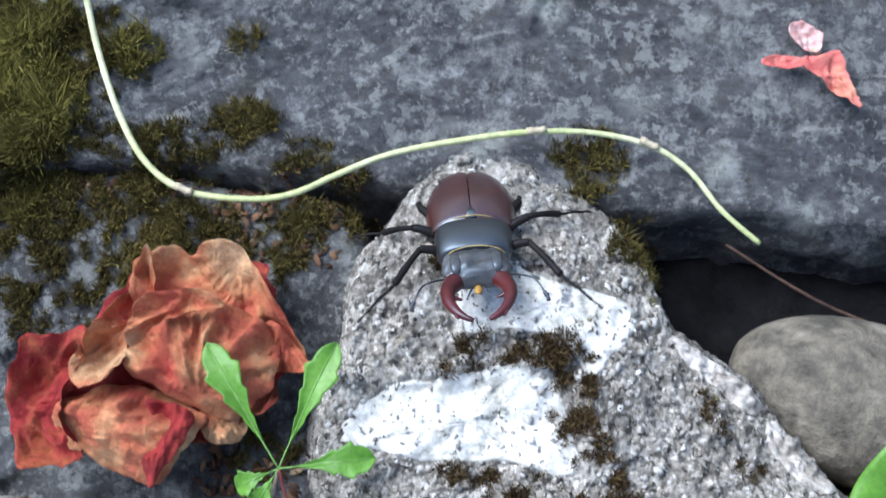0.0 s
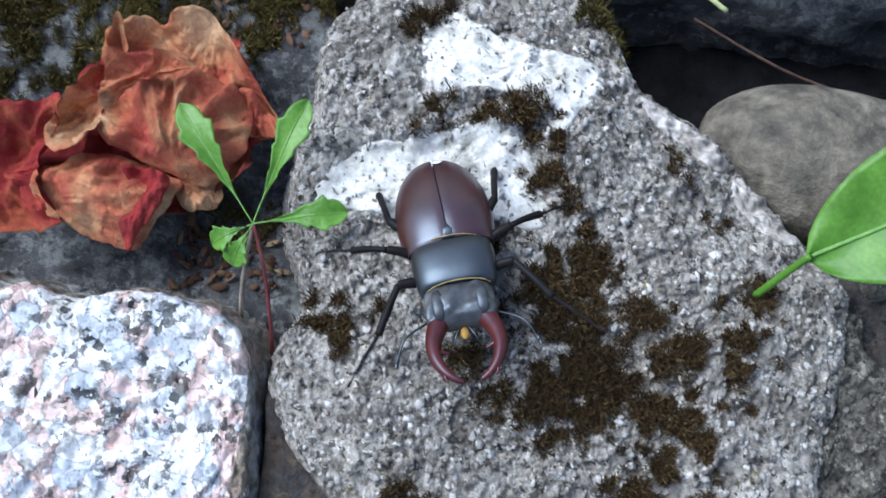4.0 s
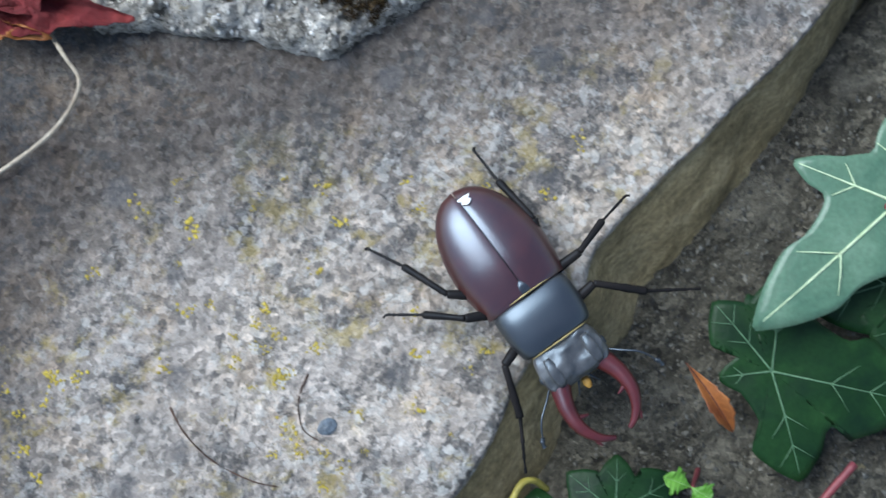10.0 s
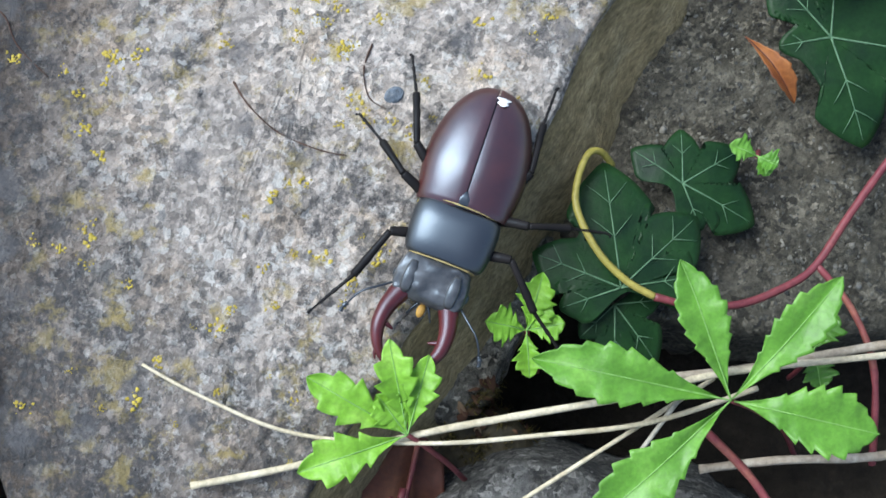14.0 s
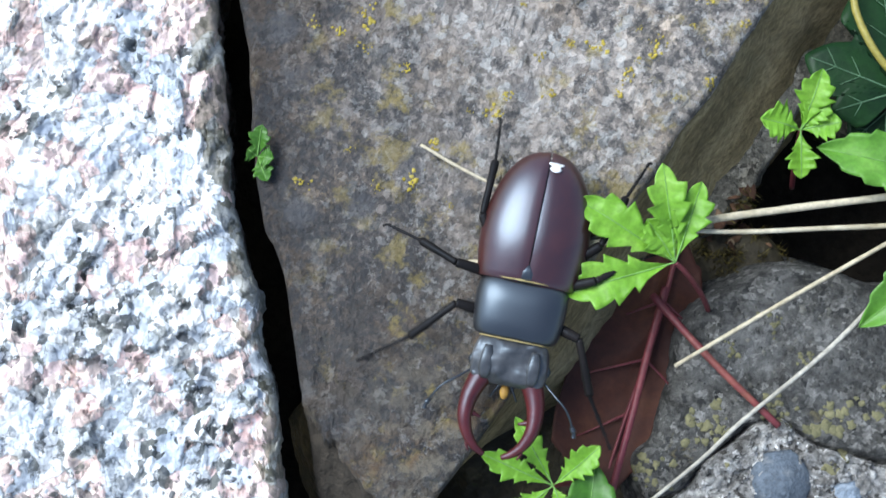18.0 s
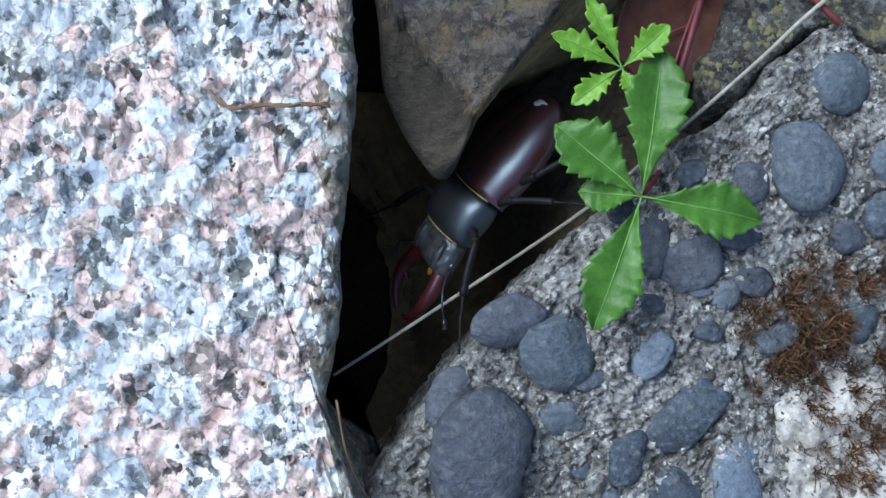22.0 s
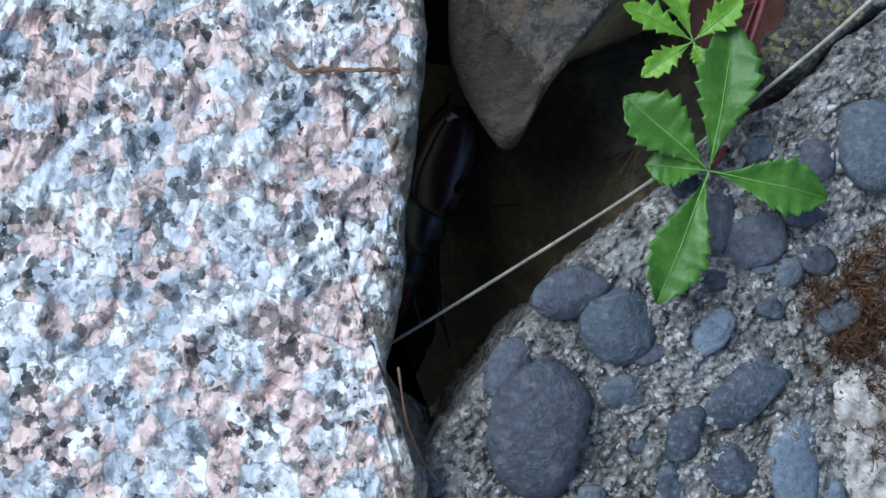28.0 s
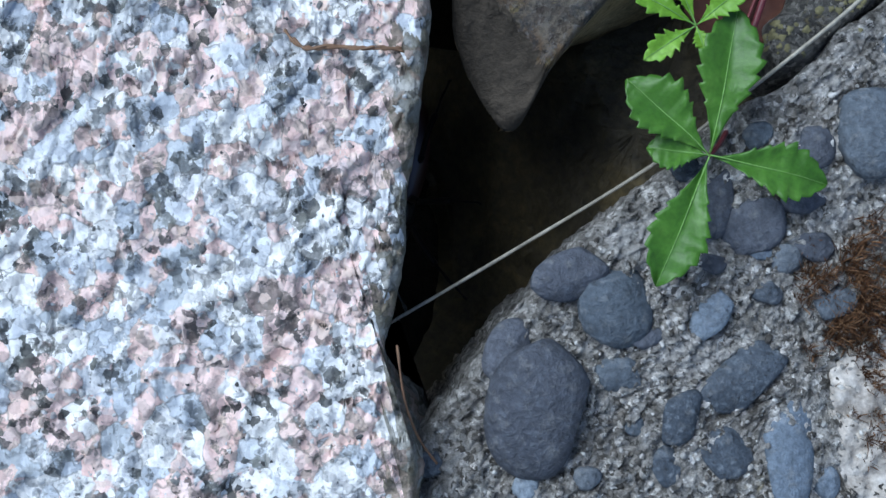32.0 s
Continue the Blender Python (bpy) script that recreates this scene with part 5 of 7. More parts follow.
moss("brown-green moss cushions growing on the pale stone",
     [(x, y, 0.0044) for x, y in LEDGE] + [(0.0000, 0.1170, 0.007), (-0.0055, 0.1120, 0.008), (-0.0130, 0.1151, 0.006), (-0.0059, 0.1185, 0.006)]
     + [(-0.0425, 0.1210, 0.004), (-0.0338, 0.1223, 0.004), (-0.0264, 0.1199, 0.0045), (-0.0220, 0.1195, 0.004), (-0.0480, 0.1800, 0.004), (-0.0427, 0.1840, 0.004), (0.0193, 0.1454, 0.003), (0.0239, 0.1397, 0.004), (0.0329, 0.1315, 0.004)]
     + [(x, y, (0.0058 if x > -0.03 else 0.0036) + 0.0016 * math.sin(37 * k)) for k, (x, y) in enumerate(TUFTS)] + clumps(FIELD, 110, 0.0018, 0.0048, 3)
     + clumps([(-0.0750, 0.0985), (-0.0693, 0.1040), (-0.0575, 0.1040), (-0.0498, 0.0984), (-0.0523, 0.0908), (-0.0667, 0.0902)], 15, 0.0032, 0.0062, 7)
     + clumps([(-0.0457, 0.0574), (-0.0316, 0.0552), (-0.0284, 0.0469), (-0.0195, 0.0362), (0.0053, 0.0415), (0.0112, 0.0290), (-0.0024, 0.0260), (-0.0300, 0.0290), (-0.0389, 0.0353)], 14, 0.0020, 0.0038, 9)
     + clumps([(-0.0337, 0.0979), (-0.0170, 0.1075), (-0.0049, 0.0904), (-0.0074, 0.0816), (-0.0219, 0.0897)], 8, 0.002, 0.004, 11), MOSS, 0.0038, 1.0, 2, 0.12, 10)
moss("olive moss cushions on the dark slate",
     [(-0.1900, 0.2150, 0.018), (-0.1820, 0.2430, 0.016), (-0.1680, 0.1780, 0.014), (-0.1300, 0.2050, 0.011), (-0.1450, 0.1800, 0.010), (-0.1180, 0.1850, 0.010), (-0.1745, 0.2260, 0.020), (-0.1511, 0.2373, 0.011), (-0.1137, 0.2188, 0.007), (-0.1048, 0.2194, 0.004), (-0.0114, 0.2140, 0.009), (-0.0900, 0.2000, 0.012), (-0.1695, 0.1983, 0.016), (-0.1454, 0.1987, 0.014),
      (-0.0777, 0.1990, 0.010), (-0.1576, 0.1616, 0.013), (0.0316, 0.2145, 0.003), (-0.1300, 0.1900, 0.010), (-0.1000, 0.1780, 0.010), (0.0040, 0.1900, 0.009), (-0.0950, 0.1250, 0.009), (-0.113, 0.2443, 0.004)], GREEN_MOSS, 0.0052, 0.85, 4, 0.15, 9)
moss("thick yellow-green moss cushion at the slate's edge",
     [(-0.1762, 0.2303, 0.013), (-0.1700, 0.2204, 0.011), (-0.1760, 0.2130, 0.012), (-0.1743, 0.2393, 0.012), (-0.1754, 0.1994, 0.010), (-0.1503, 0.2356, 0.006), (-0.1440, 0.2378, 0.006), (-0.1880, 0.2200, 0.014)], LUSH_MOSS, 0.0085, 0.8, 9, 0.1, 9)
moss("rusty brown moss mat on the pebbly stone",
     [(0.0255, -0.2651, 0.007), (0.0374, -0.2646, 0.012), (0.0257, -0.2805, 0.007), (0.0358, -0.2820, 0.013), (0.0480, -0.2600, 0.010), (0.0500, -0.2850, 0.012), (0.0400, -0.3010, 0.010), (0.0186, -0.2700, 0.004)], RUST_MOSS, 0.0060, 0.42, 6, 0.25, 7)
moss("green moss clumps under the slab edge",
     [(0.0420, -0.1500, 0.008), (0.0500, -0.1510, 0.008), (0.0330, -0.1560, 0.006), (0.0600, -0.1480, 0.009)], GREEN_MOSS, 0.0040, 0.7, 7)

# ---- plants, dead leaves and straws ----
def blade(name, p0, p1, width, mat, base, teeth=0, tooth=0.14, belly=0.45, fold=0.25, arch=0.12, seed=0, n=26, m=5, thick=0.00022, pinch=0.0):
    """A leaf blade from p0 to p1: folded along its midrib, arched, with a toothed rim."""
    p0, p1, base = np.array(p0, float), np.array(p1, float), np.array(base, float)
    axis = p1 - p0
    length = np.linalg.norm(axis)
    axis /= length
    side = np.cross(axis, (0, 0, 1.0))
    side /= np.linalg.norm(side)
    up = np.cross(side, axis)
    grid, big = [], np.random.RandomState(seed).uniform(0.8, 1.25, 40)
    for i in range(n + 1):
        u = i / n
        w = width * 0.5 * (math.sin(math.pi * min(1, u ** (math.log(0.5) / math.log(belly)))) ** 0.85 if 0 < u < 1 else 0.02)
        w *= 1 - pinch * (1 - min(1.0, u / belly)) ** 1.3
        if teeth and 0.30 < u < 0.99:
            w *= 1 - tooth + 2 * tooth * ((u * teeth) % 1.0) * big[int(u * teeth)]
        for j in range(-m, m + 1):
            v = j / m
            wave = 0.03 * width * math.sin(9 * u + 3 * v + seed) + 0.02 * width * math.cos(40 * u) * abs(v)
            z = fold * abs(v) * w + arch * length * math.sin(math.pi * u) + wave
            grid.append(p0 + axis * (u * length) + side * (v * w) + up * z - base)
    k = 2 * m + 1
    top = [(i * k + j, i * k + j + 1, (i + 1) * k + j + 1, (i + 1) * k + j) for i in range(n) for j in range(k - 1)]
    count = len(grid)
    low = [g - up * thick for g in grid]
    under = [tuple(count + a for a in f[::-1]) for f in top]
    rim = []
    for i in range(n):
        for j in (0, k - 1):
            a, b = i * k + j, (i + 1) * k + j
            rim.append((a, b, count + b, count + a) if j == 0 else (b, a, count + a, count + b))
    me = mesh_of(name, grid + low, top + under + rim, mat)
    rib = [grid[i * k + m] + up * 0.00012 for i in range(0, n + 1, 2)]
    return me, rib


def leaf_part(name, p0, p1, width, mat, parent, base, vein=VEIN, label="", thin=0.00024, **more):
    me, rib = blade(name, p0, p1, width, mat, base, **more)
    ob = part(name, me, parent, label)
    part("midrib", tube("midrib", rib, thin, vein, 5, 0.35, steps=2), ob)
    return ob


def star_leaf(name, mid, tips, mat, parent, base, vein, notch=0.62, dome=0.0016, tilt=(0, 0), seed=0, thick=0.0003, vein_r=0.00032, label="", lobe=1.0):
    """A lobed leaf: mid where the veins meet, tips in turn (x, y); heights follow dome and tilt."""
    mid = np.array(mid, float)
    t2 = np.array([(x, y) for x, y in tips], float)
    ang = np.arctan2(t2[:, 1] - mid[1], t2[:, 0] - mid[0])
    t2 = t2[np.argsort(ang)]
    outline = []
    for i, t in enumerate(t2):
        nx = t2[(i + 1) % len(t2)]
        d = t - mid[:2]
        side = lobe * np.array([-d[1], d[0]])
        outline += [mid[:2] + d * 0.60 - side * 0.35, mid[:2] + d * 0.80 - side * 0.23, mid[:2] + d * 0.94 - side * 0.09, t, mid[:2] + d * 0.94 + side * 0.09, mid[:2] + d * 0.80 + side * 0.23, mid[:2] + d * 0.60 + side * 0.35,
                    mid[:2] + ((t + nx) / 2 - mid[:2]) * notch]
    rim = resample(outline, 96)
    reach = np.max(np.linalg.norm(rim - mid[:2], axis=1))
    rings, verts = 9, [np.array(mid)]
    for k in range(1, rings + 1):
        for x, y in mid[:2] + (rim - mid[:2]) * (k / rings):
            d = np.array([x, y]) - mid[:2]
            r = np.linalg.norm(d) / reach
            z = mid[2] + tilt[0] * d[0] + tilt[1] * d[1] - dome * r * r * 2
            verts.append(np.array([x, y, z]))
    verts = np.array(verts)
    verts[:, 2] += 0.0009 * smooth_noise(np.c_[verts[:, :2], np.full(len(verts), seed * 1.0)], 75, seed, 3)
    n = len(rim)
    faces = [(0, 1 + i, 1 + (i + 1) % n) for i in range(n)]
    for k in range(rings - 1):
        a = 1 + k * n
        faces += [(a + i, a + n + i, a + n + (i + 1) % n, a + (i + 1) % n) for i in range(n)]
    c = len(verts)
    low = verts.copy()
    low[:, 2] -= thick
    faces += [tuple(c + q for q in f[::-1]) for f in faces]
    a = 1 + (rings - 1) * n
    faces += [(a + i, c + a + i, c + a + (i + 1) % n, a + (i + 1) % n) for i in range(n)]
    base = np.array(base)
    ob = part(name, mesh_of(name, np.vstack([verts, low]) - base, faces, mat), parent, label)
    tree = BVHTree.FromPolygons([tuple(v) for v in verts], [f for f in faces if max(f) < c])
    for t in t2:
        line = []
        for s in np.linspace(0, 0.93, 8):
            x, y = mid[:2] + (t - mid[:2]) * s
            h = tree.ray_cast(Vector((x, y, 0.3)), Vector((0, 0, -1)))[0]
            if h:
                line.append(np.array(h) + np.array([0, 0, 0.00012]) - base)
        if len(line) > 2:
            part("vein", tube("vein", line, vein_r, vein, 5, 0.3, steps=2), ob)
            for q in (3, 5) if np.linalg.norm(t - mid[:2]) > 0.022 else (4,):
                if q < len(line) - 1:
                    for sgn in (-1, 1):
                        d = (line[q + 1] - line[q]) * 1.6
                        o = line[q] + np.array([d[0] * 0.75 - sgn * d[1] * 0.75, d[1] * 0.75 + sgn * d[0] * 0.75, 0])
                        w = tree.ray_cast(Vector((o[0] + base[0], o[1] + base[1], 0.3)), Vector((0, 0, -1)))[0]
                        if w:
                            part("vein", tube("vein", [line[q], (line[q] + o) / 2 + np.array([0, 0, 0.0001]), np.array(w) + np.array([0, 0, 0.0001]) - base], vein_r * 0.55, vein, 5, 0.4, steps=2), ob)
    return ob


def crumpled(name, outline, height, mat, parent, base, cup=0.004, fold=0.004, seed=0, tilt=(0, 0), thick=0.0003, n=110, rings=22, label="", scale=55, pleat=0.0, claw=0.3):
    """A dried petal: a wrinkled sheet with curled rims, on its outline seen from above."""
    rim = resample(outline, n)
    mid = rim.mean(0)
    rim = mid + (rim - mid) * (1 + 0.16 * smooth_noise(np.c_[rim, np.full(n, 1.0 * seed)], 130, seed, 4, 0.6))[:, None]
    verts = [np.array([mid[0], mid[1], 0.0])]
    for k in range(1, rings + 1):
        s = k / rings
        for x, y in mid + (rim - mid) * s:
            verts.append(np.array([x, y, cup * s**2.5]))
    verts = np.array(verts)
    q = np.c_[verts[:, :2], np.full(len(verts), seed * 2.3)]
    ridge = 1 - 2 * np.abs(smooth_noise(q, scale, seed + 2, 2))
    fine = 1 - 2 * np.abs(smooth_noise(q, scale * 2.7, seed + 4, 3))
    verts[:, 2] += height + 1.3 * fold * ridge + 0.6 * fold * fine + 0.15 * fold * smooth_noise(q, scale * 9, seed + 6, 2)
    if pleat:
        # sharp creases that fan out from the petal's foot
        away = verts[:, :2] - (mid + 0.9 * (rim[int(claw * n) % n] - mid))
        far, way = np.linalg.norm(away, axis=1), np.arctan2(away[:, 1], away[:, 0])
        fan = np.c_[np.cos(way), np.sin(way), 14 * far + seed]
        crease = 1 - 2 * np.abs(smooth_noise(fan, 2.6, seed + 8, 1)) + 0.5 * (1 - 2 * np.abs(smooth_noise(fan, 7.0, seed + 9, 1)))
        verts[:, 2] += pleat * crease * np.clip(far / 0.016, 0, 1.2)
    verts[:, 2] += tilt[0] * (verts[:, 0] - mid[0]) + tilt[1] * (verts[:, 1] - mid[1])
    faces = [(0, 1 + i, 1 + (i + 1) % n) for i in range(n)]
    for k in range(rings - 1):
        a = 1 + k * n
        faces += [(a + i, a + n + i, a + n + (i + 1) % n, a + (i + 1) % n) for i in range(n)]
    c = len(verts)
    low = verts - np.array([0, 0, thick])
    faces += [tuple(c + w for w in f[::-1]) for f in faces]
    a = 1 + (rings - 1) * n
    faces += [(a + i, c + a + i, c + a + (i + 1) % n, a + (i + 1) % n) for i in range(n)]
    return part(name, mesh_of(name, np.vstack([verts, low]) - np.array(base), faces, mat), parent, label)


def at_base(name, p, label, category, group=""):
    return tagged(empty(name, Matrix.Translation(p)), label, category, group), np.array(p, float)


def stalk_thing(name, points, radius, mat, label, category, taper=0.6, bumps=0.1, seed=0, sides=7):
    base = np.array(points[0], float)
    ob = new(name, tube(name, [np.array(p) - base for p in points], radius, mat, sides, taper, bumps, seed))
    ob.location = base
    return tagged(ob, label, category)


def dried_flower():
    z = -0.014
    ob, base = at_base("dried_flower", (-0.118, 0.150, -0.022), "dried crumpled orange-red rose bloom lying on dark slate", "flower")
    crumpled("petal", [(-0.1555, 0.1439), (-0.1428, 0.1563), (-0.1326, 0.1731), (-0.1165, 0.1779), (-0.1019, 0.1766), (-0.0898, 0.1568), (-0.0890, 0.1482), (-0.0963, 0.1363), (-0.1026, 0.1289), (-0.1217, 0.1234), (-0.1400, 0.1236), (-0.1504, 0.1272)], z + 0.000, CRIMSON, ob, base, 0.002, 0.0035, 1, label="shrunken dark red outer petal", pleat=0.0034, claw=0.62)
    crumpled("petal", [(-0.1292, 0.1732), (-0.1220, 0.1780), (-0.1161, 0.1747), (-0.1136, 0.1774), (-0.1024, 0.1778), (-0.0975, 0.1709), (-0.0910, 0.1614), (-0.0838, 0.1507), (-0.0827, 0.1466), (-0.0910, 0.1467), (-0.0963, 0.1560), (-0.1121, 0.1600), (-0.1244, 0.1600), (-0.1300, 0.1604)], z + 0.007, DRIED, ob, base, 0.007, 0.0045, 2, (0.0, 0.22), scale=48, pleat=0.0034, claw=0.24)
    crumpled("petal", [(-0.1576, 0.1468), (-0.1496, 0.1502), (-0.1400, 0.1549), (-0.1410, 0.1449), (-0.1450, 0.1348), (-0.1440, 0.1266), (-0.1385, 0.1189), (-0.1479, 0.1169), (-0.1550, 0.1179), (-0.1600, 0.1314)], z + 0.006, CRIMSON, ob, base, 0.006, 0.0040, 3, (-0.05, 0.1), scale=50, pleat=0.0034, claw=0.86)
    crumpled("petal", [(-0.1410, 0.1513), (-0.1315, 0.1660), (-0.1262, 0.1745), (-0.1245, 0.1630), (-0.1285, 0.1518), (-0.1300, 0.1434), (-0.1393, 0.1364), (-0.1440, 0.1427)], z + 0.012, DRIED, ob, base, 0.006, 0.0040, 4, (-0.1, 0.15), scale=60, pleat=0.0034, claw=0.48)
    crumpled("petal", [(-0.0949, 0.1583), (-0.0846, 0.1525), (-0.0820, 0.1466), (-0.0900, 0.1455), (-0.0895, 0.1379), (-0.0939, 0.1340), (-0.0995, 0.1401)], z + 0.010, DRIED, ob, base, 0.004, 0.0040, 5, (0.2, 0.1), scale=60, pleat=0.0034, claw=0.10)
    crumpled("petal", [(-0.1290, 0.1536), (-0.1258, 0.1600), (-0.1119, 0.1636), (-0.1007, 0.1609), (-0.0915, 0.1545), (-0.0898, 0.1451), (-0.0918, 0.1390), (-0.1007, 0.1330), (-0.1117, 0.1355), (-0.1215, 0.1390), (-0.1305, 0.1439)], z + 0.021, DRIED, ob, base, -0.009, 0.0032, 6, (0.0, 0.10), scale=46, label="pale orange-tan inner petal, cupped over", pleat=0.0034, claw=0.72)
    crumpled("petal", [(-0.1275, 0.1530), (-0.1240, 0.1600), (-0.1119, 0.1630), (-0.1030, 0.1600), (-0.1120, 0.1570), (-0.1215, 0.1530), (-0.1270, 0.1480)], z + 0.023, DRIED, ob, base, 0.004, 0.0030, 7, (0.0, 0.30), scale=60, pleat=0.0034, claw=0.34)
    crumpled("petal", [(-0.1475, 0.1315), (-0.1378, 0.1380), (-0.1229, 0.1390), (-0.1100, 0.1337), (-0.1110, 0.1282), (-0.1150, 0.1226), (-0.1194, 0.1140), (-0.1315, 0.1175), (-0.1425, 0.1226)], z + 0.014, DRIED, ob, base, -0.006, 0.0038, 8, (0.0, 0.12), scale=50, pleat=0.0034, claw=0.96)
    crumpled("petal", [(-0.1230, 0.1355), (-0.1105, 0.1335), (-0.1120, 0.1266), (-0.1165, 0.1196), (-0.1201, 0.1136), (-0.1228, 0.1193), (-0.1190, 0.1276)], z + 0.015, CRIMSON, ob, base, -0.002, 0.0030, 9, scale=70, label="crimson folded petal tip", pleat=0.0020, claw=0.58)
    crumpled("petal", [(-0.1110, 0.1350), (-0.1010, 0.1350), (-0.0985, 0.1310), (-0.1020, 0.1270), (-0.1090, 0.1275)], z + 0.008, DRIED, ob, base, -0.003, 0.0030, 10, scale=70, pleat=0.0020, claw=0.20)


dried_flower()


def red_leaf():
    ob, base = at_base("withered_leaf", (-0.055, 0.033, 0.0), "withered crimson leaf curled under the mossy stone", "leaf")
    crumpled("blade", [(-0.0817, 0.0401), (-0.0703, 0.0491), (-0.0630, 0.0451), (-0.0514, 0.0399), (-0.0396, 0.0291), (-0.0311, 0.0252), (-0.0197, 0.0201), (-0.0308, 0.0197), (-0.0447, 0.0187), (-0.0531, 0.0186), (-0.0603, 0.0241), (-0.0690, 0.0280), (-0.0735, 0.0334)], 0.0030, WINE, ob, base, 0.0045, 0.0030, 12, scale=70, pleat=0.0030, claw=0.02)
    crumpled("fold", [(-0.0708, 0.0457), (-0.0595, 0.0433), (-0.0509, 0.0394), (-0.0436, 0.0314), (-0.0445, 0.0231), (-0.0529, 0.0241), (-0.0627, 0.0279), (-0.0695, 0.0359)], 0.0060, WINE, ob, base, 0.0035, 0.0030, 14, (0.05, 0.1), scale=90, pleat=0.0032, claw=0.05)
    crumpled("fold", [(-0.0820, 0.0400), (-0.0730, 0.0370), (-0.0650, 0.0300), (-0.0540, 0.0225), (-0.0440, 0.0190), (-0.0540, 0.0180), (-0.0640, 0.0225), (-0.0740, 0.0310)], 0.0044, ORANGE_LEAF, ob, base, 0.003, 0.0030, 17, scale=120, pleat=0.002, claw=0.5)
    pts = [(-0.0455, 0.0216, 0.006), (-0.0405, 0.0141, 0.008), (-0.0372, 0.0076, 0.0075), (-0.0427, -0.0012, 0.005), (-0.0520, -0.0084, 0.003), (-0.0627, -0.0142, 0.002), (-0.0735, -0.0160, 0.0015)]
    part("stalk", tube("stalk", [np.array(p) - base for p in pts], 0.00055, TWIG, 7, 1.2, 0.15, 3), ob, "thin curved grey-brown leaf stalk")
    ob, base = at_base("dead_leaf", (-0.0815, 0.012, -0.004), "small curled brown dead leaf in the gap", "leaf")
    crumpled("blade", [(-0.0850, 0.0270), (-0.0800, 0.0300), (-0.0770, 0.0230), (-0.0750, 0.0150), (-0.0800, 0.0090), (-0.0850, 0.0110), (-0.0870, 0.0190)], -0.001, WITHERED, ob, base, 0.003, 0.0030, 15, n=80, rings=16, scale=150)


red_leaf()
twig, tb = at_base("forked_twig", (-0.0766, -0.0203, 0.001), "small forked dry twig lying on the slab", "twig")
part("stem", tube("stem", [np.array(p) - tb for p in [(-0.0766, -0.0203, 0.001), (-0.0752, -0.0118, 0.003), (-0.0736, -0.0021, 0.006), (-0.0732, 0.0020, 0.007)]], 0.0007, TWIG, 7, 0.9, 0.2, 2), twig)
for way in ((-0.0757, 0.0044, 0.0086), (-0.0712, 0.0042, 0.0084), (-0.0738, 0.0052, 0.0080)):
    prong = part("fork", tube("fork", [np.array((-0.0732, 0.0018, 0.007)) - tb, (np.array((-0.0732, 0.0018, 0.0072)) * 0.4 + np.array(way) * 0.6) - tb, np.array(way) - tb], 0.0006, TWIG, 7, 0.7, 0.25, 4), twig)
    part("bud", mesh_of("bud", BALL3[0] * np.array([0.0010, 0.0009, 0.0008]) * (1 + 0.2 * smooth_noise(BALL3[0], 2, 3, 2))[:, None], BALL3[1], STRAW), prong, "pale dry bud", Matrix.Translation(Vector(way) - Vector(tb)))

grass = stalk_thing("grass_stalk", [(-0.1600, 0.2580, 0.004), (-0.1580, 0.2511, 0.001), (-0.1532, 0.2354, -0.003), (-0.1448, 0.2170, -0.004), (-0.1346, 0.2025, -0.003), (-0.1224, 0.1951, -0.003), (-0.1048, 0.1939, -0.003), (-0.0924, 0.1964, -0.003), (-0.0804, 0.2030, -0.003),
                            (-0.0652, 0.2099, -0.002), (-0.0419, 0.2157, -0.001), (-0.0262, 0.2188, -0.002), (-0.0105, 0.2199, -0.003), (0.0053, 0.2176, -0.004), (0.0164, 0.2115, -0.005), (0.0260, 0.2007, -0.006), (0.0369, 0.1927, -0.008)], 0.00105, GRASS_STEM,
            "long bent pale green grass stalk lying across stones", "stalk", 0.75, 0.06, 5)


for x, y, z, turn in ((-0.0262, 0.2188, -0.0012, 8), (0.0053, 0.2176, -0.0032, -25), (-0.1224, 0.1951, -0.0022, -20)):
    node = tube("node", [(-0.0030, 0, 0), (-0.0012, 0, 0.0003), (0.0010, 0, 0.0003), (0.0022, 0.0004, 0.0008)], 0.00115, STRAW, 8, 0.8, 0.12, 3)
    part("node", node, grass, "pale papery stalk joint", pose(x + 0.1600, y - 0.2580, z - 0.004, 0, 0, turn))


def pink_flower():
    ob, base = at_base("wilted_blossom", (0.050, 0.247, -0.008), "small wilted pink-orange blossom on the slate", "flower")
    z = drop(0.050, 0.247)
    crumpled("petal", [(0.0357, 0.2452), (0.0400, 0.2476), (0.0464, 0.2474), (0.0488, 0.2450), (0.0449, 0.2440), (0.0385, 0.2440)], z + 0.0022, PINK, ob, base, 0.0012, 0.0012, 41, n=60, rings=10, scale=160)
    crumpled("petal", [(0.0432, 0.2545), (0.0445, 0.2581), (0.0485, 0.2578), (0.0529, 0.2541), (0.0517, 0.2493), (0.0478, 0.2490)], z + 0.0020, PALE_PETAL, ob, base, 0.0016, 0.0015, 42, n=60, rings=10, scale=220, label="faded pinkish petal with darker veins")
    crumpled("petal", [(0.0459, 0.2450), (0.0507, 0.2471), (0.0570, 0.2484), (0.0602, 0.2400), (0.0633, 0.2326), (0.0586, 0.2348), (0.0523, 0.2395)], z + 0.0030, PINK, ob, base, 0.0018, 0.0020, 43, n=60, rings=10, scale=160)
    part("seed_case", mesh_of("seed_case", BALL3[0] * np.array([0.0018, 0.0013, 0.0011]), BALL3[1], STRAW), ob, "pale round seed case", Matrix.Translation(Vector((0.0512, 0.2498, z + 0.0035)) - Vector(base)))


pink_flower()


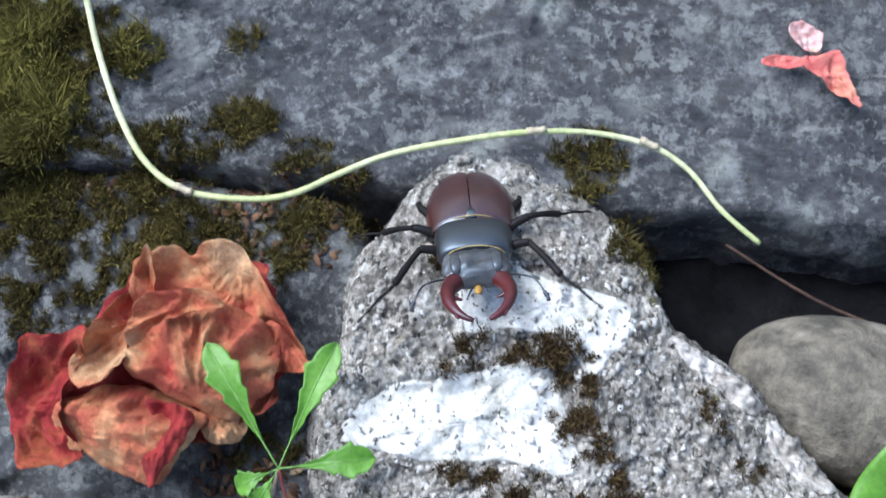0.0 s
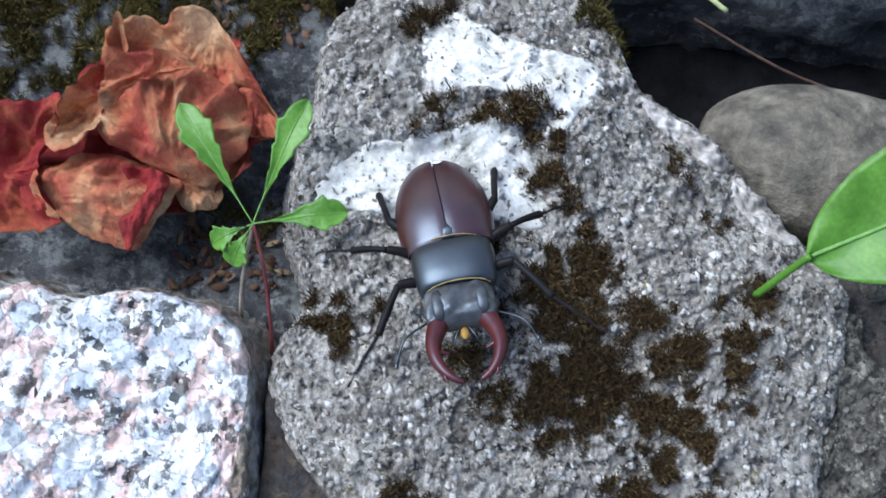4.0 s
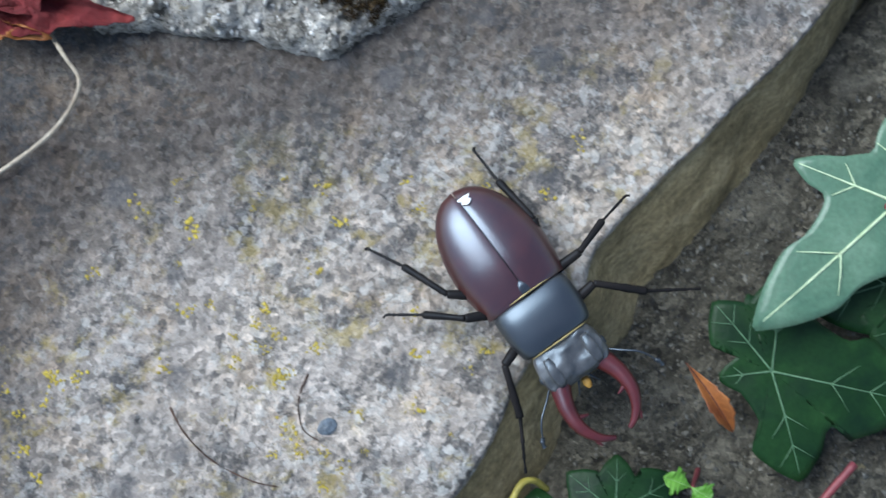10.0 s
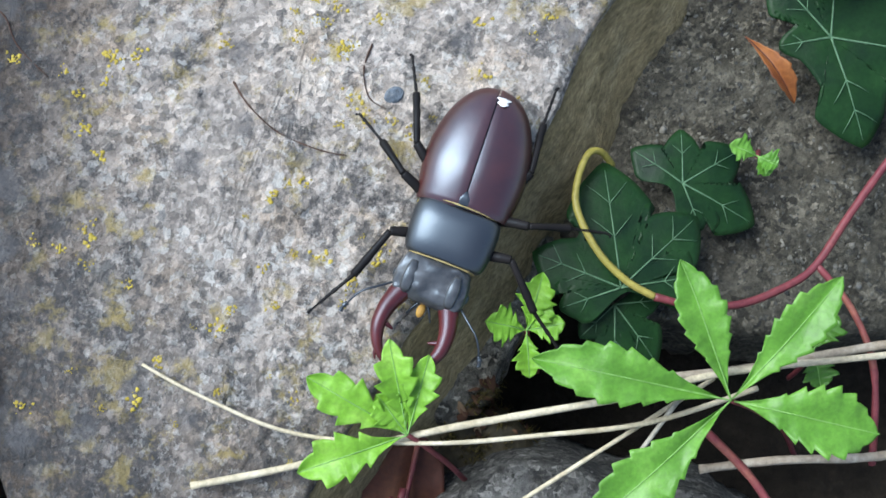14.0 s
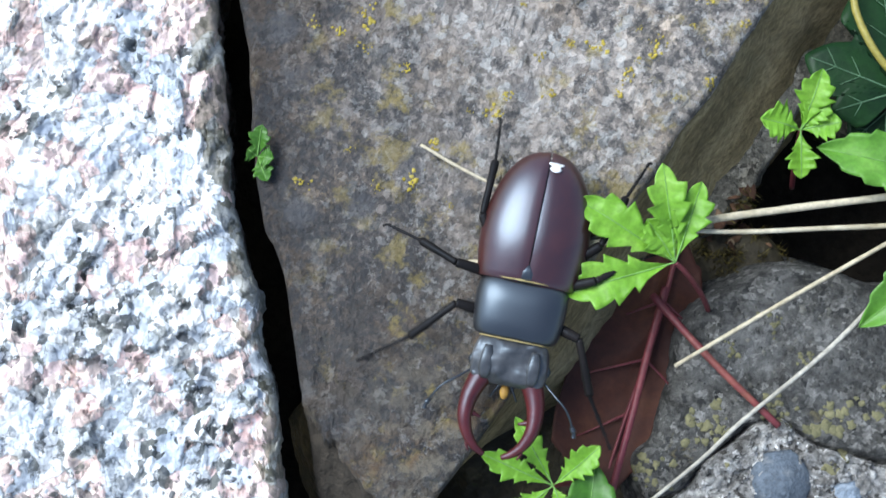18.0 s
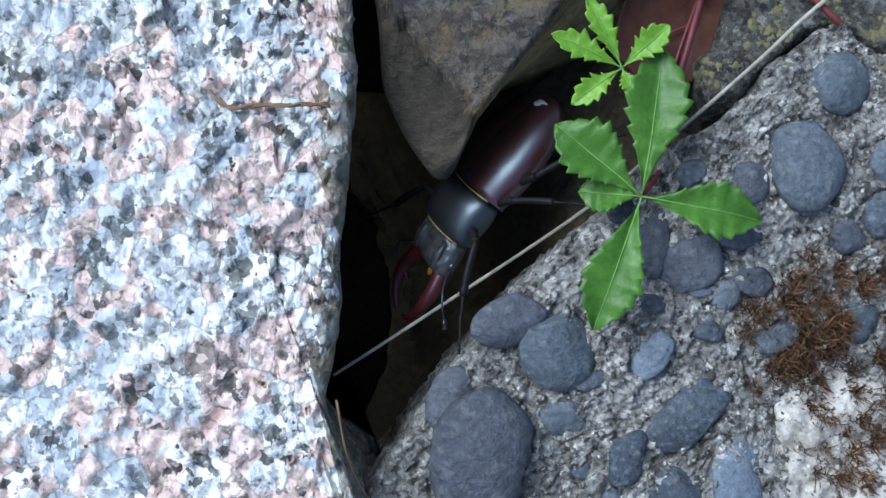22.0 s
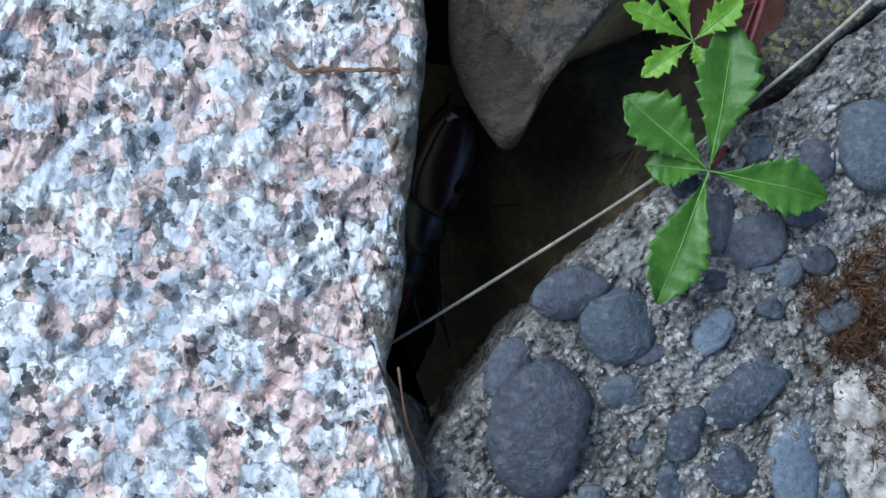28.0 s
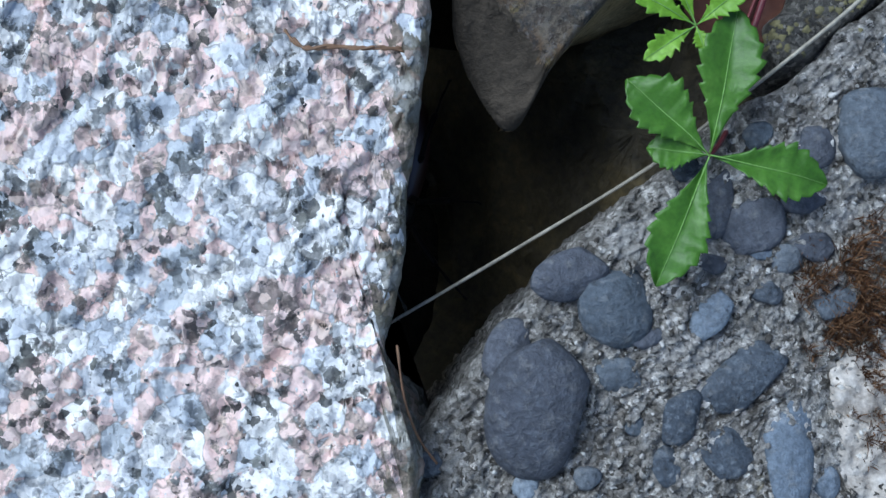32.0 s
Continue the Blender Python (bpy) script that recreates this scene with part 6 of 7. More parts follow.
def seedling():
    ob, base = at_base("seedling", (-0.0826, 0.088, -0.02), "young green seedling with notched leaves between stones", "plant")
    hub = (-0.0857, 0.1205, 0.012)
    for k, (tip, w, up) in enumerate([((-0.1068, 0.1502), 0.0085, 0.016), ((-0.0735, 0.1525), 0.0085, 0.018), ((-0.0616, 0.1248), 0.0085, 0.013), ((-0.0962, 0.1150), 0.0065, 0.010), ((-0.0908, 0.1100), 0.0070, 0.009)]):
        leaf_part("leaf", hub, (*tip, up), w, GREEN, ob, base, teeth=5, tooth=0.2, belly=0.78, fold=0.3, arch=0.06 if k < 3 else 0.16, seed=k)
    part("stalk", tube("stalk", [np.array(p) - base for p in [(-0.0826, 0.086, -0.020), (-0.0815, 0.096, -0.004), (-0.0830, 0.110, 0.006), hub]], 0.0006, VINE, 7, 0.8), ob, "thin reddish stalk")
    part("stalk", tube("stalk", [np.array(p) - base for p in [(-0.0910, 0.098, -0.018), (-0.0903, 0.1012, -0.006), (-0.0885, 0.110, 0.004), hub]], 0.0007, TWIG, 7, 0.7), ob)


seedling()
broad, bb = at_base("broad_leaf", (0.0424, 0.1107, 0.008), "broad smooth bright green leaf hanging over the stones", "leaf")
leaf_part("blade", (0.0500, 0.1170, 0.026), (0.1250, 0.1510, 0.028), 0.035, GREEN, broad, bb, belly=0.40, fold=0.12, arch=0.10, seed=3, n=34, m=8, thin=0.0006)
part("leaf_stalk", tube("leaf_stalk", [np.array(p) - bb for p in [(0.0418, 0.1100, 0.010), (0.0465, 0.1140, 0.020), (0.0505, 0.1172, 0.028)]], 0.0011, GREEN, 8, 0.8), broad)


def five_leaf(name, label, hub, tips, widths, mat, stem, seed=0, teeth=9, arch=0.05, fold=0.35, tooth=0.12):
    foot = stem[0]
    ob, base = at_base(name, foot, label, "plant")
    for k, (tip, w) in enumerate(zip(tips, widths)):
        leaf_part("leaflet", hub, tip, w * (1.12 if tooth < 0.15 else 0.95), mat, ob, base, teeth=teeth, tooth=tooth, belly=0.62, fold=fold, arch=arch, seed=seed + k, n=64, pinch=0.55, thin=0.00022)
    part("stalk", tube("stalk", [np.array(p) - base for p in [*stem, hub]], 0.0007, VINE, 7, 0.8), ob, "thin reddish stalk")
    return ob


five_leaf("creeping_plant", "bright green five-fingered leaf with toothed rims", (0.0905, -0.1523, 0.008),
          [(0.0808, -0.1206, 0.014), (0.0466, -0.1400, 0.010), (0.0545, -0.1795, 0.006), (0.1160, -0.1270, 0.016), (0.1230, -0.1620, 0.008)], [0.0100, 0.0118, 0.0120, 0.0096, 0.0136], GREEN,
          [(0.118, -0.168, -0.04), (0.108, -0.160, -0.015), (0.098, -0.155, 0.0)], 1)
five_leaf("creeping_plant", "green five-leaved plant growing beside the crevice", (-0.0088, -0.2425, -0.008),
          [(-0.0034, -0.2085, -0.004), (-0.0285, -0.2258, -0.006), (-0.0232, -0.2410, -0.009), (0.0188, -0.2480, -0.010), (-0.0203, -0.2728, -0.011)], [0.0130, 0.0125, 0.0085, 0.0115, 0.0122], DEEP,
          [(0.005, -0.220, -0.045), (0.000, -0.230, -0.025), (-0.005, -0.238, -0.013)], 11)
five_leaf("young_shoot", "small bright young shoot above the larger leaves", (-0.0130, -0.2132, -0.004),
          [(-0.0212, -0.1975, 0.0), (-0.0292, -0.2055, -0.002), (-0.0024, -0.2045, 0.0), (-0.0247, -0.2214, -0.005), (-0.0110, -0.2190, -0.004)], [0.0060, 0.0065, 0.0070, 0.0062, 0.0045], BRIGHT,
          [(0.0, -0.215, -0.04), (-0.006, -0.214, -0.02)], 21, 6, tooth=0.24)
SPRIG = five_leaf("young_sprig", "bright green lobed sprig at the slab edge", (0.0192, -0.1575, 0.006),
                  [(0.0165, -0.1362, 0.012), (0.0252, -0.1402, 0.010), (-0.0022, -0.1432, 0.010), (-0.0056, -0.1640, 0.007), (0.0130, -0.1480, 0.009)], [0.0085, 0.0080, 0.0105, 0.0110, 0.0085], BRIGHT,
                  [(0.034, -0.172, -0.03), (0.028, -0.165, -0.01), (0.0225, -0.160, 0.002)], 31, 5, tooth=0.24)
five_leaf("young_shoot", "small green shoot in the shade of ivy", (0.0474, -0.1328, -0.006),
          [(0.0518, -0.1200, 0.0), (0.0378, -0.1302, -0.003), (0.0562, -0.1319, -0.003), (0.0474, -0.1440, -0.008), (0.0530, -0.1260, -0.002)], [0.0085, 0.0090, 0.0080, 0.0070, 0.0070], BRIGHT,
          [(0.052, -0.142, -0.035), (0.049, -0.137, -0.018)], 41, 5, tooth=0.24)
five_leaf("young_shoot", "tiny green shoot growing from the narrow gap", (-0.0788, -0.1365, 0.001),
          [(-0.0770, -0.1300, 0.005), (-0.0808, -0.1350, 0.003), (-0.0748, -0.1375, 0.003), (-0.0765, -0.1425, 0.002)], [0.0052, 0.0050, 0.0055, 0.0050], DEEP, [(-0.0815, -0.1375, -0.045), (-0.0812, -0.1370, -0.02)], 51, 4, tooth=0.24)
five_leaf("young_shoot", "small green shoot on the grey rock", (0.1080, -0.0935, -0.012),
          [(0.1010, -0.0905, -0.010), (0.1125, -0.0965, -0.011), (0.1105, -0.0985, -0.012)], [0.0065, 0.0065, 0.0055], GREEN, [(0.112, -0.090, -0.024), (0.110, -0.092, -0.018)], 61, 4, tooth=0.24)
five_leaf("young_shoot", "small dark green shoot among dry stems", (0.1165, -0.1420, -0.012),
          [(0.1215, -0.1330, -0.008), (0.1085, -0.1405, -0.010), (0.1180, -0.1510, -0.013)], [0.0085, 0.0080, 0.0085], DEEP, [(0.120, -0.148, -0.045), (0.118, -0.145, -0.025)], 71, 4, tooth=0.24)


def ivy():
    # where the veins meet, its height, the tips of the lobes, depth of the bays
    leaves = [("pale silvery green ivy leaf with white veins", (0.165, -0.030, -0.02), (0.1554, -0.0270, 0.008), [(0.1218, -0.0556), (0.1664, -0.0498), (0.1723, -0.0239), (0.1547, -0.0060), (0.1320, -0.0160)], PALE_IVY, PALE_VEIN, 0.74, (0.05, 0.05), 0.0006),
              ("dark green ivy leaf with pale veins on rock", (0.150, -0.075, -0.024), (0.1282, -0.0656, -0.008), [(0.1146, -0.0480), (0.1314, -0.0420), (0.1640, -0.0744), (0.1351, -0.0930), (0.1150, -0.0668)], IVY, DARKVEIN, 0.95, (0.05, 0.10), 0.00042),
              ("dark ivy leaf behind the pale one", (0.165, -0.050, -0.024), (0.1692, -0.0416, -0.007), [(0.1915, -0.0571), (0.1924, -0.0332), (0.1549, -0.0640), (0.1384, -0.0502), (0.1736, -0.0234)], IVY, DARKVEIN, 0.86, (0, 0), 0.00034),
              ("small dark ivy leaf on rock", (0.172, -0.008, -0.024), (0.1700, -0.0130, -0.008), [(0.1870, -0.0050), (0.1704, 0.0040), (0.1580, -0.0080), (0.1780, -0.0280)], IVY, DARKVEIN, 0.70, (0, 0), 0.00034),
              ("dark ivy leaf beside the slab edge", (0.080, -0.115, -0.024), (0.0710, -0.1240, -0.0085), [(0.0700, -0.0925), (0.0917, -0.1075), (0.0505, -0.1139), (0.0910, -0.1222), (0.0557, -0.1280)], IVY, DARKVEIN, 0.86, (0, 0), 0.00040),
              ("small dark ivy leaf over a larger one", (0.090, -0.100, -0.024), (0.0891, -0.0990, -0.0125), [(0.0775, -0.0892), (0.0902, -0.0850), (0.1050, -0.0910), (0.1070, -0.1100), (0.0930, -0.1110)], IVY, DARKVEIN, 0.82, (0, 0), 0.00034),
              ("narrow dark ivy leaf pointing down", (0.070, -0.128, -0.024), (0.0700, -0.1275, -0.0140), [(0.0798, -0.1425), (0.0610, -0.1350), (0.0820, -0.1270), (0.0690, -0.1440)], IVY, DARKVEIN, 0.78, (0, 0), 0.00034)]
    for k, (label, foot, mid, tips, mat, vein, bay, tilt, thin) in enumerate(leaves):
        ob, base = at_base("ivy_leaf", foot, label, "ivy", "ivy leaves")
        star_leaf("blade", mid, tips, mat, ob, base, vein, bay, 0.002, tilt, k + 1, vein_r=0.72 * thin, lobe=0.6 if k == 0 else 1.0)
        if k == 0:
            part("leaf_stalk", tube("leaf_stalk", [np.array(p) - base for p in [(0.1516, -0.0281, 0.011), (0.160, -0.0300, 0.008), (0.175, -0.033, -0.005)]], 0.0007, VINE, 7), ob)


ivy()
orange, ob_base = at_base("dead_leaf", (0.1140, -0.071, -0.02), "narrow curled orange dead leaf on grey rock", "leaf")
leaf_part("blade", (0.1080, -0.0630, -0.012), (0.1192, -0.0805, -0.014), 0.0052, ORANGE_LEAF, orange, ob_base, vein=BROWN_LEAF, fold=1.1, arch=0.16, seed=4, teeth=5, tooth=0.10, belly=0.6)

stalk_thing("vine_stem", [(0.0725, -0.0932, -0.014), (0.0690, -0.0905, -0.009), (0.0655, -0.0915, -0.007), (0.0622, -0.0984, -0.006), (0.0616, -0.1053, -0.005), (0.0656, -0.1153, -0.005), (0.0719, -0.1226, -0.006), (0.0785, -0.1268, -0.007)], 0.00085, YELLOW_VINE, "curled yellow-green ivy stalk arching over leaves", "stalk", 1.1, 0.05, 7)
stalk_thing("vine_stem", [(0.0785, -0.1268, -0.007), (0.0870, -0.1292, -0.008), (0.0987, -0.1299, -0.009), (0.1101, -0.1266, -0.010), (0.1189, -0.1217, -0.011), (0.1286, -0.1099, -0.011), (0.1380, -0.0990, -0.011), (0.1476, -0.0886, -0.010)], 0.00095, VINE, "reddish vine stem curving over grey rock", "stalk", 1.1, 0.05, 8)
stalk_thing("vine_stem", [(0.1195, -0.1214, -0.011), (0.1270, -0.1331, -0.011), (0.1309, -0.1485, -0.012), (0.1300, -0.1704, -0.018)], 0.0009, VINE, "reddish vine stem hanging down", "stalk", 1.0, 0.12, 9)
stalk_thing("dry_straw", [(-0.0310, -0.1630, 0.0032), (-0.0084, -0.1603, 0.0034), (0.0212, -0.1550, 0.004), (0.0429, -0.1525, 0.004), (0.0684, -0.1499, 0.003), (0.0926, -0.1458, 0.002), (0.136, -0.1440, -0.004), (0.170, -0.140, -0.015)], 0.00085, STRAW, "long pale dry straw resting on the slab", "straw", 1.0, 0.08, 10)
stalk_thing("dry_straw", [(-0.0410, -0.1352, 0.0025), (-0.0281, -0.1432, 0.003), (-0.0070, -0.1531, 0.0036), (0.0221, -0.1572, 0.004), (0.0476, -0.1572, 0.003), (0.0734, -0.1560, 0.001), (0.100, -0.150, -0.004)], 0.00038, STRAW, "thin curved dry straw on the slab", "straw", 1.8, 0.05, 11)
stalk_thing("dry_straw", [(-0.0818, -0.2818, -0.0340), (-0.0569, -0.2661, -0.0340), (-0.0186, -0.2411, -0.0325), (0.0016, -0.2252, -0.0195), (0.0209, -0.2092, -0.011), (0.0310, -0.2000, -0.009), (0.0555, -0.1795, -0.004), (0.0818, -0.1497, 0.001)], 0.00042, GREY_STRAW, "long straight pale straw spanning the crevice", "straw", 1.4, 0.06, 12)
stalk_thing("dry_straw", [(0.0156, -0.1870, -0.005), (0.0424, -0.1721, -0.003), (0.0693, -0.1578, -0.002), (0.0896, -0.1470, -0.002)], 0.0005, STRAW, "short pale straw above the grey rock", "straw", 1.2, 0.06, 13)
stalk_thing("dry_straw", [(-0.0790, -0.2880, -0.012), (-0.0770, -0.3000, -0.015), (-0.0735, -0.3090, -0.020), (-0.0690, -0.3150, -0.024)], 0.0003, ROOT, "thin bristly straw beside the granite", "straw", 1.0, 0.25, 14)
stalk_thing("dry_twig", [(0.0860, -0.1680, -0.010), (0.105, -0.1672, -0.010), (0.130, -0.1680, -0.012), (0.16, -0.165, -0.015)], 0.0011, TWIG, "grey-brown dry stem behind the leaves", "twig", 1.0, 0.1, 15)
stalk_thing("dry_twig", [(0.0700, -0.1462, -0.006), (0.100, -0.1452, -0.006), (0.130, -0.1420, -0.006), (0.17, -0.1400, -0.008)], 0.0011, TWIG, "brown dry stem above the dark gap", "twig", 1.0, 0.1, 16)
stalk_thing("dry_twig", [(0.03, 0.1950, -0.020), (0.06, 0.178, -0.018), (0.10, 0.166, -0.016)], 0.00045, WITHERED, "thin brown stem in the slate crevice", "twig", 1.0, 0.1, 18)


def brown_leaf():
    ob, base = at_base("dead_leaf", (0.008, -0.185, -0.028), "large reddish-brown dead leaf wedged below the slab", "leaf")
    crumpled("blade", [(0.0146, -0.1560), (0.0262, -0.1590), (0.0246, -0.1800), (0.0130, -0.2004), (0.0010, -0.2178), (-0.0107, -0.2050), (-0.0083, -0.1880), (0.0025, -0.1730)], -0.026, BROWN_LEAF, ob, base, 0.002, 0.0022, 25, scale=30)
    part("midrib", tube("midrib", [np.array(p) - base for p in [(0.0200, -0.1580, -0.0205), (0.0140, -0.1780, -0.0205), (0.0060, -0.1980, -0.0205), (0.0005, -0.2130, -0.0210)]], 0.0007, VINE, 6, 0.5), ob, "dark red midrib")
    for k, (a, b) in enumerate([((0.0160, -0.1710), (0.0235, -0.1790)), ((0.0160, -0.1710), (0.0070, -0.1740)), ((0.0110, -0.1850), (0.0180, -0.1930)), ((0.0110, -0.1850), (-0.0030, -0.1880)), ((0.0060, -0.1980), (-0.0060, -0.2030))]):
        part("vein", tube("vein", [np.array((*a, -0.0208)) - base, (np.array((*a, -0.0203)) + np.array((*b, -0.0203))) / 2 - base, np.array((*b, -0.0215)) - base], 0.0004, VINE, 5, 0.5), ob)
    for k, pts in enumerate([[(0.0160, -0.1680, -0.016), (0.0105, -0.1850, -0.015), (0.0057, -0.2006, -0.013), (-0.002, -0.226, -0.016)], [(0.0124, -0.1700, -0.014), (0.0248, -0.1857, -0.010), (0.0397, -0.2013, -0.0105)]]):
        stalk_thing("vine_stem", pts, 0.00095, VINE, "dark red leaf stem beside a brown dead leaf", "stalk", 0.9, 0.05, 19 + k)
    stalk_thing("vine_stem", [(0.0860, -0.1575, -0.006), (0.0977, -0.1709, -0.008), (0.1069, -0.1869, -0.009), (0.1180, -0.1990, -0.010)], 0.0011, VINE, "dark red stem running over the lichened rock", "stalk", 0.9, 0.05, 23)


brown_leaf()
stalk_thing("root_fibre", [(-0.1062, -0.2190, 0.0022), (-0.1033, -0.2224, 0.0022), (-0.0990, -0.2231, 0.0020), (-0.0930, -0.2226, 0.0022), (-0.0875, -0.2228, 0.0020), (-0.0820, -0.2224, 0.0012), (-0.0774, -0.2216, -0.002)], 0.00040, ROOT, "rusty root fibre lying on the granite", "root", 1.3, 0.45, 17)
stalk_thing("root_fibre", [(-0.1040, -0.2210, 0.0026), (-0.1010, -0.2236, 0.0026), (-0.0960, -0.2224, 0.0024), (-0.0900, -0.2233, 0.0026), (-0.0850, -0.2222, 0.0022), (-0.0795, -0.2228, 0.0006)], 0.00028, ROOT, "thin rusty root fibre twisted along another", "root", 1.0, 0.4, 27)
stalk_thing("root_fibre", [(x, y, drop(x, y) + 0.0002) for x, y in [(0.0155, -0.0631), (0.0131, -0.069), (0.0139, -0.0759), (0.0177, -0.0789)]], 0.00024, WITHERED, "thin dark root fibre curled on the slab", "root", 0.6, 0.3, 31)
stalk_thing("root_fibre", [(x, y, drop(x, y) + 0.0002) for x, y in [(-0.0178, -0.07), (-0.0142, -0.0764), (-0.0079, -0.0829), (0.0011, -0.0877), (0.0077, -0.0895)]], 0.00026, WITHERED, "dark curved root fibre pressed on the slab", "root", 0.6, 0.3, 31)
# thin tube added to draw the slab's dark crack line
stalk_thing("root_fibre", [(x, y, drop(x, y) + 0.0002) for x, y in [(-0.0767, -0.0454), (-0.071, -0.0508), (-0.0681, -0.0582), (-0.0611, -0.0663)]], 0.00024, WITHERED, "dark crack line of the slab, laid as a thin tube", "root", 0.6, 0.3, 31)


def litter(spots, count, seed):
    """Crumbs of dead leaves in the crack between the stones: uncountable, so one thing of stuff."""
    rs = np.random.RandomState(seed)
    verts, faces = [], []
    for x0, y0, rx, ry in spots:
        for _ in range(count):
            x, y = x0 + rx * rs.uniform(-1, 1), y0 + ry * rs.uniform(-1, 1)
            z = drop(x, y, fallback=-0.2)
            if z < -0.15:
                continue
            turn = np.array(Euler((rs.uniform(-0.5, 0.5), rs.uniform(-0.5, 0.5), rs.uniform(0, 6.3))).to_matrix())
            a, w, up = rs.uniform(0.0009, 0.0030), rs.uniform(0.0004, 0.0013), rs.uniform(0.0002, 0.0007)
            flake = np.array([(-a, 0, 0), (-0.3 * a, -w, up), (0.5 * a, -0.7 * w, up), (a, 0.1 * w, 0), (0.4 * a, 0.8 * w, up), (-0.4 * a, 0.9 * w, up), (0, 0, 0)])
            flake = flake @ turn.T + np.array((x, y, z + 0.0008))
            b = len(verts)
            verts += list(flake) + list(flake - np.array((0, 0, 0.00015)))
            for i in range(6):
                j = (i + 1) % 6
                faces += [(b + i, b + j, b + 6), (b + 7 + j, b + 7 + i, b + 13), (b + j, b + i, b + 7 + i, b + 7 + j)]
    ob = new("leaf_litter", mesh_of("leaf_litter", verts, faces, blade_material("leaf_crumbs", [(0, (0.035, 0.018, 0.012)), (0.5, (0.085, 0.040, 0.024)), (0.85, (0.15, 0.085, 0.050)), (1, (0.30, 0.22, 0.14))])))
    tagged(ob, "brown crumbs of dead leaves caught between the stones", "litter", kind="stuff")


litter([(-0.115, 0.2000, 0.045, 0.006), (-0.100, 0.190, 0.020, 0.010), (-0.098, 0.118, 0.016, 0.010), (0.050, -0.150, 0.020, 0.008)], 70, 3)

# ---- the stag beetle ----
def shell_material(name, base, base2, rough, coat=0.4):
    m, nt, b = material(name, rough, spec=0.85 * coat, coat=0.25 * coat)
    b.inputs["IOR"].default_value = 1.6
    # blue sky sheen is put into the shell's specular tint
    b.inputs["Specular Tint"].default_value = (0.62, 0.80, 1.0, 1)
    b.inputs["Coat Roughness"].default_value = 0.22
    at = coords(nt)
    c = ramp(nt, noise_tex(nt, at, 160, 4, 0.6), [(0.3, base), (0.7, base2)])
    fine = noise_tex(nt, at, 2200, 3, 0.6)
    tint(nt, b, c)
    bump(nt, b, fine, 0.00008, 0.35)
    return m


WING = shell_material("chestnut_shell", (0.031, 0.0062, 0.0046), (0.054, 0.0118, 0.0080), 0.35, 1.0)
BLACK = shell_material("black_brown_shell", (0.010, 0.009, 0.009), (0.016, 0.014, 0.014), 0.44, 1.1)
LEG = shell_material("dull_black_leg", (0.008, 0.007, 0.007), (0.018, 0.015, 0.014), 0.5, 0.1)
HEAD = shell_material("dusty_head_shell", (0.026, 0.026, 0.027), (0.110, 0.110, 0.113), 0.40, 0.6)
JAW = shell_material("red_brown_jaw", (0.050, 0.007, 0.007), (0.095, 0.014, 0.013), 0.40, 0.5)
FRINGE = mottled("golden_hair", [(0.3, (0.22, 0.16, 0.06)), (0.7, (0.36, 0.29, 0.13))], 300, 0.7)
PALP = mottled("orange_mouth_brush", [(0.3, (0.30, 0.15, 0.03)), (0.7, (0.44, 0.26, 0.05))], 300, 0.6)
WHITE_MARK = mottled("white_mark", [(0.3, (0.62, 0.62, 0.62)), (0.7, (0.80, 0.80, 0.82))], 400, 0.6)


def loft(name, stations, mat, n=36, power=2.5, rough=0.0, seed=0):
    """A closed skin over rings (x, half width, half height, middle height)."""
    verts, faces = [], []
    for x, hw, hh, zc in stations:
        for k in range(n):
            a = 2 * math.pi * k / n
            c, s = math.cos(a), math.sin(a)
            verts.append((x, hw * math.copysign(abs(c) ** (2 / power), c), zc + hh * math.copysign(abs(s) ** (2 / power), s)))
    v = np.array(verts)
    if rough:
        v[:, 2] += rough * smooth_noise(v, 420, seed, 3) * (v[:, 2] > 0.004)
    for i in range(len(stations) - 1):
        faces += [(i * n + k, i * n + (k + 1) % n, (i + 1) * n + (k + 1) % n, (i + 1) * n + k) for k in range(n)]
    faces += [tuple(range(n))[::-1], tuple((len(stations) - 1) * n + k for k in range(n))]
    return mesh_of(name, v, faces, mat)


def eased(stations, steps=5):
    """More rings, smoothly between the given ones."""
    p = np.array(stations, float)
    out = []
    for i in range(len(p) - 1):
        a, b, c, d = p[max(i - 1, 0)], p[i], p[i + 1], p[min(i + 2, len(p) - 1)]
        for t in np.linspace(0, 1, steps, endpoint=False):
            out.append(0.5 * (2 * b + (c - a) * t + (2 * a - 5 * b + 4 * c - d) * t**2 + (3 * b - a - 3 * c + d) * t**3))
    return [tuple(q) for q in out] + [tuple(p[-1])]


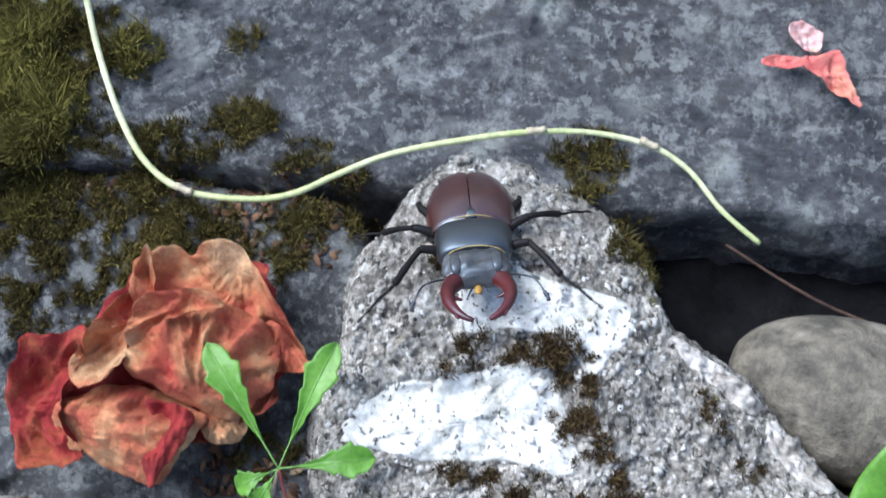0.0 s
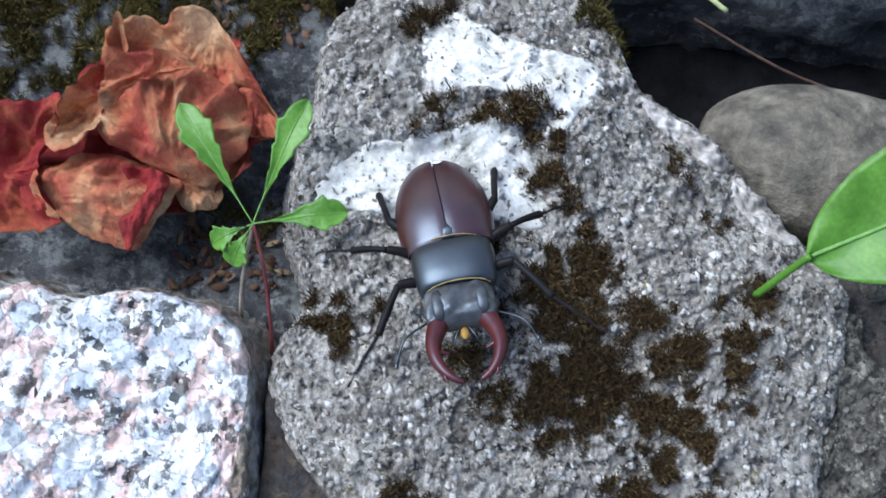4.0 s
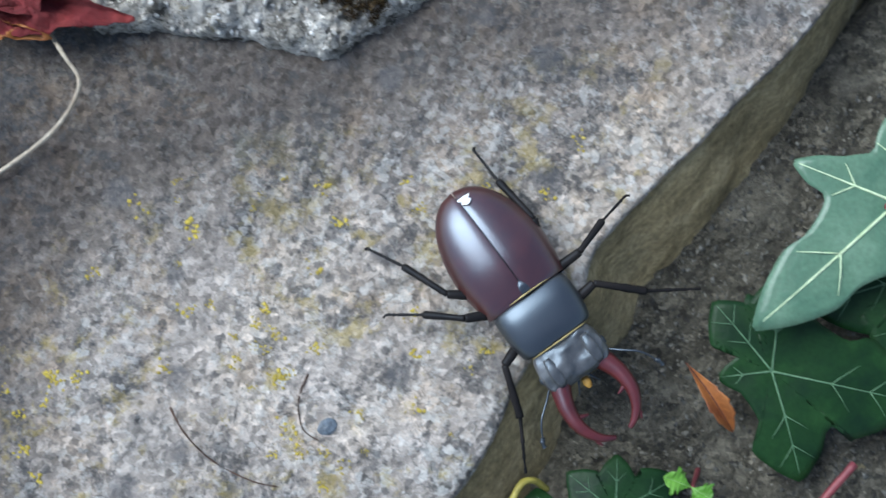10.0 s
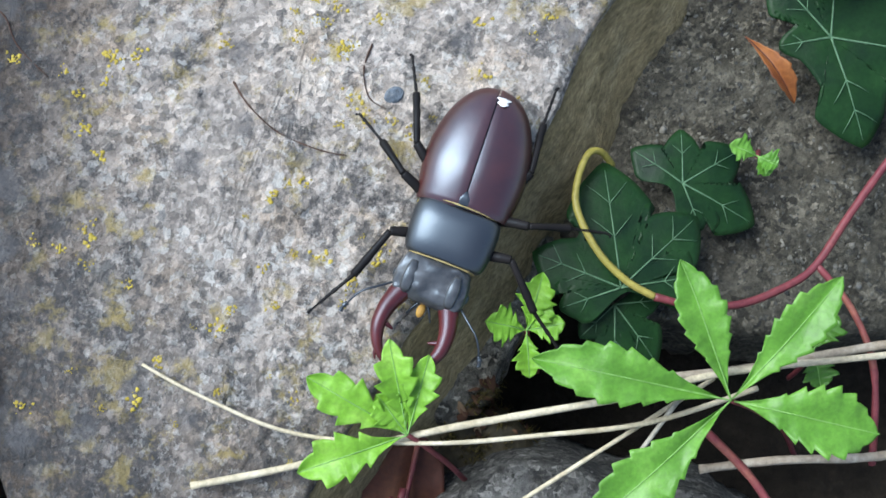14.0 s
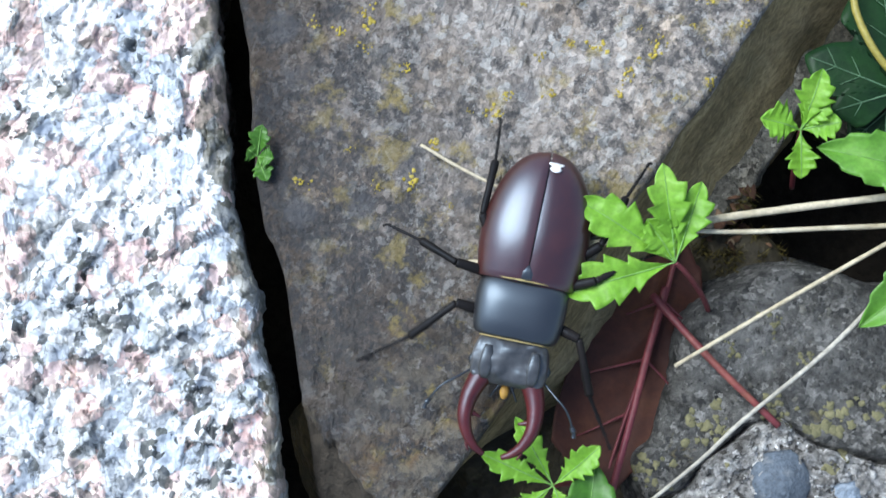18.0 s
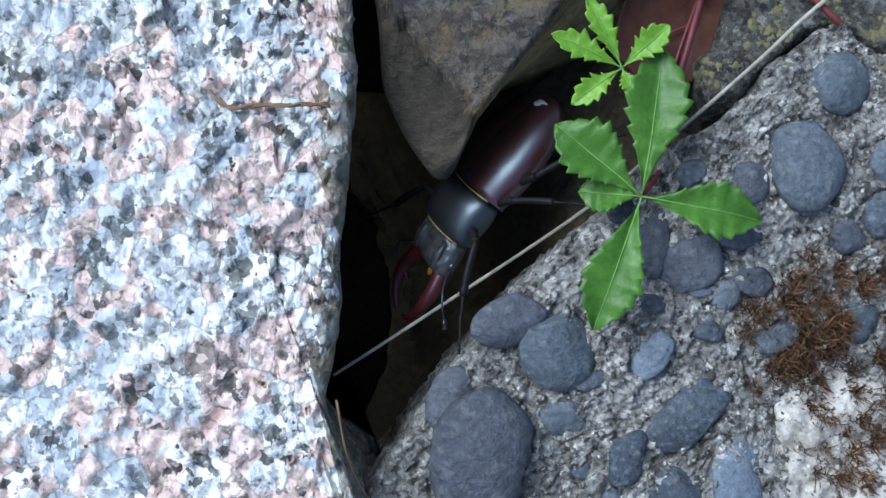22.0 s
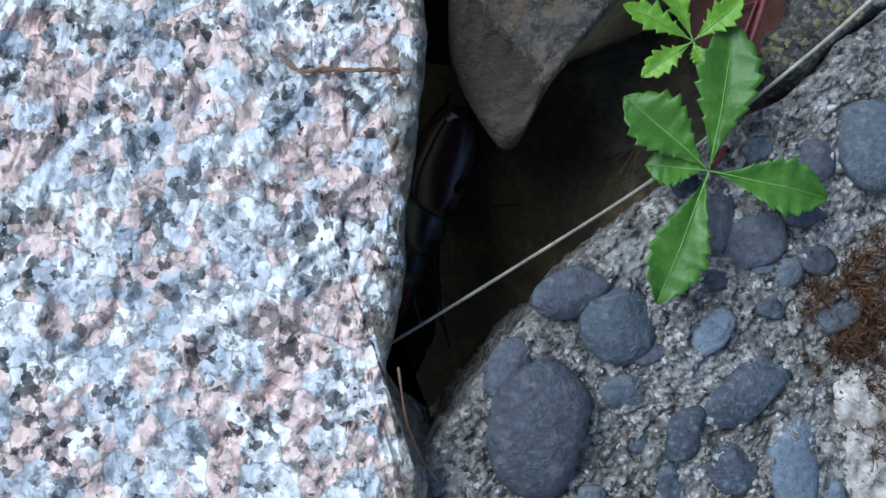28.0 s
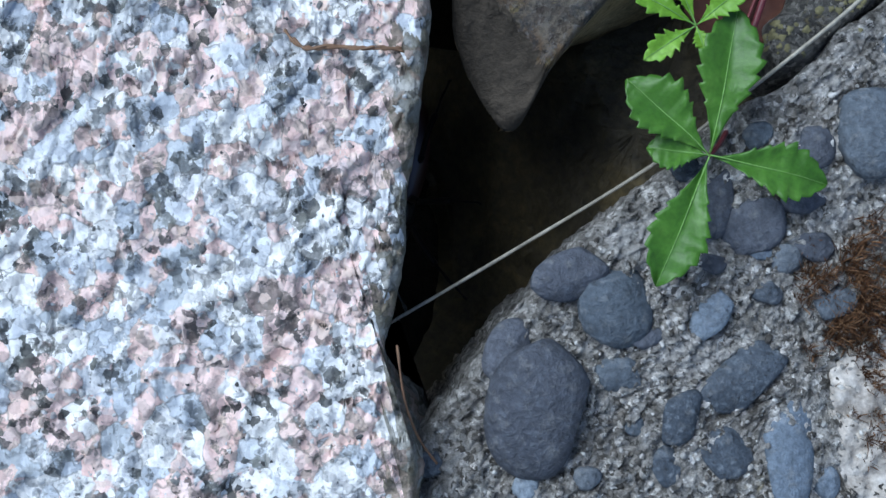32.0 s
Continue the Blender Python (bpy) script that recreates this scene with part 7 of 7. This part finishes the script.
def elytron(side):
    nu, nv, verts = 40, 18, []
    for i in range(nu + 1):
        u = i / nu
        hw = 0.0124 * max(0.0, 1 - u**3.0) ** 0.5 * (0.86 + 0.14 * math.sin(math.pi * min(0.5, u * 1.1)))
        h = 0.0074 * max(0.0, 1 - u**2.7) ** 0.5 * (0.74 + 0.26 * math.sin(math.pi * min(0.5, u * 1.3)))
        for j in range(nv + 1):
            v = j / nv
            a = v * math.pi * 0.56
            y = 0.00016 + hw * math.sin(a)
            z = 0.0050 + h * math.copysign(abs(math.cos(a)) ** 0.95, math.cos(a)) - 0.00022 * math.exp(-((v / 0.03) ** 2)) - (0.0004 if i == 0 else 0)
            verts.append((-0.0042 - 0.0300 * u, side * y, z))
    k = nv + 1
    f = [(i * k + j, (i + 1) * k + j, (i + 1) * k + j + 1, i * k + j + 1) for i in range(nu) for j in range(nv)]
    if side < 0:
        f = [q[::-1] for q in f]
    count = len(verts)
    low = [(x, y * 0.965, z - 0.0005) for x, y, z in verts]
    return mesh_of("elytron", verts + low, f + [tuple(count + w for w in q[::-1]) for q in f], WING)


def leg_meshes(pts, side, seed):
    p = [np.array([x, side * y, z]) for x, y, z in pts]
    femur = tube("femur", [np.zeros(3), p[0] * 0.5 + np.array([0, 0, 0.0006]), p[0]], 0.0014, LEG, 9, 0.75, 0.03, seed)
    tibia = tube("tibia", [p[0], (p[0] + p[1]) / 2 + np.array([0, 0, 0.0004]), p[1]], 0.00080, LEG, 8, 1.25, 0.12, seed)
    d = p[2] - p[1]
    tarsus = tube("tarsus", [p[1], p[1] + d * 0.25, p[1] + d * 0.5 + np.array([0, 0, 0.0003]), p[1] + d * 0.75, p[2], p[2] + d * 0.08 + np.array([0.0005, side * 0.0004, -0.0003])], 0.00045, LEG, 7, 0.7, 0.35, seed, 4)
    return femur, tibia, tarsus


LEGS = [((0.0036, 0.0076, 0.0042), [(0.0006, 0.0066, 0.0024), (0.0113, 0.0134, -0.0012), (0.0199, 0.0215, -0.0050)]),
        ((-0.0050, 0.0084, 0.0042), [(-0.0018, 0.0072, 0.0026), (-0.0065, 0.0155, -0.0012), (-0.0100, 0.0235, -0.0040)]),
        ((-0.0105, 0.0086, 0.0042), [(-0.0062, 0.0050, 0.0020), (-0.0185, 0.0066, -0.0012), (-0.0280, 0.0088, -0.0040)])]


def joined(name, meshes, mat):
    """One mesh out of several that touch."""
    verts, faces = [], []
    for me in meshes:
        k = len(verts)
        verts += [tuple(v.co) for v in me.vertices]
        faces += [tuple(k + i for i in p.vertices) for p in me.polygons]
    return mesh_of(name, verts, faces, mat)


def build_beetle():
    ob = tagged(empty("stag_beetle"), "male stag beetle with chestnut wing cases and red jaws", "beetle")
    part("abdomen", loft("abdomen", eased([(-0.0325, 0.0010, 0.0006, 0.0050), (-0.0310, 0.0050, 0.0022, 0.0048), (-0.0250, 0.0088, 0.0032, 0.0045), (-0.0130, 0.0098, 0.0036, 0.0045), (-0.0040, 0.0080, 0.0036, 0.0045), (0.0080, 0.0060, 0.0028, 0.0045)]), BLACK), ob)
    for side in (1, -1):
        part("elytron", elytron(side), ob, "glossy chestnut wing case")
    part("scutellum", loft("scutellum", [(-0.0080, 0.0002, 0.0001, 0.0112), (-0.0064, 0.0012, 0.0002, 0.0109), (-0.0042, 0.0016, 0.0003, 0.0102)], BLACK, 14), ob)
    part("tip_mark", loft("tip_mark", eased([(-0.0318, 0.0003, 0.0001, 0.0070), (-0.0312, 0.0018, 0.0003, 0.0079), (-0.0304, 0.0010, 0.0003, 0.0087), (-0.0298, 0.0014, 0.0003, 0.0092), (-0.0291, 0.0004, 0.0002, 0.0096)], 3), WHITE_MARK, 12, 2.0, 0.0005, 5), ob, "white mark at the wing tips", Matrix.Translation((-0.0001, 0.0014, 0.0005)))
    neck = part("pronotum", loft("pronotum", eased([(-0.0044, 0.0078, 0.0036, 0.0056), (-0.0036, 0.0097, 0.0046, 0.0057), (-0.0002, 0.0102, 0.0054, 0.0058), (0.0048, 0.0099, 0.0050, 0.0058), (0.0078, 0.0091, 0.0042, 0.0056), (0.0085, 0.0074, 0.0034, 0.0056)]), BLACK, 44, 2.7), ob, "dull black-brown neck shield")
    for x, w, h in ((-0.0046, 0.0086, 0.0050), (0.0086, 0.0079, 0.0041)):
        line = [(x, w * math.cos(a), 0.0056 + h * math.sin(a)) for a in np.linspace(0.25, math.pi - 0.25, 14)]
        part("hair_fringe", tube("hair_fringe", line, 0.00022, FRINGE, 6, 1.0, 0.3, 3, 2), neck, "fringe of golden hairs")
    head = part("head", loft("head", eased([(0.0066, 0.0060, 0.0026, 0.0056), (0.0080, 0.0078, 0.0034, 0.0058), (0.0115, 0.0086, 0.0035, 0.0060), (0.0150, 0.0085, 0.0031, 0.0060), (0.0168, 0.0074, 0.0022, 0.0054), (0.0174, 0.0058, 0.0014, 0.0050)]), HEAD, 60, 2.9, 0.0013, 4), ob, "dusty grey-brown rugged head")
    for side in (1, -1):
        v = BALL3[0] * np.array([0.0013, 0.0009, 0.0010])
        part("eye", mesh_of("eye", v, BALL3[1], BLACK), head, "", Matrix.Translation((0.0128, side * 0.0083, 0.0058)))
        part("crest", loft("crest", eased([(0.0090, 0.0008, 0.0005, 0.0090), (0.0120, 0.0014, 0.0008, 0.0094), (0.0155, 0.0012, 0.0007, 0.0086), (0.0166, 0.0004, 0.0003, 0.0076)], 3), HEAD, 14), head, "", Matrix.Translation((0, side * 0.0052, 0)))
        path = [(0.0155, side * 0.0054, 0.0052), (0.0180, side * 0.0065, 0.0056), (0.0215, side * 0.0075, 0.0062), (0.0256, side * 0.0076, 0.0066), (0.0292, side * 0.0063, 0.0064), (0.0317, side * 0.0042, 0.0060), (0.0330, side * 0.0020, 0.0056)]
        jaw = [tube("mandible", path, 0.0027, JAW, 12, 0.20, 0.0, 0, 6), tube("mandible", [(0.0236, side * 0.0079, 0.0064), (0.0245, side * 0.0060, 0.0063), (0.0251, side * 0.0042, 0.0060)], 0.0011, JAW, 9, 0.2),
               tube("mandible", [(0.0300, side * 0.0058, 0.0063), (0.0315, side * 0.0060, 0.0062), (0.0328, side * 0.0054, 0.0061)], 0.0007, JAW, 8, 0.25)]
        part("mandible", joined("mandible", jaw, JAW), head, "curved red-brown antler jaw with inner teeth")
        feeler = [tube("antenna", [(0.0150, side * 0.0080, 0.0055), (0.0175, side * 0.0110, 0.0068), (0.0195, side * 0.0135, 0.0072), (0.0215, side * 0.0150, 0.0066), (0.0235, side * 0.0160, 0.0054)], 0.00030, BLACK, 6, 0.8, 0.1, 2),
                  tube("antenna", [(0.0235, side * 0.0160, 0.0054), (0.0245, side * 0.0166, 0.0049), (0.0256, side * 0.0168, 0.0044)], 0.00055, BLACK, 7, 1.0, 0.3, 3)]
        part("antenna", joined("antenna", feeler, BLACK), head)
        part("palp", tube("palp", [(0.0172, side * 0.0012, 0.0040), (0.0190, side * 0.0022, 0.0036), (0.0205, side * 0.0030, 0.0026)], 0.00030, BLACK, 6, 0.7), head)
    v = BALL3[0] * np.array([0.0017, 0.0010, 0.0008])
    part("mouth_brush", mesh_of("mouth_brush", v, BALL3[1], PALP), head, "orange hairy mouth brush", Matrix.Translation((0.0188, 0, 0.0042)))
    legs = []
    for k, (coxa, pts) in enumerate(LEGS):
        for side in (1, -1):
            f, t, s = leg_meshes(pts, side, k)
            root = Matrix.Translation((coxa[0], side * coxa[1], coxa[2]))
            leg = part("leg", f, ob, "thin black leg", root)
            shin = part("tibia", t, leg)
            part("tarsus", s, leg)
            legs.append((leg, root, side, k))
    return ob, neck, head, legs


BEETLE, BEETLE_NECK, BEETLE_HEAD, BEETLE_LEGS = build_beetle()


# ---- motion ----
# seconds, place on the stones, nose up, heading, lean to its right, turn and nod of the head
BEETLE_WAY = [
    (0, -0.0409, 0.1793, 0.0064, 42.1, -81.0, 0, -0.3, 0),
    (0.5, -0.0384, 0.1662, 0.0103, 46.3, -83.7, 0, -6.4, 0),
    (1, -0.0479, 0.1588, 0.0130, 40.3, -92.5, 0, 1.2, 0),
    (1.5, -0.0541, 0.1504, 0.0161, 25.0, -92.9, 0, 1.1, 0),
    (2, -0.0521, 0.1418, 0.0190, 26.3, -85.3, 0, -3.7, 0),
    (2.5, -0.0499, 0.1359, 0.0202, 29.8, -73.1, 0, -2.8, 0),
    (4.5, -0.0288, 0.0964, 0.0189, 28.3, -75.1, 0, -2.4, 0),
    (5, -0.0258, 0.0814, 0.0201, 30.8, -74.7, 0, -1.1, 0),
    (5.5, -0.0185, 0.0607, 0.0190, 29.0, -66.5, 0, -6.8, 0),
    (6, -0.0146, 0.0402, 0.0160, 19.8, -79.3, 0, -2.2, 0),
    (6.5, -0.0141, 0.0200, 0.0102, 0.5, -82.2, 0, 3.6, 0),
    (7, -0.0089, 0.0066, 0.0072, -9.5, -76.2, 0, -7.4, 0),
    (7.5, 0.0026, -0.0019, 0.0052, -11.9, -64.7, 0, 2.8, 0),
    (8, 0.0145, -0.0040, 0.0032, -9.5, -53.5, 0, 2.4, 0),
    (8.5, 0.0360, -0.0088, 0.0022, -5.6, -25.1, 0, -12.1, 0),
    (9, 0.0462, -0.0183, 0.0022, -3.8, -27.7, 0, -9.4, 0),
    (9.5, 0.0578, -0.0258, 0.0022, -5.8, -32.3, 0, -4.2, 0),
    (10, 0.0703, -0.0496, 0.0027, -0.5, -55.3, 0, -1.6, 0),
    (10.5, 0.0761, -0.0584, 0.0020, -0.3, -54.5, 0, -11.9, 0),
    (11, 0.0681, -0.0799, 0.0012, -0.9, -81.0, 0, -5.2, 0),
    (11.5, 0.0589, -0.0853, 0.0007, -0.6, -90.7, 0, -9.6, 0),
    (12, 0.0502, -0.0923, 0.0007, -0.9, -100.0, 0, 0.1, 0),
    (12.5, 0.0451, -0.0984, 0.0012, -1.2, -110.8, 0, -2.6, 0),
    (13, 0.0423, -0.0965, 0.0012, -0.4, -113.6, 0, -5.4, 0),
    (13.5, 0.0385, -0.1010, 0.0012, -0.9, -110.0, 0, -3.8, 0),
    (15.5, 0.0017, -0.1364, 0.0022, -0.2, -123.9, 0, -4.0, 0),
    (16, -0.0097, -0.1434, 0.0022, -0.8, -121.0, 0, -2.4, 0),
    (16.5, -0.0223, -0.1516, 0.0022, -0.8, -119.3, 0, 0.3, 0),
    (17, -0.0269, -0.1561, 0.0032, 0.6, -122.0, 0, -6.1, 0),
    (17.5, -0.0244, -0.1625, 0.0027, 0.6, -112.4, 0, 3.8, 0),
    (18, -0.0192, -0.1719, 0.0012, -2.9, -103.6, 0, 1.0, 0),
    (18.5, -0.0199, -0.1910, -0.0053, -10.6, -100.9, 0, 3.8, -6),
    (18.8, -0.0340, -0.1943, -0.0129, -11.7, -124.9, 2, 10.0, 4),
    (19, -0.0294, -0.2132, -0.0179, -19.0, -132.0, 6, 14.0, -22),
    (19.5, -0.0267, -0.2147, -0.0214, -18.3, -119.8, 17, 10.5, -20),
    (20, -0.0343, -0.2223, -0.0245, -15.9, -125.5, 28, 10.6, -10),
    (20.5, -0.0370, -0.2325, -0.0260, -0.5, -123.9, 33, 3.8, -22),
    (21, -0.0436, -0.2506, -0.0300, 5.0, -122.7, 37, -7.9, 2),
    (21.5, -0.0371, -0.2447, -0.0310, -8.1, -116.0, 42, 3.4, -22),
    (22, -0.0458, -0.2416, -0.0350, -8.4, -131.8, 44, -6.2, -17),
    (22.5, -0.0454, -0.2418, -0.0380, -7.8, -133.7, 47, -9.6, -15),
    (23, -0.0461, -0.2399, -0.0385, -6.2, -135.3, 50, -7.0, -14),
    (23.5, -0.0467, -0.2406, -0.0390, -6.4, -136.8, 52, -5.5, -7),
    (24, -0.0324, -0.2444, -0.0305, 4.0, -106.2, 52, -4.0, 8),
    (24.5, -0.0374, -0.2450, -0.0325, 3.0, -115.9, 52, -2.9, 8),
    (25, -0.0418, -0.2518, -0.0350, 6.0, -122.3, 52, -14.0, 10),
    (25.5, -0.0456, -0.2533, -0.0480, -12.6, -132.1, 52, -14.0, -20),
    (26, -0.0498, -0.2455, -0.0600, -36.0, -146.4, 52, -14.0, -21),
    (26.5, -0.0450, -0.2452, -0.0670, -36.6, -136.5, 52, -14.0, -16),
    (27.2, -0.0600, -0.2405, -0.0760, -32.0, -125.6, 45, 0, -8),
    (28.5, -0.0740, -0.2457, -0.0860, -16.0, -105.1, 50, 0, 0),
    (30, -0.0800, -0.2441, -0.0900, -13.3, -100.1, 50, 0, 0),
    (32, -0.0812, -0.2454, -0.0900, -13.3, -99.6, 50, 0, 0),
]


def motions():
    # the sprig sways as the beetle brushes past
    sway = [(0, -0.0027, 0.004), (13, -0.0027, 0.004), (15.5, 0.0015, -0.0004), (16, -0.0, -0.0002), (16.5, -0.0038, -0.0076), (17, -0.0033, -0.0056), (17.5, -0.0055, -0.0052), (18, -0.0041, -0.0067), (18.5, -0.0019, -0.0012), (19, -0.0103, -0.0178), (20, -0.0103, -0.0178), (32, -0.0103, -0.0178)]
    foot = SPRIG.matrix_world.translation.copy()
    walk(SPRIG, [(t, pose(foot.x + dx, foot.y + dy, foot.z)) for t, dx, dy in sway])
    walk(BEETLE, [(row[0], pose(row[1], row[2], row[3], row[6], -row[4], row[5])) for row in BEETLE_WAY])
    nape = Vector((-0.0044, 0, 0.006))
    walk(BEETLE_NECK, [(row[0], Matrix.Translation(nape) @ pose(0, 0, 0, 0, -0.6 * row[8], 0.6 * row[7]) @ Matrix.Translation(-nape)) for row in BEETLE_WAY])
    walk(BEETLE_HEAD, [(row[0], Matrix.Translation(nape) @ pose(0, 0, 0, 0, -row[8], row[7]) @ Matrix.Translation(Vector((0.0014, 0, 0)) - nape)) for row in BEETLE_WAY])
    times = [r[0] for r in BEETLE_WAY]
    far = [0.0]
    for a, b in zip(BEETLE_WAY, BEETLE_WAY[1:]):
        far.append(far[-1] + math.dist(a[1:3], b[1:3]) + 0.00020 * abs(b[5] - a[5]))
    steps = np.arange(0, 32.01, 0.2)
    for leg, root, side, k in BEETLE_LEGS:
        lag = math.pi * ((k + (side > 0)) % 2)
        rows = []
        for t in steps:
            turn = 2 * math.pi * np.interp(t, times, far) / 0.026 + lag
            rows.append((float(t), root @ pose(0, 0, 0, side * 5 * max(0.0, math.cos(turn)), 0, side * -15 * math.sin(turn))))
        walk(leg, rows)


motions()
